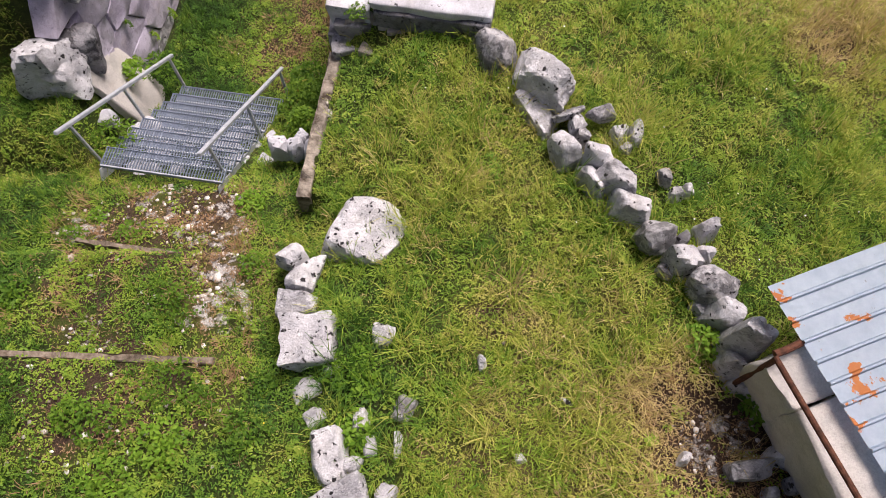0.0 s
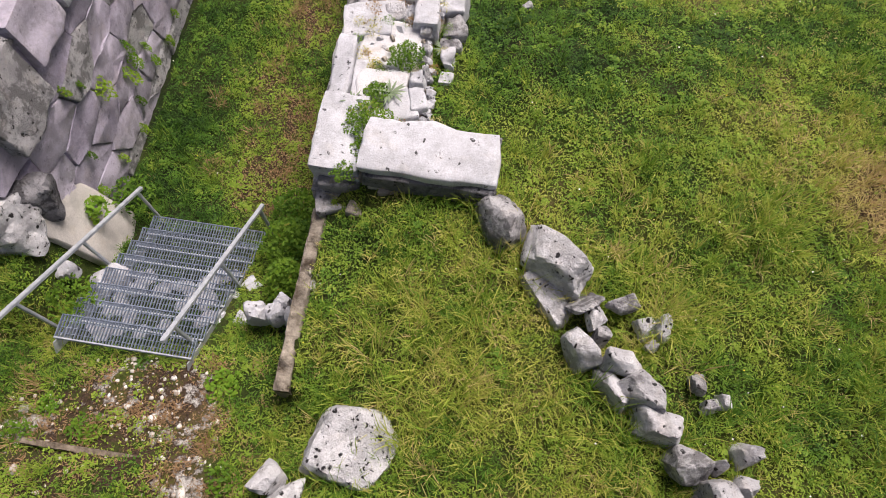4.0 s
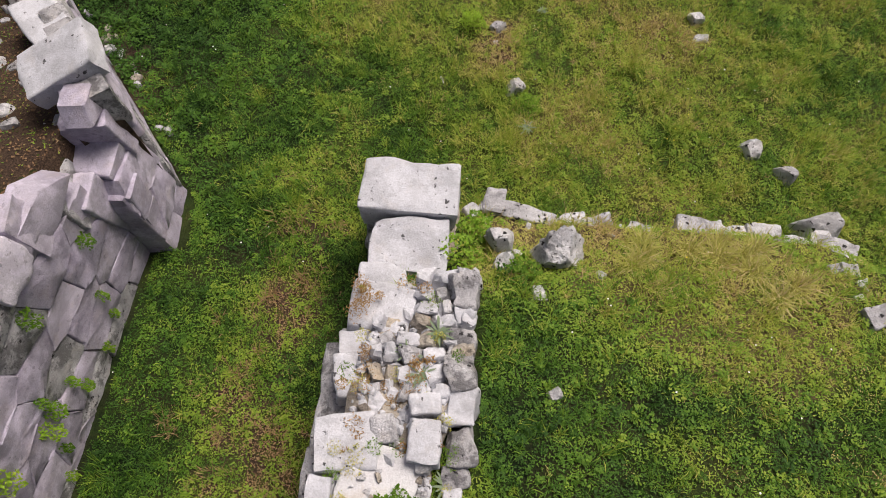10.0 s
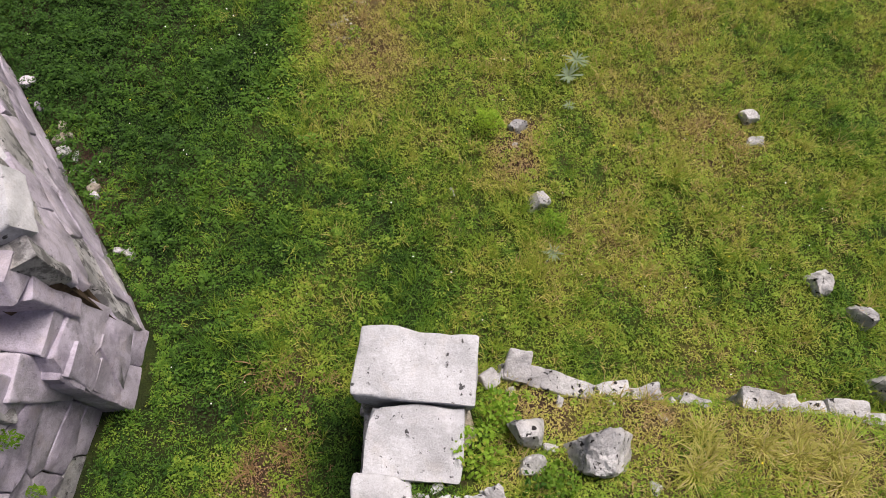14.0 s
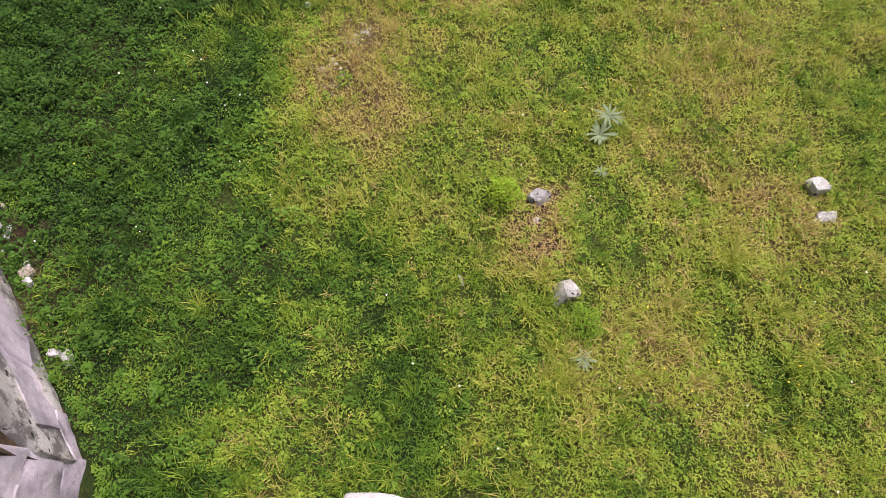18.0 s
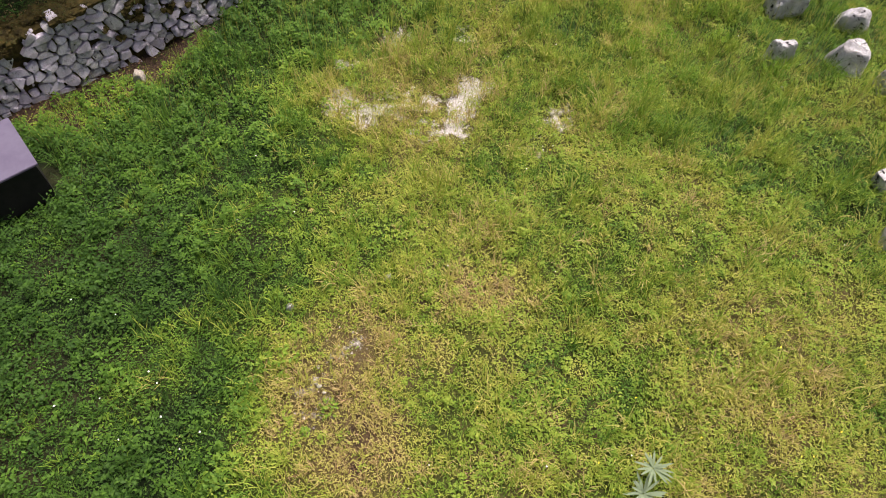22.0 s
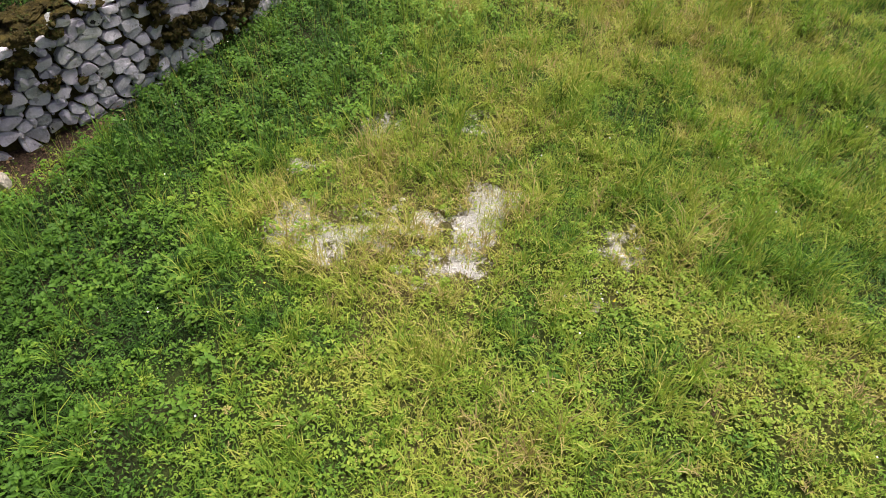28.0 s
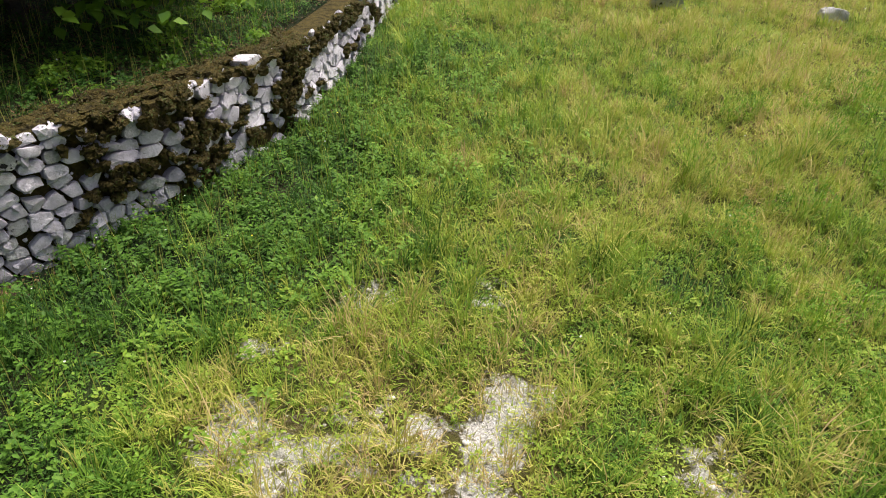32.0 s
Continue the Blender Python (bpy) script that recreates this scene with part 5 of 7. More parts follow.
# ---- shed with a sheet-metal roof ----
def shed():
    """The frame of the shed: local x along the ribs, local y away along the eave."""
    thing = tagged(new("shed"), "low stone shed under a pale blue rusted metal roof", "shed")
    thing.matrix_basis = pose(2.58, 1.84, 3.08, 0, 0, 20.4)
    pitch, span, depth = 0.172, 3.2, 3.6
    bm = bmesh.new()
    profile, y = [], 0.0
    while y < depth:
        profile += [(y, 0.0), (y + pitch - 0.04, 0.0), (y + pitch - 0.028, 0.03), (y + pitch - 0.012, 0.03)]
        y += pitch
    rows = []
    for x in np.linspace(-0.0, span, 9):
        rows.append([bm.verts.new((x, -py, pz + 0.06 * py)) for py, pz in profile])
    for a, b in zip(rows, rows[1:]):
        for i in range(len(a) - 1):
            bm.faces.new((a[i], b[i], b[i + 1], a[i + 1]))
    bmesh.ops.solidify(bm, geom=bm.faces[:], thickness=0.004)
    part("roof", bm_mesh("roof", bm, SHEET), thing, None, "ribbed pale blue metal sheet with orange rust flakes")
    for k, (y, z, w) in enumerate(((-0.72, -0.04, 0.46), (-1.30, -0.01, 0.76), (-1.98, 0.03, 0.62), (-2.62, 0.07, 0.72), (-3.25, 0.10, 0.6))):
        me = block_mesh("wall_stone", 0.46, w, 0.9, SMOOTH_ROCK, 400 + k, 0.05, 0.03, 0.08)
        part("wall_stone", me, thing, pose(0.0, y, z - 0.47, 0, -9, (2, -3, 4, -2, 3)[k]))
    part("wall", bm_mesh("wall", box((span - 0.7, depth - 0.5, 0.95), 0.01, Matrix.Translation((span / 2 + 0.3, -depth / 2, -0.52))), RUBBLE), thing)
    part("beam", bm_mesh("beam", box((0.07, depth - 0.2, 0.07), 0.005, Matrix.Translation((0.35, -depth / 2, -0.05))), RUSTY), thing)
    return thing


shed()
pipe = tagged(new("rusty_pipe"), "bent rusty steel pipe lying along the shed stones", "pipe")
part("long_pipe", bm_mesh("long_pipe", tube([(2.53, 1.27, 3.09), (2.71, 0.77, 3.12), (2.89, 0.26, 3.16), (3.11, -0.33, 3.20)], 0.024), RUSTY, True), pipe)
part("short_pipe", bm_mesh("short_pipe", tube([(2.53, 1.29, 3.09), (2.62, 1.32, 3.09), (2.80, 1.40, 3.08)], 0.03), RUSTY, True), pipe)
part("pipe_post", bm_mesh("pipe_post", tube([(2.54, 1.25, 3.09), (2.55, 1.24, 2.0)], 0.024), RUSTY, True), pipe)

# ---- stones of the far terrace and its low edge ----
def toe(x, y, z, l, w, h, yaw, seed, power=3.2):
    """A flat broken stone of the low edge, or two or three in a row where the edge runs on."""
    if x > 4.1 and y < 9.5:
        l, w, z = l * 0.72, w * 0.66, z - 0.03
    n = max(1, round(l / 0.34))
    for k in range(n):
        u = (k + 0.5) / n - 0.5
        stone(x + l * 1.1 * u * math.cos(radians(yaw)), y - 0.03 + l * 1.1 * u * math.sin(radians(yaw)), z - 0.12 - 0.03 * ((seed + k) % 3), l / n * 1.2, w * (1.1 + 0.3 * ((seed + k) % 2)), h, yaw + 7 * ((seed * 7 + k * 5) % 5 - 2), (PALE, PALE, PITTED)[(seed + k) % 3], seed + 60 * k, power + 1.8, "bleached stone in the low edge of the far terrace", group="terrace edge stones", rough=0.07, dressed=True)


toe(0.84, 10.12, 0.92, 0.80, 0.14, 0.9, -14, 211)
toe(1.62, 10.03, 0.90, 0.54, 0.13, 0.9, -8, 212, 4)
toe(0.58, 10.26, 0.90, 0.20, 0.22, 0.9, -5, 213, 5)
toe(0.30, 10.12, 0.95, 0.16, 0.18, 0.8, 20, 214)
toe(2.22, 9.88, 0.93, 0.24, 0.20, 0.8, -10, 215)
toe(2.92, 9.94, 0.92, 0.42, 0.16, 0.9, -4, 216)
toe(3.12, 9.88, 0.93, 0.18, 0.16, 0.8, 10, 217)
toe(3.33, 9.83, 0.95, 0.24, 0.2, 0.8, 20, 218)
toe(3.64, 9.83, 0.92, 0.34, 0.18, 0.8, -10, 219)
toe(3.87, 9.77, 0.92, 0.26, 0.16, 0.8, -12, 220)
toe(3.86, 9.63, 0.90, 0.22, 0.14, 0.6, 0, 221)
toe(4.04, 9.71, 0.92, 0.2, 0.16, 0.8, 0, 222)
toe(4.38, 9.62, 0.95, 0.46, 0.24, 0.9, -12, 223)
toe(4.32, 9.24, 1.33, 0.24, 0.34, 0.9, -10, 224)
toe(4.15, 9.28, 1.31, 0.18, 0.16, 0.8, 30, 225)
toe(4.33, 9.80, 0.90, 0.14, 0.16, 0.9, 0, 226)
toe(4.22, 8.89, 1.53, 0.18, 0.14, 0.9, 0, 227)
toe(4.30, 8.65, 1.61, 0.32, 0.30, 0.9, 20, 228)
toe(4.78, 8.80, 1.52, 0.30, 0.2, 0.9, 10, 229)
toe(4.72, 8.62, 1.59, 0.34, 0.2, 0.9, -20, 230)
toe(4.41, 8.44, 1.67, 0.28, 0.16, 0.9, -12, 231)
toe(4.60, 8.35, 1.70, 0.26, 0.18, 0.9, -30, 232)
toe(4.38, 9.06, 1.44, 0.16, 0.16, 0.9, 40, 233)


def field(x, y, z, l, w, h, yaw, seed, label, mat=None, power=3.0):
    return stone(x, y, z - 0.03, l * 0.95, w * 0.95, h, yaw, mat or PITTED, seed, power + 1.2, label, group="stones in the grass", rough=0.035, cuts=6)


stone(1.19, 9.34, 1.54, 0.46, 0.42, 0.5, 10, PITTED, 291, 5.0, label="pitted pale block half sunk in the terrace", group="stones in the grass", rough=0.05, cuts=0, tilt=(6, -3))
field(0.62, 9.54, 1.38, 0.30, 0.28, 0.4, 20, 242, "rough grey stone on the terrace corner", None)
field(0.63, 9.26, 1.36, 0.28, 0.2, 0.3, 10, 243, "rough grey stone on the terrace corner", None)
field(0.93, 8.85, 1.50, 0.18, 0.28, 0.3, 10, 244, "pale flat stone lying in grass")
field(1.53, 8.79, 1.48, 0.12, 0.2, 0.3, 30, 245, "pale flat stone lying in grass")
field(0.30, 8.95, 1.55, 0.18, 0.26, 0.4, 20, 246, "pale broken stone by the wall end")
for k, (x, q) in enumerate(((0.42, 9.72), (0.50, 9.98), (0.95, 9.86), (1.42, 9.86), (1.86, 9.72), (0.82, 9.42), (2.02, 9.90), (1.62, 9.06))):
    field(x, q, float(land(x, q)) + 0.07, 0.10 + 0.03 * (k % 3), 0.08 + 0.02 * (k % 2), 0.14, 37 * k, 280 + k, "small pale stone on the worn terrace corner")
field(1.00, 7.78, 1.86, 0.18, 0.14, 0.2, 30, 247, "small grey stone in deep grass", None)
field(0.97, 12.38, 0.12, 0.29, 0.25, 0.3, 10, 248, "round whitish stone in the meadow")
field(0.74, 13.40, 0.10, 0.24, 0.22, 0.3, 30, 249, "round whitish stone in the meadow")
field(0.72, 13.14, 0.02, 0.1, 0.08, 0.15, 30, 250, "small whitish stone on bare soil")
field(3.64, 13.55, 0.12, 0.25, 0.22, 0.3, 20, 251, "whitish stone in tall meadow grass")
field(3.66, 13.20, 0.05, 0.30, 0.14, 0.2, -5, 252, "flat whitish stone in tall meadow grass")
field(-0.06, 12.50, 0.0, 0.12, 0.2, 0.2, 10, 253, "thin grey stone on edge in the meadow", None)
field(4.05, 11.35, 0.20, 0.28, 0.34, 0.5, 10, 254, "pointed grey stone below the terrace", None)
field(4.42, 10.98, 0.22, 0.22, 0.32, 0.5, 40, 255, "pointed grey stone below the terrace", None)
field(4.70, 10.14, 0.44, 0.50, 0.46, 0.7, 25, 256, "pointed grey boulder below the terrace edge", PITTED, 1.8)
field(-1.85, 15.92, 0.0, 0.1, 0.1, 0.15, 0, 257, "small pale stone in the meadow")
field(-0.88, 16.28, 0.0, 0.1, 0.09, 0.15, 0, 258, "small pale stone in the meadow")
field(4.10, 19.90, 0.08, 0.44, 0.34, 0.5, 5, 259, "spotted stone at the edge of the meadow", PITTED)
field(4.45, 20.90, 0.16, 0.56, 0.42, 0.6, 10, 260, "white rounded boulder at the edge of the meadow")
field(4.95, 19.75, 0.18, 0.40, 0.52, 0.6, 70, 261, "black-spotted white boulder at the edge of the meadow", PITTED)
field(5.25, 20.5, 0.15, 0.5, 0.3, 0.6, -20, 262, "white stone at the edge of the meadow")
field(5.4, 19.3, 0.1, 0.5, 0.4, 0.5, 0, 263, "grey stone at the edge of the meadow", None)
field(4.72, 17.70, 0.12, 0.28, 0.26, 0.4, 20, 264, "whitish stone at the edge of the meadow")
field(4.52, 16.86, 0.12, 0.34, 0.28, 0.4, 60, 265, "whitish stone at the edge of the meadow")
field(5.3, 26.9, 0.0, 0.5, 0.3, 0.4, 10, 266, "pale stone far along the meadow")
field(3.0, 27.6, 0.0, 0.6, 0.3, 0.4, 5, 267, "pale stone far along the meadow")
field(-4.3, 19.35, -0.1, 0.16, 0.12, 0.2, 5, 268, "broken stone fallen from the dry-stone wall", RUBBLE)


# ---- box by the dry-stone wall ----
def display_box():
    thing = tagged(new("display_case"), "dark box with a slanting grey-violet top beside the wall", "box")
    thing.matrix_basis = pose(-5.12, 17.42, 0.0, 0, 0, -50)
    part("body", bm_mesh("body", box((0.80, 0.58, 0.52), 0.01, Matrix.Translation((0, 0, 0.16))), BLACK), thing)
    part("top_panel", bm_mesh("top_panel", box((0.86, 0.64, 0.03), 0.006, Matrix.Translation((0, 0, 0.45))), PANEL), thing, None, "smooth grey-violet panel")
    return thing


display_box()


# ---- grass and herbs ----
def soup(name, v, f_sizes, f_index, mat):
    """A mesh from numpy arrays: vertices, loop counts and loop vertices."""
    me = bpy.data.meshes.new(name)
    me.vertices.add(len(v))
    me.vertices.foreach_set("co", v.ravel().astype(np.float32))
    me.loops.add(len(f_index))
    me.loops.foreach_set("vertex_index", f_index.astype(np.int32))
    me.polygons.add(len(f_sizes))
    me.polygons.foreach_set("loop_start", np.concatenate([[0], np.cumsum(f_sizes)[:-1]]).astype(np.int32))
    me.update(calc_edges=True)
    me.materials.append(mat)
    return me


def blades(x, y, z, length, width, lean, rng):
    """Blades bent at half their length: four vertices, two faces each."""
    n = len(x)
    a = rng.uniform(0, 2 * math.pi, n)
    d = np.stack([np.cos(a), np.sin(a), np.zeros(n)], 1)
    s = np.stack([-np.sin(a), np.cos(a), np.zeros(n)], 1)
    up = np.array([0, 0, 1.0])
    p = np.stack([x, y, z], 1)
    tilt = np.clip(rng.normal(lean, 0.3, n), 0.05, 1.35)[:, None]
    l = length[:, None]
    w = width[:, None] / 2
    mid = p + l * 0.5 * (np.sin(tilt * 0.6) * d + np.cos(tilt * 0.6) * up)
    tip = mid + l * 0.5 * (np.sin(tilt * 1.35) * d + np.cos(tilt * 1.35) * up)
    v = np.stack([p, mid + s * w, tip, mid - s * w], 1).reshape(-1, 3)
    b = np.arange(n)[:, None] * 4
    return v, np.tile([3, 3], n), (b + np.array([0, 1, 3, 1, 2, 3])).ravel()


def leaves(x, y, z, size, rng, steep=0.5, slim=0.6):
    """Small pointed leaves folded along the midrib: five vertices, two faces each."""
    n = len(x)
    a = rng.uniform(0, 2 * math.pi, n)
    t = rng.normal(0, steep, n)
    d = np.stack([np.cos(a) * np.cos(t), np.sin(a) * np.cos(t), np.sin(t)], 1)
    s = np.stack([-np.sin(a), np.cos(a), rng.normal(0, 0.3, n)], 1)
    p = np.stack([x, y, z], 1)
    l = size[:, None]
    fold = np.array([0, 0, 1.0]) * l * 0.1
    v = np.stack([p - d * l * 0.5, p + d * l * 0.05 + s * l * slim / 2 + fold, p + d * l * 0.5, p + d * l * 0.05 - s * l * slim / 2 + fold], 1).reshape(-1, 3)
    b = np.arange(n)[:, None] * 4
    idx = (b + np.array([0, 1, 2, 0, 2, 3])).ravel()
    return v, np.tile([3, 3], n), idx


def block_out(x, y):
    """Where nothing grows: wall tops, faces, steps and shed."""
    edge = wall_edge(y)
    k = np.ones(np.shape(x))
    k *= 1 - 0.97 * ((x > edge - 0.33) & (x < np.where(y < 7.3, -0.12, 0.24 + 0.05 * (y - 6))) & (y > 5.75) & (y < 8.85))
    k *= 1 - 0.97 * ((x > -0.95) & (x < 0.15) & (y > 9.1) & (y < 10.45))
    k *= 1 - 1.0 * ((x > -0.75) & (x < 0.55) & (y > 5.2) & (y < 5.8))
    k *= 1 - 1.0 * ((x > edge - 0.12) & (x < edge + 0.1) & (y > 3.35) & (y < 5.3))
    k *= 1 - 1.0 * ((x > edge - 0.45) & (x < edge + 0.1) & (y > 5.3) & (y < 9.1))
    k *= 1 - 0.85 * ((x > -3.95) & (x < -2.35) & (y > 3.95) & (y < 5.75))
    g = gate_face(y) - x
    k *= 1 - 0.97 * ((g > -0.1) & (g < 0.45) & (y > 5) & (y < 10.2))
    s = (x + 3.36) * 0.823 + (y - 10.72) * 0.567
    k *= 1 - 1.0 * ((s > -0.5) & (s < 0.05) & (y > 9.9) & (x < -3.2) & (x > -7))
    k *= 1 - 0.9 * ((s <= -0.5) & (x < gate_face(np.minimum(y, 10.6))) & (y > 9.5) & (y < 14.5))
    d = dry_face(y) - x
    k *= 1 - 1.0 * ((d > -0.02) & (d < 0.5) & (y > 18.5))
    k *= 1 - 0.88 * ((d > -0.16 - 0.5 * wavy(x, y, 66, 6)) & (d <= 0) & (y > 18.0) & (y < 20.6))
    u, w = (x - 2.58) * 0.937 + (y - 1.84) * 0.349, (x - 2.58) * -0.349 + (y - 1.84) * 0.937
    k *= 1 - 1.0 * ((u > 0.45) & (w < -0.45) & (w > -3.6))
    k *= 1 - 0.6 * ((d >= 0.5) & (y > 18.5))
    k *= 1 - ((np.hypot(x + 5.12, y - 17.42) < 0.45))
    return k


def scatter(count, seed, x0, x1, y0, y1, keep):
    rng = np.random.default_rng(seed)
    x, y = rng.uniform(x0, x1, count), rng.uniform(y0, y1, count)
    ok = rng.random(count) < keep(x, y)
    return x[ok], y[ok], rng


def bare(x, y):
    g = 1.45 * spots(x, y, GRAVEL) + (0.55 + 0.6 * ss(-1.4, -1.9, x) * ss(3.9, 3.5, y)) * spots(x, y, BARE)
    return np.clip(1.2 - 1.25 * g * (0.1 + 1.6 * wavy(x, y, 3, 11)), 0.12, 1)


def in_view(x, y):
    """Dense growth in the strip that the walk passes over, thinner beyond it."""
    half = np.interp(y, [-1, 7, 9, 18, 22, 30], [4.9, 5.6, 6.2, 6.6, 6.8, 8.5])
    off = np.abs(x - np.interp(y, [0, 20, 30], [0, 0.4, 3.0])) - half
    return np.where(off < 0, 1.0, np.clip(0.5 - 0.5 * off, 0.12, 0.5))


def tall(x, y):
    """How high the sward stands: tufts and hollows a hand to a stride across."""
    return 0.35 + 1.1 * wavy(x, y, 48, 5) ** 1.5 + 0.7 * wavy(x, y, 49, 14) ** 2


def shrink(y):
    """Fewer but broader plants far along the meadow."""
    return np.interp(y, [-1, 10, 17, 21, 25, 31], [1.0, 0.9, 0.95, 1.0, 0.7, 0.45])


def spikes(x, y, z, a, length, width, tilt):
    """Straight blades of one face each, leaning by tilt towards a."""
    n = len(x)
    d = np.stack([np.cos(a) * np.sin(tilt), np.sin(a) * np.sin(tilt), np.cos(tilt)], 1)
    s = np.stack([-np.sin(a), np.cos(a), np.zeros(n)], 1) * (width / 2)[:, None]
    p = np.stack([x, y, z], 1)
    v = np.stack([p - s, p + s, p + d * length[:, None]], 1).reshape(-1, 3)
    return v, np.full(n, 3), np.arange(3 * n)


def toned(name, v, s, i, mat, tone, label, category):
    """Links a soup of plants whose vertices carry the tone of their clump."""
    me = soup(name, v, s, i, mat)
    k = me.attributes.new("tone", "FLOAT", "POINT")
    px, py = v[:: len(v) // len(tone), 0], v[:: len(v) // len(tone), 1]
    tone = np.where((tone > 0.51) & (shade_zone(px, py) > 0.5), 0.94 + 0.2 * (tone - 0.51), tone)
    k.data.foreach_set("value", np.repeat(tone, len(v) // len(tone)).astype(np.float32))
    return tagged(new(name, me), label, category, kind="stuff")


def arched(x, y, z, a, length, width, tilt):
    """Blades that arch over towards a: four vertices, two faces each."""
    n = len(x)
    d = np.stack([np.cos(a), np.sin(a), np.zeros(n)], 1)
    s = np.stack([-np.sin(a), np.cos(a), np.zeros(n)], 1)
    up = np.array([0, 0, 1.0])
    p = np.stack([x, y, z], 1)
    t, l, w = tilt[:, None], length[:, None], width[:, None] / 2
    mid = p + l * 0.55 * (np.sin(t * 0.7) * d + np.cos(t * 0.7) * up)
    tip = mid + l * 0.45 * (np.sin(t * 1.6) * d + np.cos(t * 1.6) * up)
    v = np.stack([p, mid + s * w, tip, mid - s * w], 1).reshape(-1, 3)
    b = np.arange(n)[:, None] * 4
    return v, np.tile([3, 3], n), (b + np.array([0, 1, 3, 1, 2, 3])).ravel()


def posed_leaves(x, y, z, a, t, roll, size, slim):
    """Pointed leaves that head towards a and rise by t: four vertices, two faces each."""
    n = len(x)
    d = np.stack([np.cos(a) * np.cos(t), np.sin(a) * np.cos(t), np.sin(t)], 1)
    s = np.stack([-np.sin(a), np.cos(a), roll], 1)
    p = np.stack([x, y, z], 1)
    l = size[:, None]
    fold = np.array([0, 0, 1.0]) * l * 0.08
    v = np.stack([p - d * l * 0.5, p - d * l * 0.02 + s * l * slim / 2 + fold, p + d * l * 0.5, p - d * l * 0.02 - s * l * slim / 2 + fold], 1).reshape(-1, 3)
    b = np.arange(n)[:, None] * 4
    return v, np.tile([3, 3], n), (b + np.array([0, 1, 2, 0, 2, 3])).ravel()


def hearts_of(count, seed, keep, least, most, spread):
    """Plants and their members: heart of each plant, the plant that each member belongs to, and the tone of the plant."""
    cx, cy, rng = scatter(count, seed, -7.5, 12, -0.6, 31, lambda a, b: keep(a, b) * block_out(a, b) * in_view(a, b) * shrink(b))
    tone = tone_at(cx, cy) + rng.normal(0, spread, len(cx))
    vigour = rng.uniform(0.55, 1.25, len(cx)) * (0.75 + 0.25 * tall(cx, cy))
    own = np.repeat(np.arange(len(cx)), rng.integers(least, most, len(cx)))
    return cx, cy, tone, vigour, own, rng


def grass_tufts(name, count, seed, keep, least, most, reach, wide, lift, tone_shift, label, lean=0.62, spread=0.17, top=0.84):
    """Tufts of arching blades that fan out from one root."""
    cx, cy, tone, vig, own, rng = hearts_of(count, seed, keep, least, most, spread)
    n = len(own)
    root = 0.016 + 0.022 * rng.random(len(cx))[own]
    x, y = cx[own] + rng.normal(0, 1, n) * root, cy[own] + rng.normal(0, 1, n) * root
    ok = block_out(x, y) > 0.3
    own, x, y = own[ok], x[ok], y[ok]
    n = len(own)
    sway = rng.uniform(0, 6.28, len(cx))[own]
    a = np.where(rng.random(n) < 0.3, sway + rng.normal(0, 0.6, n), rng.uniform(0, 6.28, n))
    l = rng.uniform(*reach, n) * vig[own] * lift(x, y)
    v, s, i = arched(x, y, land(x, y) - 0.01, a, l, rng.uniform(*wide, n), np.clip(rng.normal(lean, 0.24, n), 0.08, 1.15))
    toned(name, v, s, i, SWARD, np.minimum(tone[own] + tone_shift, top) + rng.normal(0, 0.035, n), label, "grass")


def leafy_clumps(name, count, seed, keep, least, most, radius, height, size, slim, tones, label, steep=0.28):
    """Low domed herbs whose leaves face up and outwards; tones(tone, x, y) gives the colour of each plant."""
    cx, cy, tone, vig, own, rng = hearts_of(count, seed, keep, least, most, 0.12)
    n = len(own)
    r = rng.uniform(*radius, len(cx)) * vig
    hh = rng.uniform(*height, len(cx)) * vig
    big = rng.uniform(*size, len(cx))
    a, rho = rng.uniform(0, 6.28, n), np.sqrt(rng.random(n))
    x, y = cx[own] + r[own] * rho * np.cos(a), cy[own] + r[own] * rho * np.sin(a)
    z = land(x, y) + 0.012 + hh[own] * (1 - 0.85 * rho**2) * rng.uniform(0.6, 1.0, n)
    ok = block_out(x, y) > 0.3
    own, a, rho, x, y, z = own[ok], a[ok], rho[ok], x[ok], y[ok], z[ok]
    n = len(own)
    v, s, i = posed_leaves(x, y, z, a + rng.normal(0, 0.9, n), 0.25 - 0.5 * rho + rng.normal(0, steep, n), rng.normal(0, 0.22, n), big[own] * rng.uniform(0.7, 1.25, n), slim)
    toned(name, v, s, i, SWARD, tones(tone, cx, cy)[own] + rng.normal(0, 0.03, n), label, "herbs")


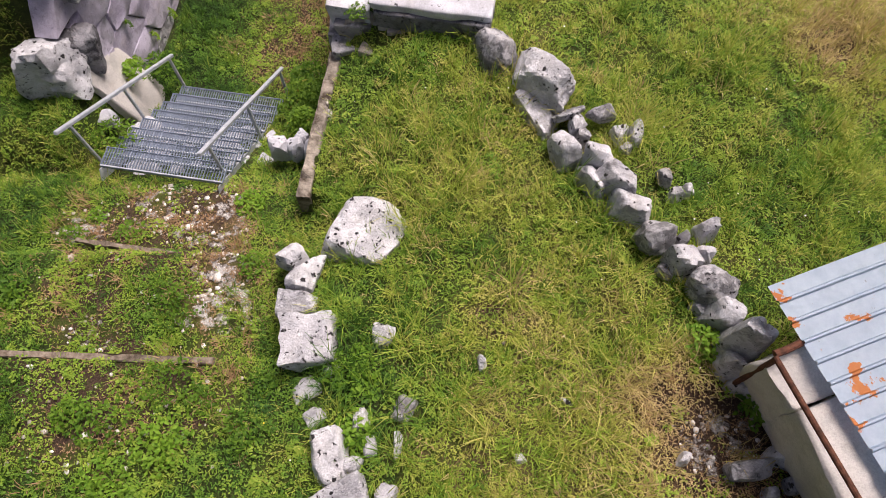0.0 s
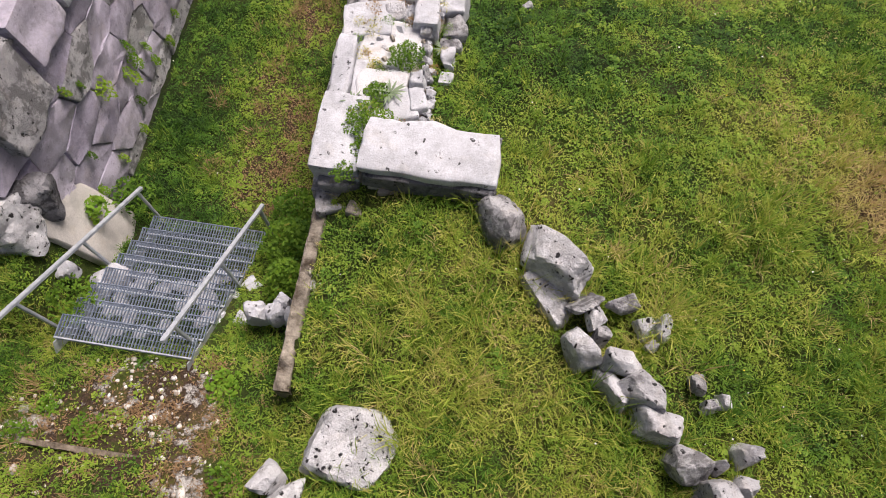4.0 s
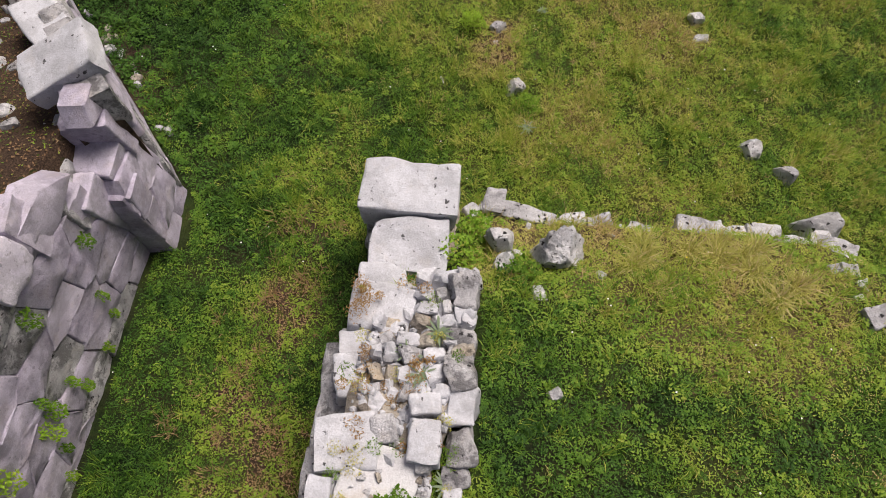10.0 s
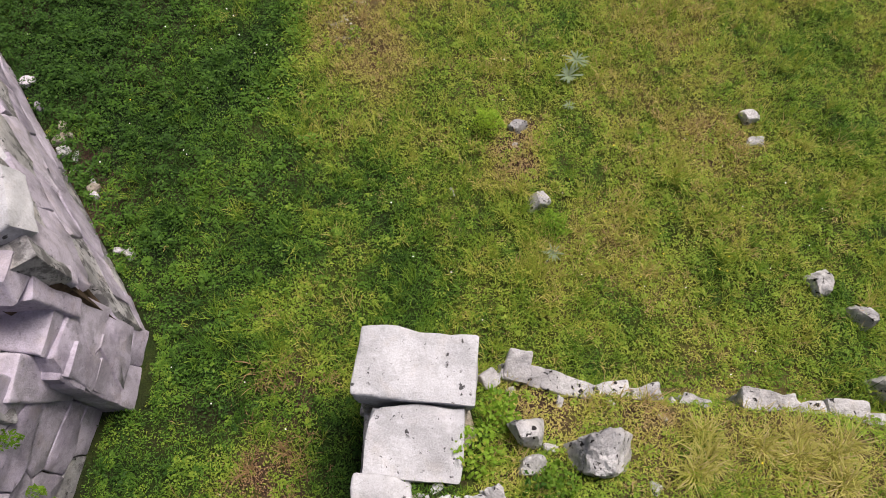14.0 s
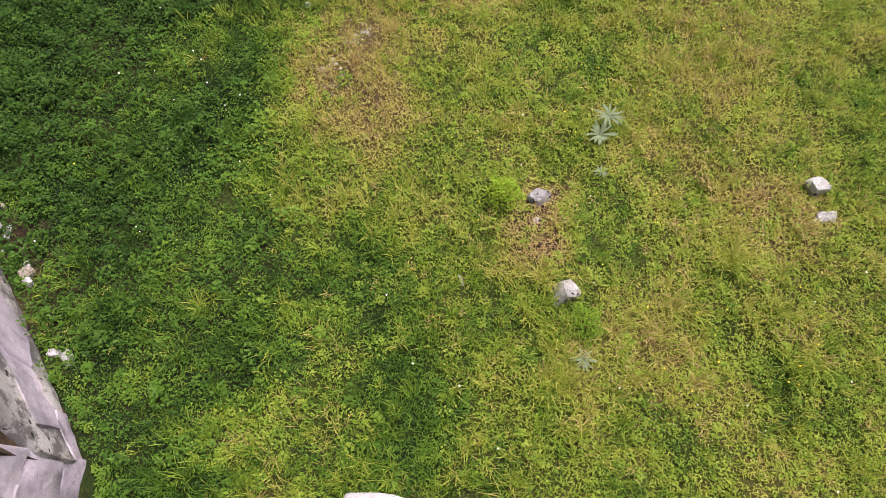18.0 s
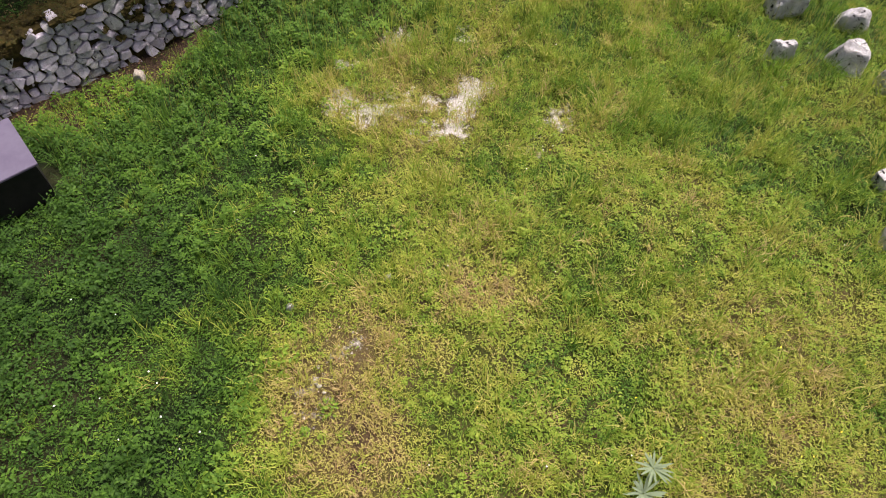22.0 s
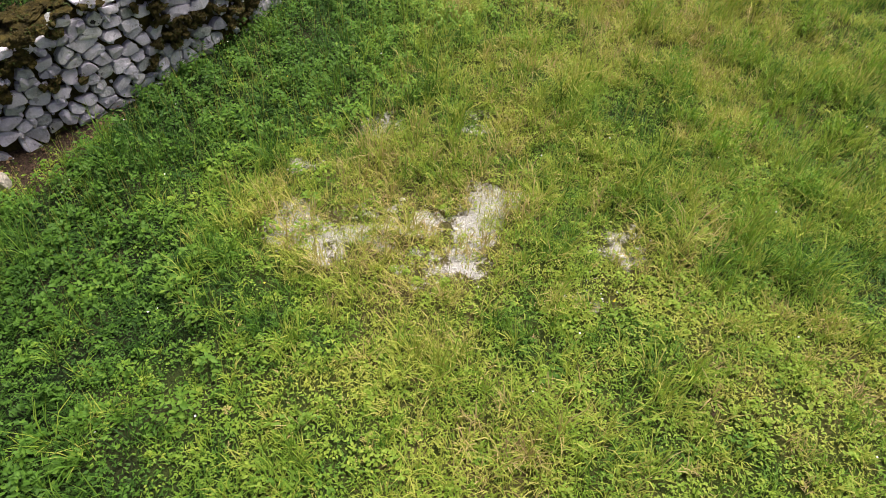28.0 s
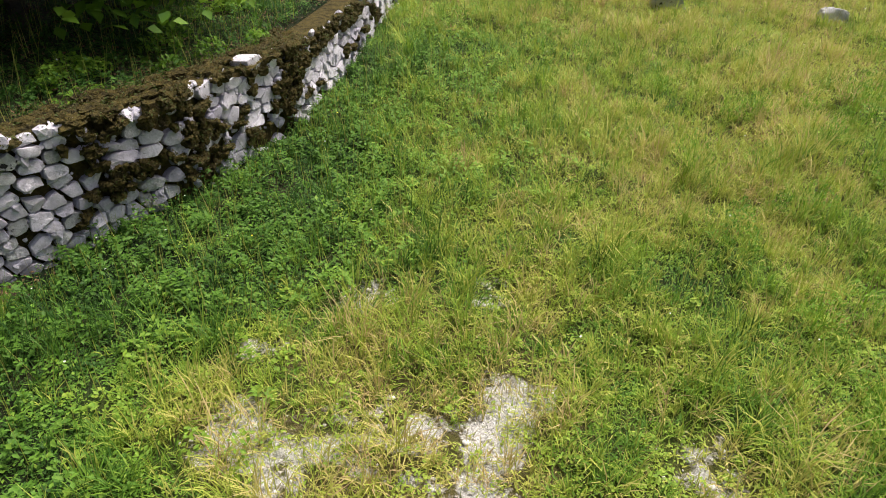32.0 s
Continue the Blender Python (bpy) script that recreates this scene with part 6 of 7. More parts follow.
def grow_grass():
    near = lambda a, b: 1 + 0.65 * ss(6.5, 5.0, b) * ss(-1.4, -0.9, a) + 0.5 * ss(14.5, 19, b)
    grass_tufts("meadow_grass", 84000, 41, lambda a, b: (1 - 0.62 * lushness(a, b)) * bare(a, b) * (1 - 0.6 * wallside(a, b)) * (0.35 + 0.9 * wavy(a, b, 31, 4)), 10, 24, (0.07, 0.19), (0.005, 0.009), lambda a, b: tall(a, b) * near(a, b), 0.0, "fine green and yellowing meadow grass in tufts")
    grass_tufts("straw_grass", 30000, 42, lambda a, b: (1 - 0.8 * shade_zone(a, b)) * (1 - wallside(a, b)) * np.clip(0.06 + 0.95 * spots(a, b, DRY) + 0.6 * (wavy(a, b, 9, 1.6) - 0.45), 0.02, 1) * np.clip(bare(a, b) + 0.3, 0, 1), 8, 16, (0.10, 0.24), (0.003, 0.006), lambda a, b: 1 + 0.4 * ss(17, 21, b), 0.26, "dry straw-coloured grass stalks growing in patches", 0.5, 0.07, 0.80)
    leafy_clumps("broad_leaved_herbs", 40000, 44, lambda a, b: np.clip(0.30 - 0.1 * ss(17, 20, b) - 0.15 * ss(6, 5, b) * ss(-1.3, -0.9, a) + 1.2 * lushness(a, b) + 0.8 * (wavy(a, b, 20, 3) - 0.5), 0, 1) * bare(a, b), 16, 34, (0.05, 0.13), (0.03, 0.13), (0.018, 0.038), 0.55, lambda t, a, b: np.minimum(t - 0.01, 0.42), "dense low broad-leaved green herbs and clover")
    x, y, rng = scatter(2100000, 45, -7.5, 12, -0.6, 31, lambda a, b: (0.35 + 0.65 * wavy(a, b, 23, 9)) * np.clip(bare(a, b) + 0.05, 0, 1) * block_out(a, b) * in_view(a, b) * np.interp(b, [20, 24, 31], [1.0, 0.55, 0.3]))
    size = rng.uniform(0.018, 0.036, len(x)) * (1 + 0.5 * ss(21, 25, y))
    leafy = np.clip(1.6 * lushness(x, y) + 0.7 * (wavy(x, y, 24, 5) - 0.5), 0, 1)
    size = size * (1.75 - 0.75 * leafy)
    v, s, i = spikes(x, y, land(x, y) + rng.uniform(0.004, 0.05, len(x)) * (0.4 + 0.6 * tall(x, y)), rng.uniform(0, 6.28, len(x)), size, size * rng.uniform(0.75, 1.25, len(x)) * (0.17 + 0.26 * leafy), rng.normal(1.05 + 0.25 * leafy, 0.24, len(x)))
    fine = 0.34 * (wavy(x, y, 71, 16) - 0.5) + 0.22 * (wavy(x, y, 72, 34) - 0.5)
    toned("low_turf", v, s, i, SWARD, np.clip(tone_at(x, y) + fine - 0.08, 0.0, 0.54 - 0.05 * ss(10.5, 9.5, y) + 0.5 * spots(x, y, BARE) + 0.25 * spots(x, y, DRY) * (y < 10.5)) + rng.normal(0, 0.03, len(x)), "low mat of clover, moss and small herbs under the grass", "herbs")
    leafy_clumps("russet_herbs", 26000, 43, lambda a, b: np.clip(0.10 + 1.2 * spots(a, b, BARE) + 0.3 * spots(a, b, DRY) + 0.7 * (wavy(a, b, 10, 1.9) - 0.5), 0.0, 1) * (1 - 0.5 * ss(12, 14, b)) * np.clip(1.15 - 1.2 * lushness(a, b), 0, 1), 12, 26, (0.05, 0.12), (0.02, 0.07), (0.013, 0.028), 0.32, lambda t, a, b: np.clip(0.80 + 0.35 * (t - 0.4), 0.74, 0.95), "low russet withered herbs among the grass")
    leafy_clumps("nettle_leaves", 60000, 50, lambda a, b: wallside(a, b) * (0.4 + 0.6 * wavy(a, b, 63, 5)), 20, 38, (0.07, 0.16), (0.12, 0.30), (0.028, 0.055), 0.5, lambda t, a, b: np.clip(0.01 + 0.3 * t + 0.16 * (1 - wallside(a, b)) + 0.06 * ss(16, 19, b), 0, 0.32), "deep green leafy weeds crowding along the walls")
    x, y, rng = scatter(40000, 48, -7.5, 12, 16.5, 31, lambda a, b: (0.15 + 0.85 * wavy(a, b, 61, 1.3)) * bare(a, b) * block_out(a, b) * in_view(a, b) * ss(16.5, 19, b))
    v, s, i = spikes(x, y, land(x, y), rng.normal(0.6, 1.2, len(x)), rng.uniform(0.22, 0.48, len(x)), rng.uniform(0.004, 0.007, len(x)), np.abs(rng.normal(0.25, 0.2, len(x))))
    toned("grass_stalks", v, s, i, SWARD, 0.60 + rng.normal(0, 0.08, len(x)), "tall thin flowering grass stalks over the far meadow", "grass")

    def litter(a, b):
        back = (a + 3.36) * 0.823 + (b - 10.72) * 0.567
        bank = (back < -0.3) & (a < gate_face(np.minimum(b, 10.6)) - 0.1) & (b > 8.5) & (b < 15)
        brush = (dry_face(b) - a > 0.3) & (b > 18.5) | (np.abs(dry_face(b) - a + 0.2) < 0.25) & (b > 18.0) & (b < 20.6)
        return np.clip(1.0 * bank + 1.0 * brush + 0.3 * spots(a, b, BARE) * (b < 5), 0, 1) * (0.3 + 0.7 * wavy(a, b, 71, 6))

    x, y, rng = scatter(160000, 49, -9, 1, -0.5, 29, litter)
    v, s, i = leaves(x, y, land(x, y) + rng.uniform(0.0, 0.03, len(x)), rng.uniform(0.02, 0.05, len(x)), rng, 0.45, 0.55)
    toned("leaf_litter", v, s, i, LITTER, np.zeros(len(x)), "brown fallen leaves and moss on the shaded earth", "leaf litter")
    for name, mat, count, seed, keep in (
        ("yellow_flowers", PETAL, 9000, 46, lambda a, b: 0.9 * np.clip(spots(a, b, ((1.6, 13.6, 1.2, 0.3), (3.5, 14.5, 1.4, 0.2), (2.5, 11.8, 1.0, 0.12), (4.5, 17.5, 1.1, 0.12))) + 0.01, 0, 1)),
        ("white_flowers", WHITE_PETAL, 9000, 47, lambda a, b: 0.03 + 0.5 * spots(a, b, ((3.2, 2.8, 0.7, 0.5), (2.6, 5.0, 0.6, 0.2), (2.4, 11.4, 0.5, 0.4), (-3.0, 14.0, 1.2, 0.2), (2.5, 7.5, 1.2, 0.15)))),
    ):
        x, y, rng = scatter(count, seed, -7, 9, -0.6, 30, lambda a, b: keep(a, b) * bare(a, b) * block_out(a, b) * in_view(a, b))
        v, s, i = leaves(x, y, land(x, y) + rng.uniform(0.08, 0.18, len(x)), rng.uniform(0.012, 0.024, len(x)), rng, 0.25, 0.95)
        tagged(new(name, soup(name, v, s, i, mat)), "tiny %s flower heads dotted over the grass" % name.split("_")[0], "flowers", kind="stuff")


grow_grass()
fuzz = np.random.default_rng(78)
fv, fs, fi = leaves(MOSS_FUZZ[:, 0], MOSS_FUZZ[:, 1], MOSS_FUZZ[:, 2], fuzz.uniform(0.014, 0.032, len(MOSS_FUZZ)), fuzz, 0.6, 0.4)
moss_me = soup("moss_sprigs", fv, fs, fi, SPRIG)
tagged(part("moss_sprigs", moss_me, dry), "brown-green moss sprigs", kind="stuff")


def pebbles():
    """Loose chips of limestone on the bare patches."""
    base, faces = BALLS[2]
    rng = np.random.default_rng(61)
    x, y, _ = scatter(170000, 62, -5, 3, 0.5, 21, lambda a, b: np.clip(spots(a, b, GRAVEL) - 0.1, 0, 1) * 0.5 + (0.004 + 0.05 * ss(4.5, 3.9, b) * ss(-1.5, -1.9, a)) * spots(a, b, BARE))
    bm_v, bm_f = ball(1)
    f = np.array(bm_f)
    n = len(x)
    size = rng.uniform(0.004, 0.013, n) * (1 + 1.2 * (rng.random(n) < 0.05)) * (1 + 1.1 * (y < 5))
    v = bm_v[None] * size[:, None, None] * rng.uniform(0.6, 1.3, (n, 1, 3)) * np.array([1, 1, 0.6])
    v = v * rng.uniform(0.8, 1.2, (n, len(bm_v), 1))
    v += np.stack([x, y, land(x, y) + size * 0.2], 1)[:, None]
    idx = (f[None] + np.arange(n)[:, None, None] * len(bm_v)).reshape(-1)
    me = soup("gravel_chips", v.reshape(-1, 3), np.full(n * len(f), 3), idx, CHIPS)
    tagged(new("gravel_chips", me), "loose pale limestone chips on bare ground", "gravel", kind="stuff")


def chip_material():
    m, nt, b = nodes_of("limestone_chips", 0.9)
    rnd = nt.nodes.new("ShaderNodeNewGeometry").outputs["Random Per Island"]
    nt.links.new(ramp(nt, rnd, [(0.0, (0.30, 0.25, 0.20)), (0.4, (0.55, 0.51, 0.47)), (1.0, (0.80, 0.78, 0.75))]), b.inputs["Base Color"])
    return m


CHIPS = chip_material()
pebbles()


# ---- single plants ----
def tuft(name, x, y, z, r, h, count, mat, size, seed, label, category="plant", slim=0.5, steep=0.5, stems=True, group=""):
    """A leafy clump: stems fanning from the base and leaves over a domed outline."""
    rng = np.random.default_rng(seed)
    thing = tagged(new(name), label, category, group)
    thing.location = (x, y, z)
    a, d = rng.uniform(0, 6.28, count), np.sqrt(rng.random(count)) * r
    d *= 0.75 + 0.35 * np.sin(3 * a + seed) ** 2
    hh = h * (1 - (d / r * 0.8) ** 2).clip(0.1, 1) * rng.uniform(0.35, 1.0, count)
    v, s, i = leaves(d * np.cos(a), d * np.sin(a), hh, rng.uniform(0.7, 1.3, count) * size, rng, steep, slim)
    tagged(part("leaves", soup("leaves", v, s, i, mat), thing), kind="stuff")
    if stems:
        m = max(8, count // 14)
        a, l = rng.uniform(0, 6.28, m), rng.uniform(0.5, 1.0, m) * h
        v, s, i = blades(rng.normal(0, r * 0.25, m), rng.normal(0, r * 0.25, m), np.full(m, -0.02), l * 1.2, np.full(m, 0.008), 0.6, rng)
        tagged(part("stem", soup("stem", v, s, i, mat), thing), kind="stuff")
    return thing


def rosette(x, y, z, r, seed, label="silvery felted rosette of long leaves", count=22, mat=None):
    """Long felted leaves in a spiral, each a bent strip."""
    rng = np.random.default_rng(seed)
    thing = tagged(new("rosette_plant"), label, "plant", "felted rosettes")
    thing.location = (x, y, z)
    for k in range(count):
        a = k * 2.4 + rng.normal(0, 0.15)
        l, w, up = r * rng.uniform(0.5, 1.1), r * 0.065, rng.uniform(0.15, 0.9) * (1 - 0.4 * k / count)
        v, f = [], []
        for j, (t, ww) in enumerate(((0.05, 0.3), (0.3, 0.8), (0.55, 1.0), (0.8, 0.75), (1.0, 0.05))):
            c = Vector((math.cos(a) * l * t, math.sin(a) * l * t, l * up * t * (1.15 - 0.7 * t)))
            n = Vector((-math.sin(a), math.cos(a), 0)) * w * ww
            v += [c - n + Vector((0, 0, 0.15 * w)), c, c + n + Vector((0, 0, 0.15 * w))]
            if j:
                b = j * 3
                f += [(b - 3, b - 2, b + 1, b), (b - 2, b - 1, b + 2, b + 1)]
        part("leaf", mesh_of("leaf", v, f, mat or SILVER), thing)
    return thing


rosette(1.42, 14.12, 0.02, 0.19, 1, "silver-green felted rosette in the meadow")
rosette(1.52, 14.32, 0.08, 0.17, 2, "silver-green felted rosette with a tall leaning spike")
rosette(1.41, 13.70, -0.02, 0.10, 3, "small silver-green felted rosette in the meadow")
rosette(-0.90, 6.18, 2.2, 0.14, 4, "pale felted rosette growing from the wall top")
rosette(-0.52, 6.30, 2.18, 0.17, 5, "pale felted rosette growing from the wall top")
rosette(0.02, 6.98, 2.02, 0.14, 6, "pale felted rosette growing from the wall top")
rosette(-0.05, 8.28, 1.98, 0.15, 7, "pale felted rosette growing from the wall top")
rosette(-0.32, 8.1, 1.97, 0.14, 8, "pale felted rosette growing from the wall top")
rosette(-0.2, 7.9, 2.0, 0.14, 9, "pale felted rosette growing from the wall top")
rosette(1.1, 11.7, -0.02, 0.13, 10, "small silver-green felted rosette in the meadow")

tuft("feathery_plant", 0.38, 13.38, 0.02, 0.19, 0.26, 420, BRIGHT, 0.05, 11, "bright green feathery plant beside a whitish stone", slim=0.25, steep=0.7)
tuft("feathery_plant", 1.12, 12.05, -0.05, 0.2, 0.18, 260, BUSH, 0.05, 12, "bright green feathery plant beside a whitish stone", slim=0.25)
tuft("leafy_shrub", -0.74, 5.92, 2.18, 0.26, 0.18, 924, LUSH, 0.032, 13, "leafy green shrub rooted in the wall end")
tuft("leafy_shrub", -0.72, 5.62, 2.12, 0.22, 0.16, 660, LUSH, 0.032, 14, "leafy green shrub rooted in the wall end")
tuft("leafy_shrub", -0.66, 6.3, 2.14, 0.15, 0.11, 352, LUSH, 0.032, 15, "leafy green shrub rooted in the wall top")
tuft("leafy_shrub", -0.36, 6.76, 2.12, 0.21, 0.16, 704, LUSH, 0.032, 16, "dense dark shrub on the wall top")
tuft("leafy_shrub", -0.95, 5.4, 2.15, 0.14, 0.10, 264, LUSH, 0.032, 17, "leafy green shrub over the block edge")
rng = random.Random(79)
for k in range(26):
    x, y = rng.uniform(-4.6, -1.6), rng.uniform(0.2, 3.6)
    if abs(y - 1.55) > 0.2 and abs(y - 2.8) > 0.2:
        r = rng.uniform(0.12, 0.3)
        tuft("leafy_weed", x, y, float(land(x, y)), r, r * 0.8, int(900 * r), rng.choice([LUSH, LUSH, BUSH]), rng.uniform(0.035, 0.055), 800 + k, "dark leafy weed on the earth steps", group="weeds on the earth steps")
for k in range(30):
    x, y, r = rng.uniform(1.6, 4.6), rng.uniform(18.6, 24.0), rng.uniform(0.10, 0.24)
    tuft("tall_herb", x, y, float(land(x, y)), r, r * 2.3, int(900 * r), BUSH, 0.04, 860 + k, "tall grey-green herb standing in the meadow", slim=0.3, steep=0.8, group="tall herbs")
for k in range(16):
    yy = rng.uniform(19.5, 27.0)
    x = float(dry_face(yy)) - rng.uniform(0.5, 1.6)
    tuft("leafy_weed", x, yy, float(land(x, yy)), rng.uniform(0.15, 0.3), rng.uniform(0.15, 0.3), 170, rng.choice([LUSH, BUSH]), 0.055, 900 + k, "leafy weed in the shade behind the dry-stone wall", group="weeds behind the wall")
rng = random.Random(77)
for k, (yy, z, r) in enumerate(((8.46, 1.75, 0.13), (9.43, 1.37, 0.11), (7.57, 0.75, 0.13), (7.77, 0.79, 0.11), (7.79, 1.05, 0.08), (7.04, 1.23, 0.14), (9.05, 0.68, 0.09), (8.97, 0.32, 0.07), (6.63, 0.26, 0.09), (8.13, 0.34, 0.08), (8.09, 0.66, 0.07), (7.46, 0.36, 0.06), (6.79, 1.62, 0.06), (6.59, 1.78, 0.07), (8.25, 2.30, 0.07), (6.3, 0.9, 0.06), (8.6, 0.2, 0.07), (7.2, 0.1, 0.08), (6.1, 0.4, 0.07))):
    fern = tuft("wall_fern", float(gate_face(yy)) + 0.03, yy, z, r, 0.07, int(1300 * r), LUSH if r < 0.07 else (BUSH, BRIGHT)[k % 3 == 2], 0.026 + 0.06 * r, 100 + k, "bright green tuft trailing from a wall joint", stems=False, group="wall tufts")
    fern.rotation_euler = (rng.uniform(-0.4, 0.4), radians(62), 0)
    fern.scale = (rng.uniform(1.1, 1.7), rng.uniform(0.7, 1.0), 1)
tuft("leafy_weed", -4.0, 8.47, 2.66, 0.22, 0.18, 340, LUSH, 0.045, 131, "dark green leafy weed on top of the polygonal wall")
for k, (x, yy, z, r) in enumerate(((-0.68, 8.07, 1.98, 0.07), (-0.88, 7.27, 2.13, 0.09), (-0.89, 7.08, 2.10, 0.09), (-0.80, 6.84, 2.13, 0.06), (-0.74, 6.65, 2.14, 0.07), (-0.58, 7.27, 2.14, 0.08), (-0.44, 7.67, 1.99, 0.09), (-0.42, 7.91, 2.0, 0.08), (-0.37, 7.25, 2.10, 0.10), (-0.26, 8.01, 2.03, 0.08), (-0.14, 7.68, 2.10, 0.06), (0.08, 7.20, 2.06, 0.11), (-0.51, 7.80, 1.98, 0.06), (0.06, 6.92, 2.05, 0.10), (0.13, 8.05, 2.06, 0.07), (-0.08, 6.68, 2.07, 0.07))):
    tuft("dry_cushion_plant", x, yy, z - 0.02, r, 0.05, int(1500 * r), (RUSSET, STRAW, BUSH)[k % 3], 0.02, 960 + k, "withered ochre cushion plant in a joint of the block wall", slim=0.3, stems=False, group="cushion plants")
tuft("leafy_weed", -4.12, 5.72, 0.55, 0.17, 0.3, 160, BUSH, 0.07, 132, "broad-leaved weed at the wall foot by the steps")
tuft("leafy_weed", -4.0, 6.15, 0.05, 0.3, 0.35, 300, LUSH, 0.06, 133, "broad-leaved weed at the wall foot by the steps")
tuft("leafy_weed", -1.55, 5.45, 0.1, 0.32, 0.6, 420, LUSH, 0.06, 134, "tall leafy weed between the kerb and the steps")
tuft("leafy_weed", -1.5, 4.9, 0.3, 0.22, 0.6, 300, LUSH, 0.06, 135, "tall leafy weed between the kerb and the steps")
tuft("leafy_weed", -1.8, 5.3, 0.2, 0.38, 0.8, 900, LUSH, 0.055, 146, "tall leafy weed between the kerb and the steps")
tuft("leafy_weed", -1.72, 4.75, 0.5, 0.3, 0.7, 700, LUSH, 0.055, 147, "tall leafy weed between the kerb and the steps")
tuft("leafy_weed", -1.85, 5.9, 0.0, 0.35, 0.5, 700, LUSH, 0.055, 148, "tall leafy weed below the block wall")
tuft("leafy_weed", -1.35, 6.0, 0.0, 0.25, 0.5, 300, BUSH, 0.06, 136, "tall leafy weed below the block wall")
tuft("leafy_weed", -3.95, 4.45, 1.0, 0.3, 0.25, 300, LUSH, 0.05, 137, "low leafy weed beside the handrail")
tuft("leafy_weed", 4.75, 9.15, 0.5, 0.34, 0.5, 360, BUSH, 0.09, 138, "bright leafy weed among the terrace edge stones")
tuft("leafy_weed", 2.75, 1.05, 2.1, 0.2, 0.25, 260, LUSH, 0.06, 139, "leafy weed at the foot of the shed stones")
tuft("leafy_weed", 2.35, 1.62, 2.05, 0.2, 0.3, 220, BUSH, 0.06, 140, "leafy weed beside the stone row")
tuft("leafy_weed", -0.75, 0.85, 2.05, 0.2, 0.2, 240, BUSH, 0.06, 141, "leafy weed among the terrace stones")
tuft("leafy_weed", -0.8, 1.35, 2.05, 0.28, 0.2, 320, BUSH, 0.05, 142, "leafy weed among the terrace stones")
tuft("leafy_weed", 0.12, 9.35, 1.1, 0.26, 0.35, 300, BUSH, 0.05, 143, "bright leafy weed beside the pale block")
tuft("leafy_weed", 0.35, 9.75, 0.9, 0.22, 0.3, 240, BUSH, 0.05, 144, "bright leafy weed beside the pale block")
tuft("leafy_weed", 0.75, 9.05, 1.3, 0.26, 0.2, 280, LUSH, 0.05, 145, "dark leafy weed on the far terrace")
for k in range(52):
    x, y, s = rng.choice([rng.uniform(-0.85, 0.2), rng.gauss(-0.72, 0.06), rng.gauss(-0.12, 0.08)]), rng.uniform(5.8, 8.9), rng.uniform(0.035, 0.11)
    tuft("wall_top_tuft", x, y, 2.1 - 0.25 * max(0, y - 7.8), s, s * 1.1, 70, rng.choice([STRAW, LUSH, RUSSET, RUSSET]), 0.03, 1700 + k, "small dry tuft in a crack of the wall top", slim=0.25, steep=0.8, stems=False, group="wall top tufts")
for k in range(11):
    x, y = rng.uniform(1.9, 3.7), rng.uniform(8.75, 9.6)
    rngk = np.random.default_rng(500 + k)
    thing = tagged(new("grass_tussock"), "pale straw grass tussock spreading on the far terrace", "grass tussock", "straw tussocks")
    thing.location = (x, y, float(land(x, y)))
    n = 150
    v, s, i = blades(rngk.normal(0, 0.04, n), rngk.normal(0, 0.04, n), np.zeros(n), rngk.uniform(0.2, 0.36, n), rngk.uniform(0.006, 0.011, n), 0.95, rngk)
    tagged(part("tuft", soup("tuft", v, s, i, STRAW), thing), kind="stuff")


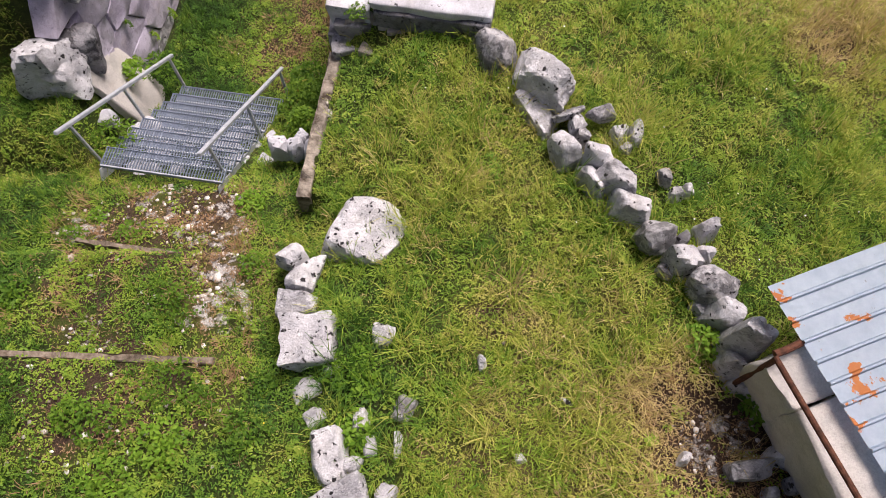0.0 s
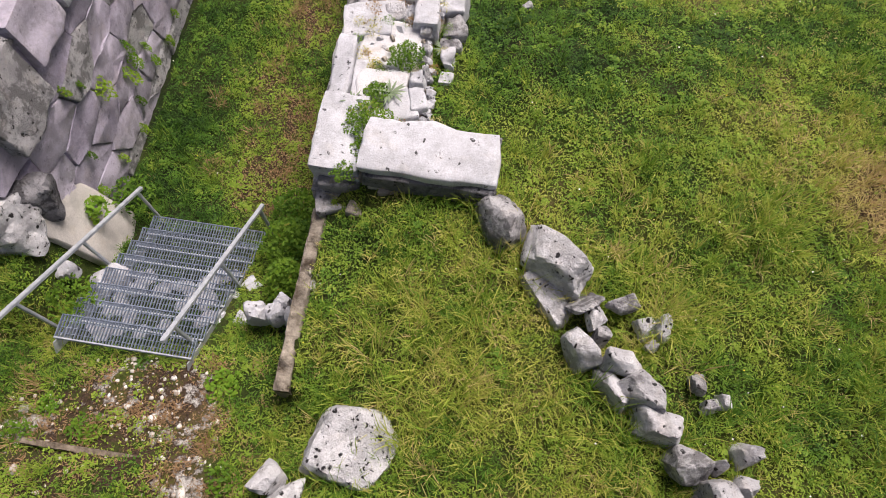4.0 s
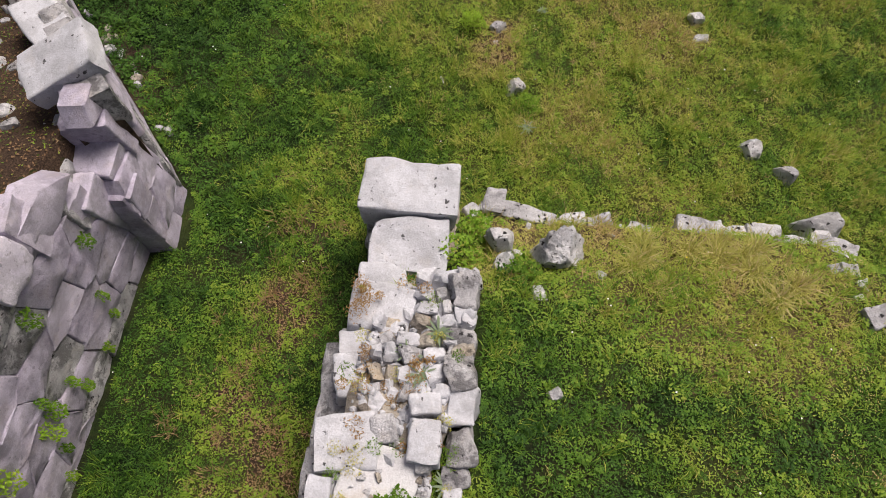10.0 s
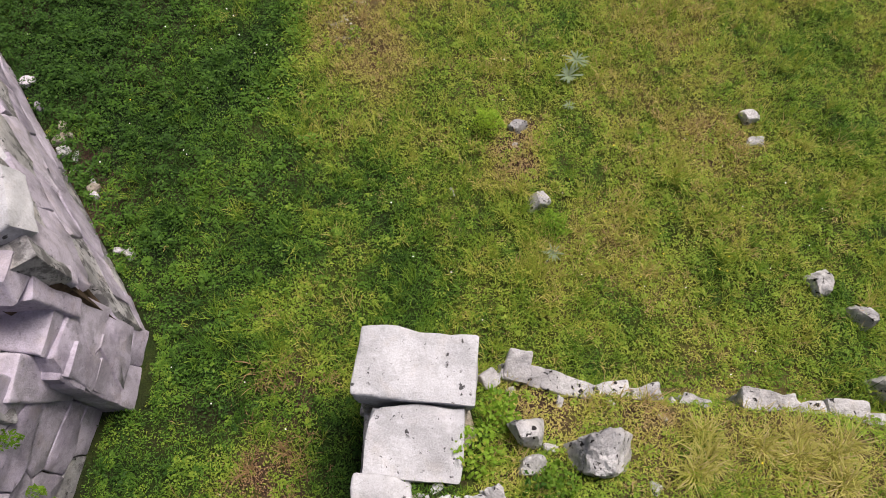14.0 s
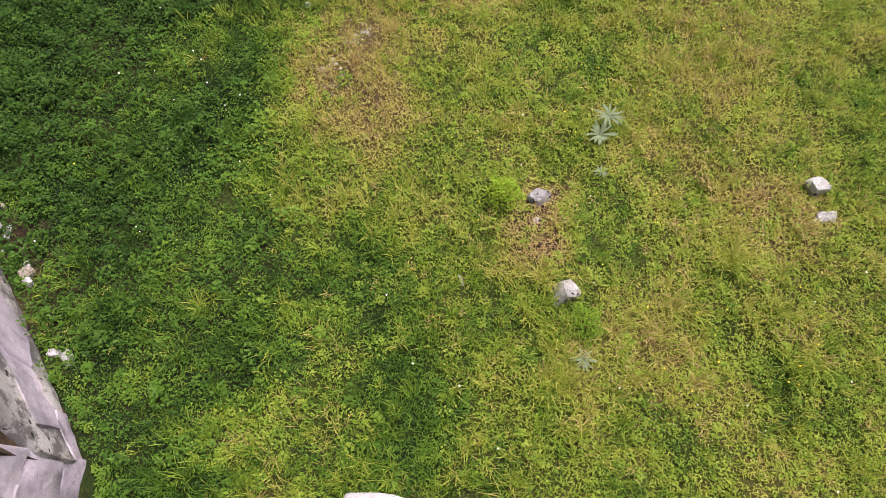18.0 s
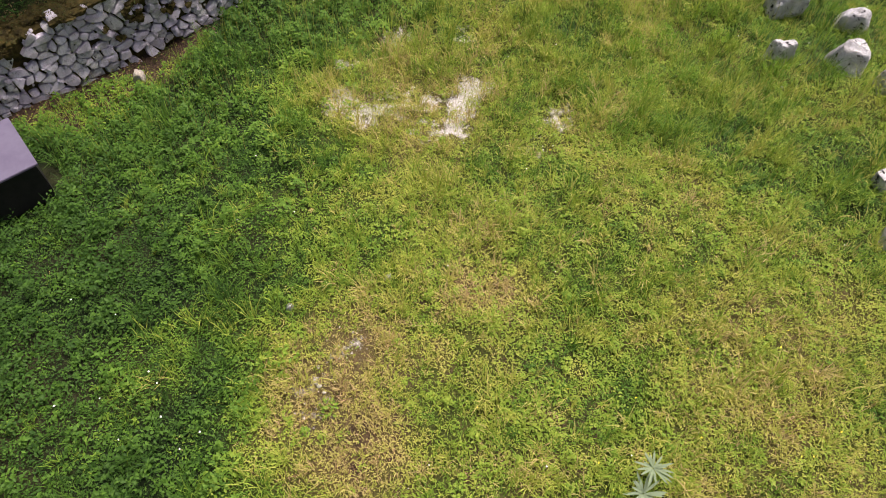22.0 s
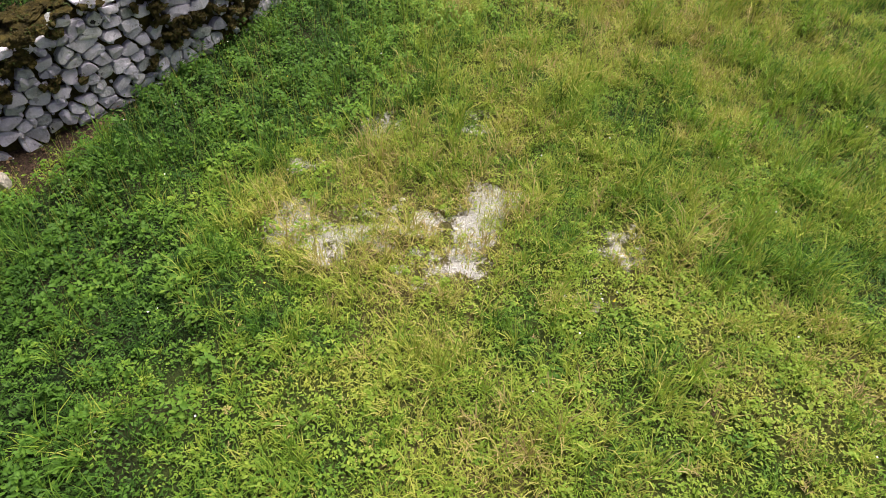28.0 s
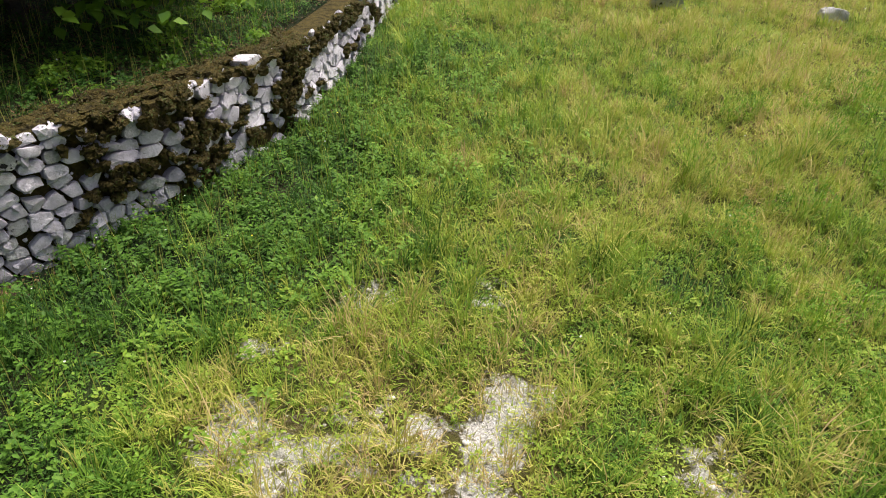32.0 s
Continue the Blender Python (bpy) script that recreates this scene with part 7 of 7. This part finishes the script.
def low_tree(x, y, z, h, seed, label):
    """A small tree: tapered leaning trunk, limbs, and a crown of leaves along the twigs."""
    rng = np.random.default_rng(seed)
    thing = tagged(new("tree"), label, "tree")
    thing.location = (x, y, z)
    bm = bmesh.new()
    pts, ends = [], []

    def limb(p, d, l, r, depth):
        q, steps = Vector(p), 5
        rings = []
        for k in range(steps + 1):
            t = k / steps
            rr = r * (1 - 0.55 * t)
            turn = d.to_track_quat("Z", "Y")
            rings.append([bm.verts.new(q + turn @ Vector((rr * math.cos(j * 1.0472), rr * math.sin(j * 1.0472), 0))) for j in range(6)])
            if depth < 3 and k in (2, 3, 4, 5):
                for _ in range(1 if depth else 3):
                    nd = (d + Vector(rng.normal(0, 0.75, 3))).normalized()
                    todo.append((q.copy(), nd, l * rng.uniform(0.4, 0.62), rr * 0.55, depth + 1))
            if depth >= 2:
                ends.append(q.copy())
            d = (d + Vector(rng.normal(0, 0.16, 3)) + Vector((0, 0, 0.03))).normalized()
            q = q + d * (l / steps)
        for a, b in zip(rings, rings[1:]):
            for j in range(6):
                bm.faces.new((a[j], a[(j + 1) % 6], b[(j + 1) % 6], b[j]))

    todo = [(Vector((0, 0, -0.2)), Vector((0.1, 0.0, 1)).normalized(), h * 0.62, 0.11, 0)]
    while todo:
        limb(*todo.pop())
    part("trunk", bm_mesh("trunk", bm, BARK, True), thing)
    e = np.array([p[:] for p in ends])
    pick = rng.integers(0, len(e), 9000)
    c = e[pick] + rng.normal(0, 0.3, (9000, 3))
    v, s, i = leaves(c[:, 0], c[:, 1], c[:, 2], rng.uniform(0.12, 0.22, 9000), rng, 0.5, 0.6)
    tagged(part("crown", soup("crown", v, s, i, LUSH), thing), kind="stuff")
    return thing


# unseen but for a few boughs; added so that the crowns shade the bank
low_tree(-4.6, 26.4, 0.5, 5.2, 5, "leafy tree with low boughs behind the dry-stone wall, mostly unseen, shading the bank")
low_tree(-7.0, 24.2, 0.6, 5.0, 7, "leafy tree with low boughs behind the dry-stone wall, mostly unseen, shading the bank")
low_tree(-3.5, 25.4, 0.4, 5.2, 8, "leafy tree with low boughs behind the dry-stone wall, mostly unseen, shading the bank")
low_tree(-5.0, 23.6, 0.5, 4.6, 9, "leafy tree with low boughs behind the dry-stone wall, mostly unseen, shading the bank")
low_tree(-6.4, 21.0, 0.6, 4.4, 6, "leafy tree with low boughs behind the dry-stone wall, mostly unseen, shading the bank")
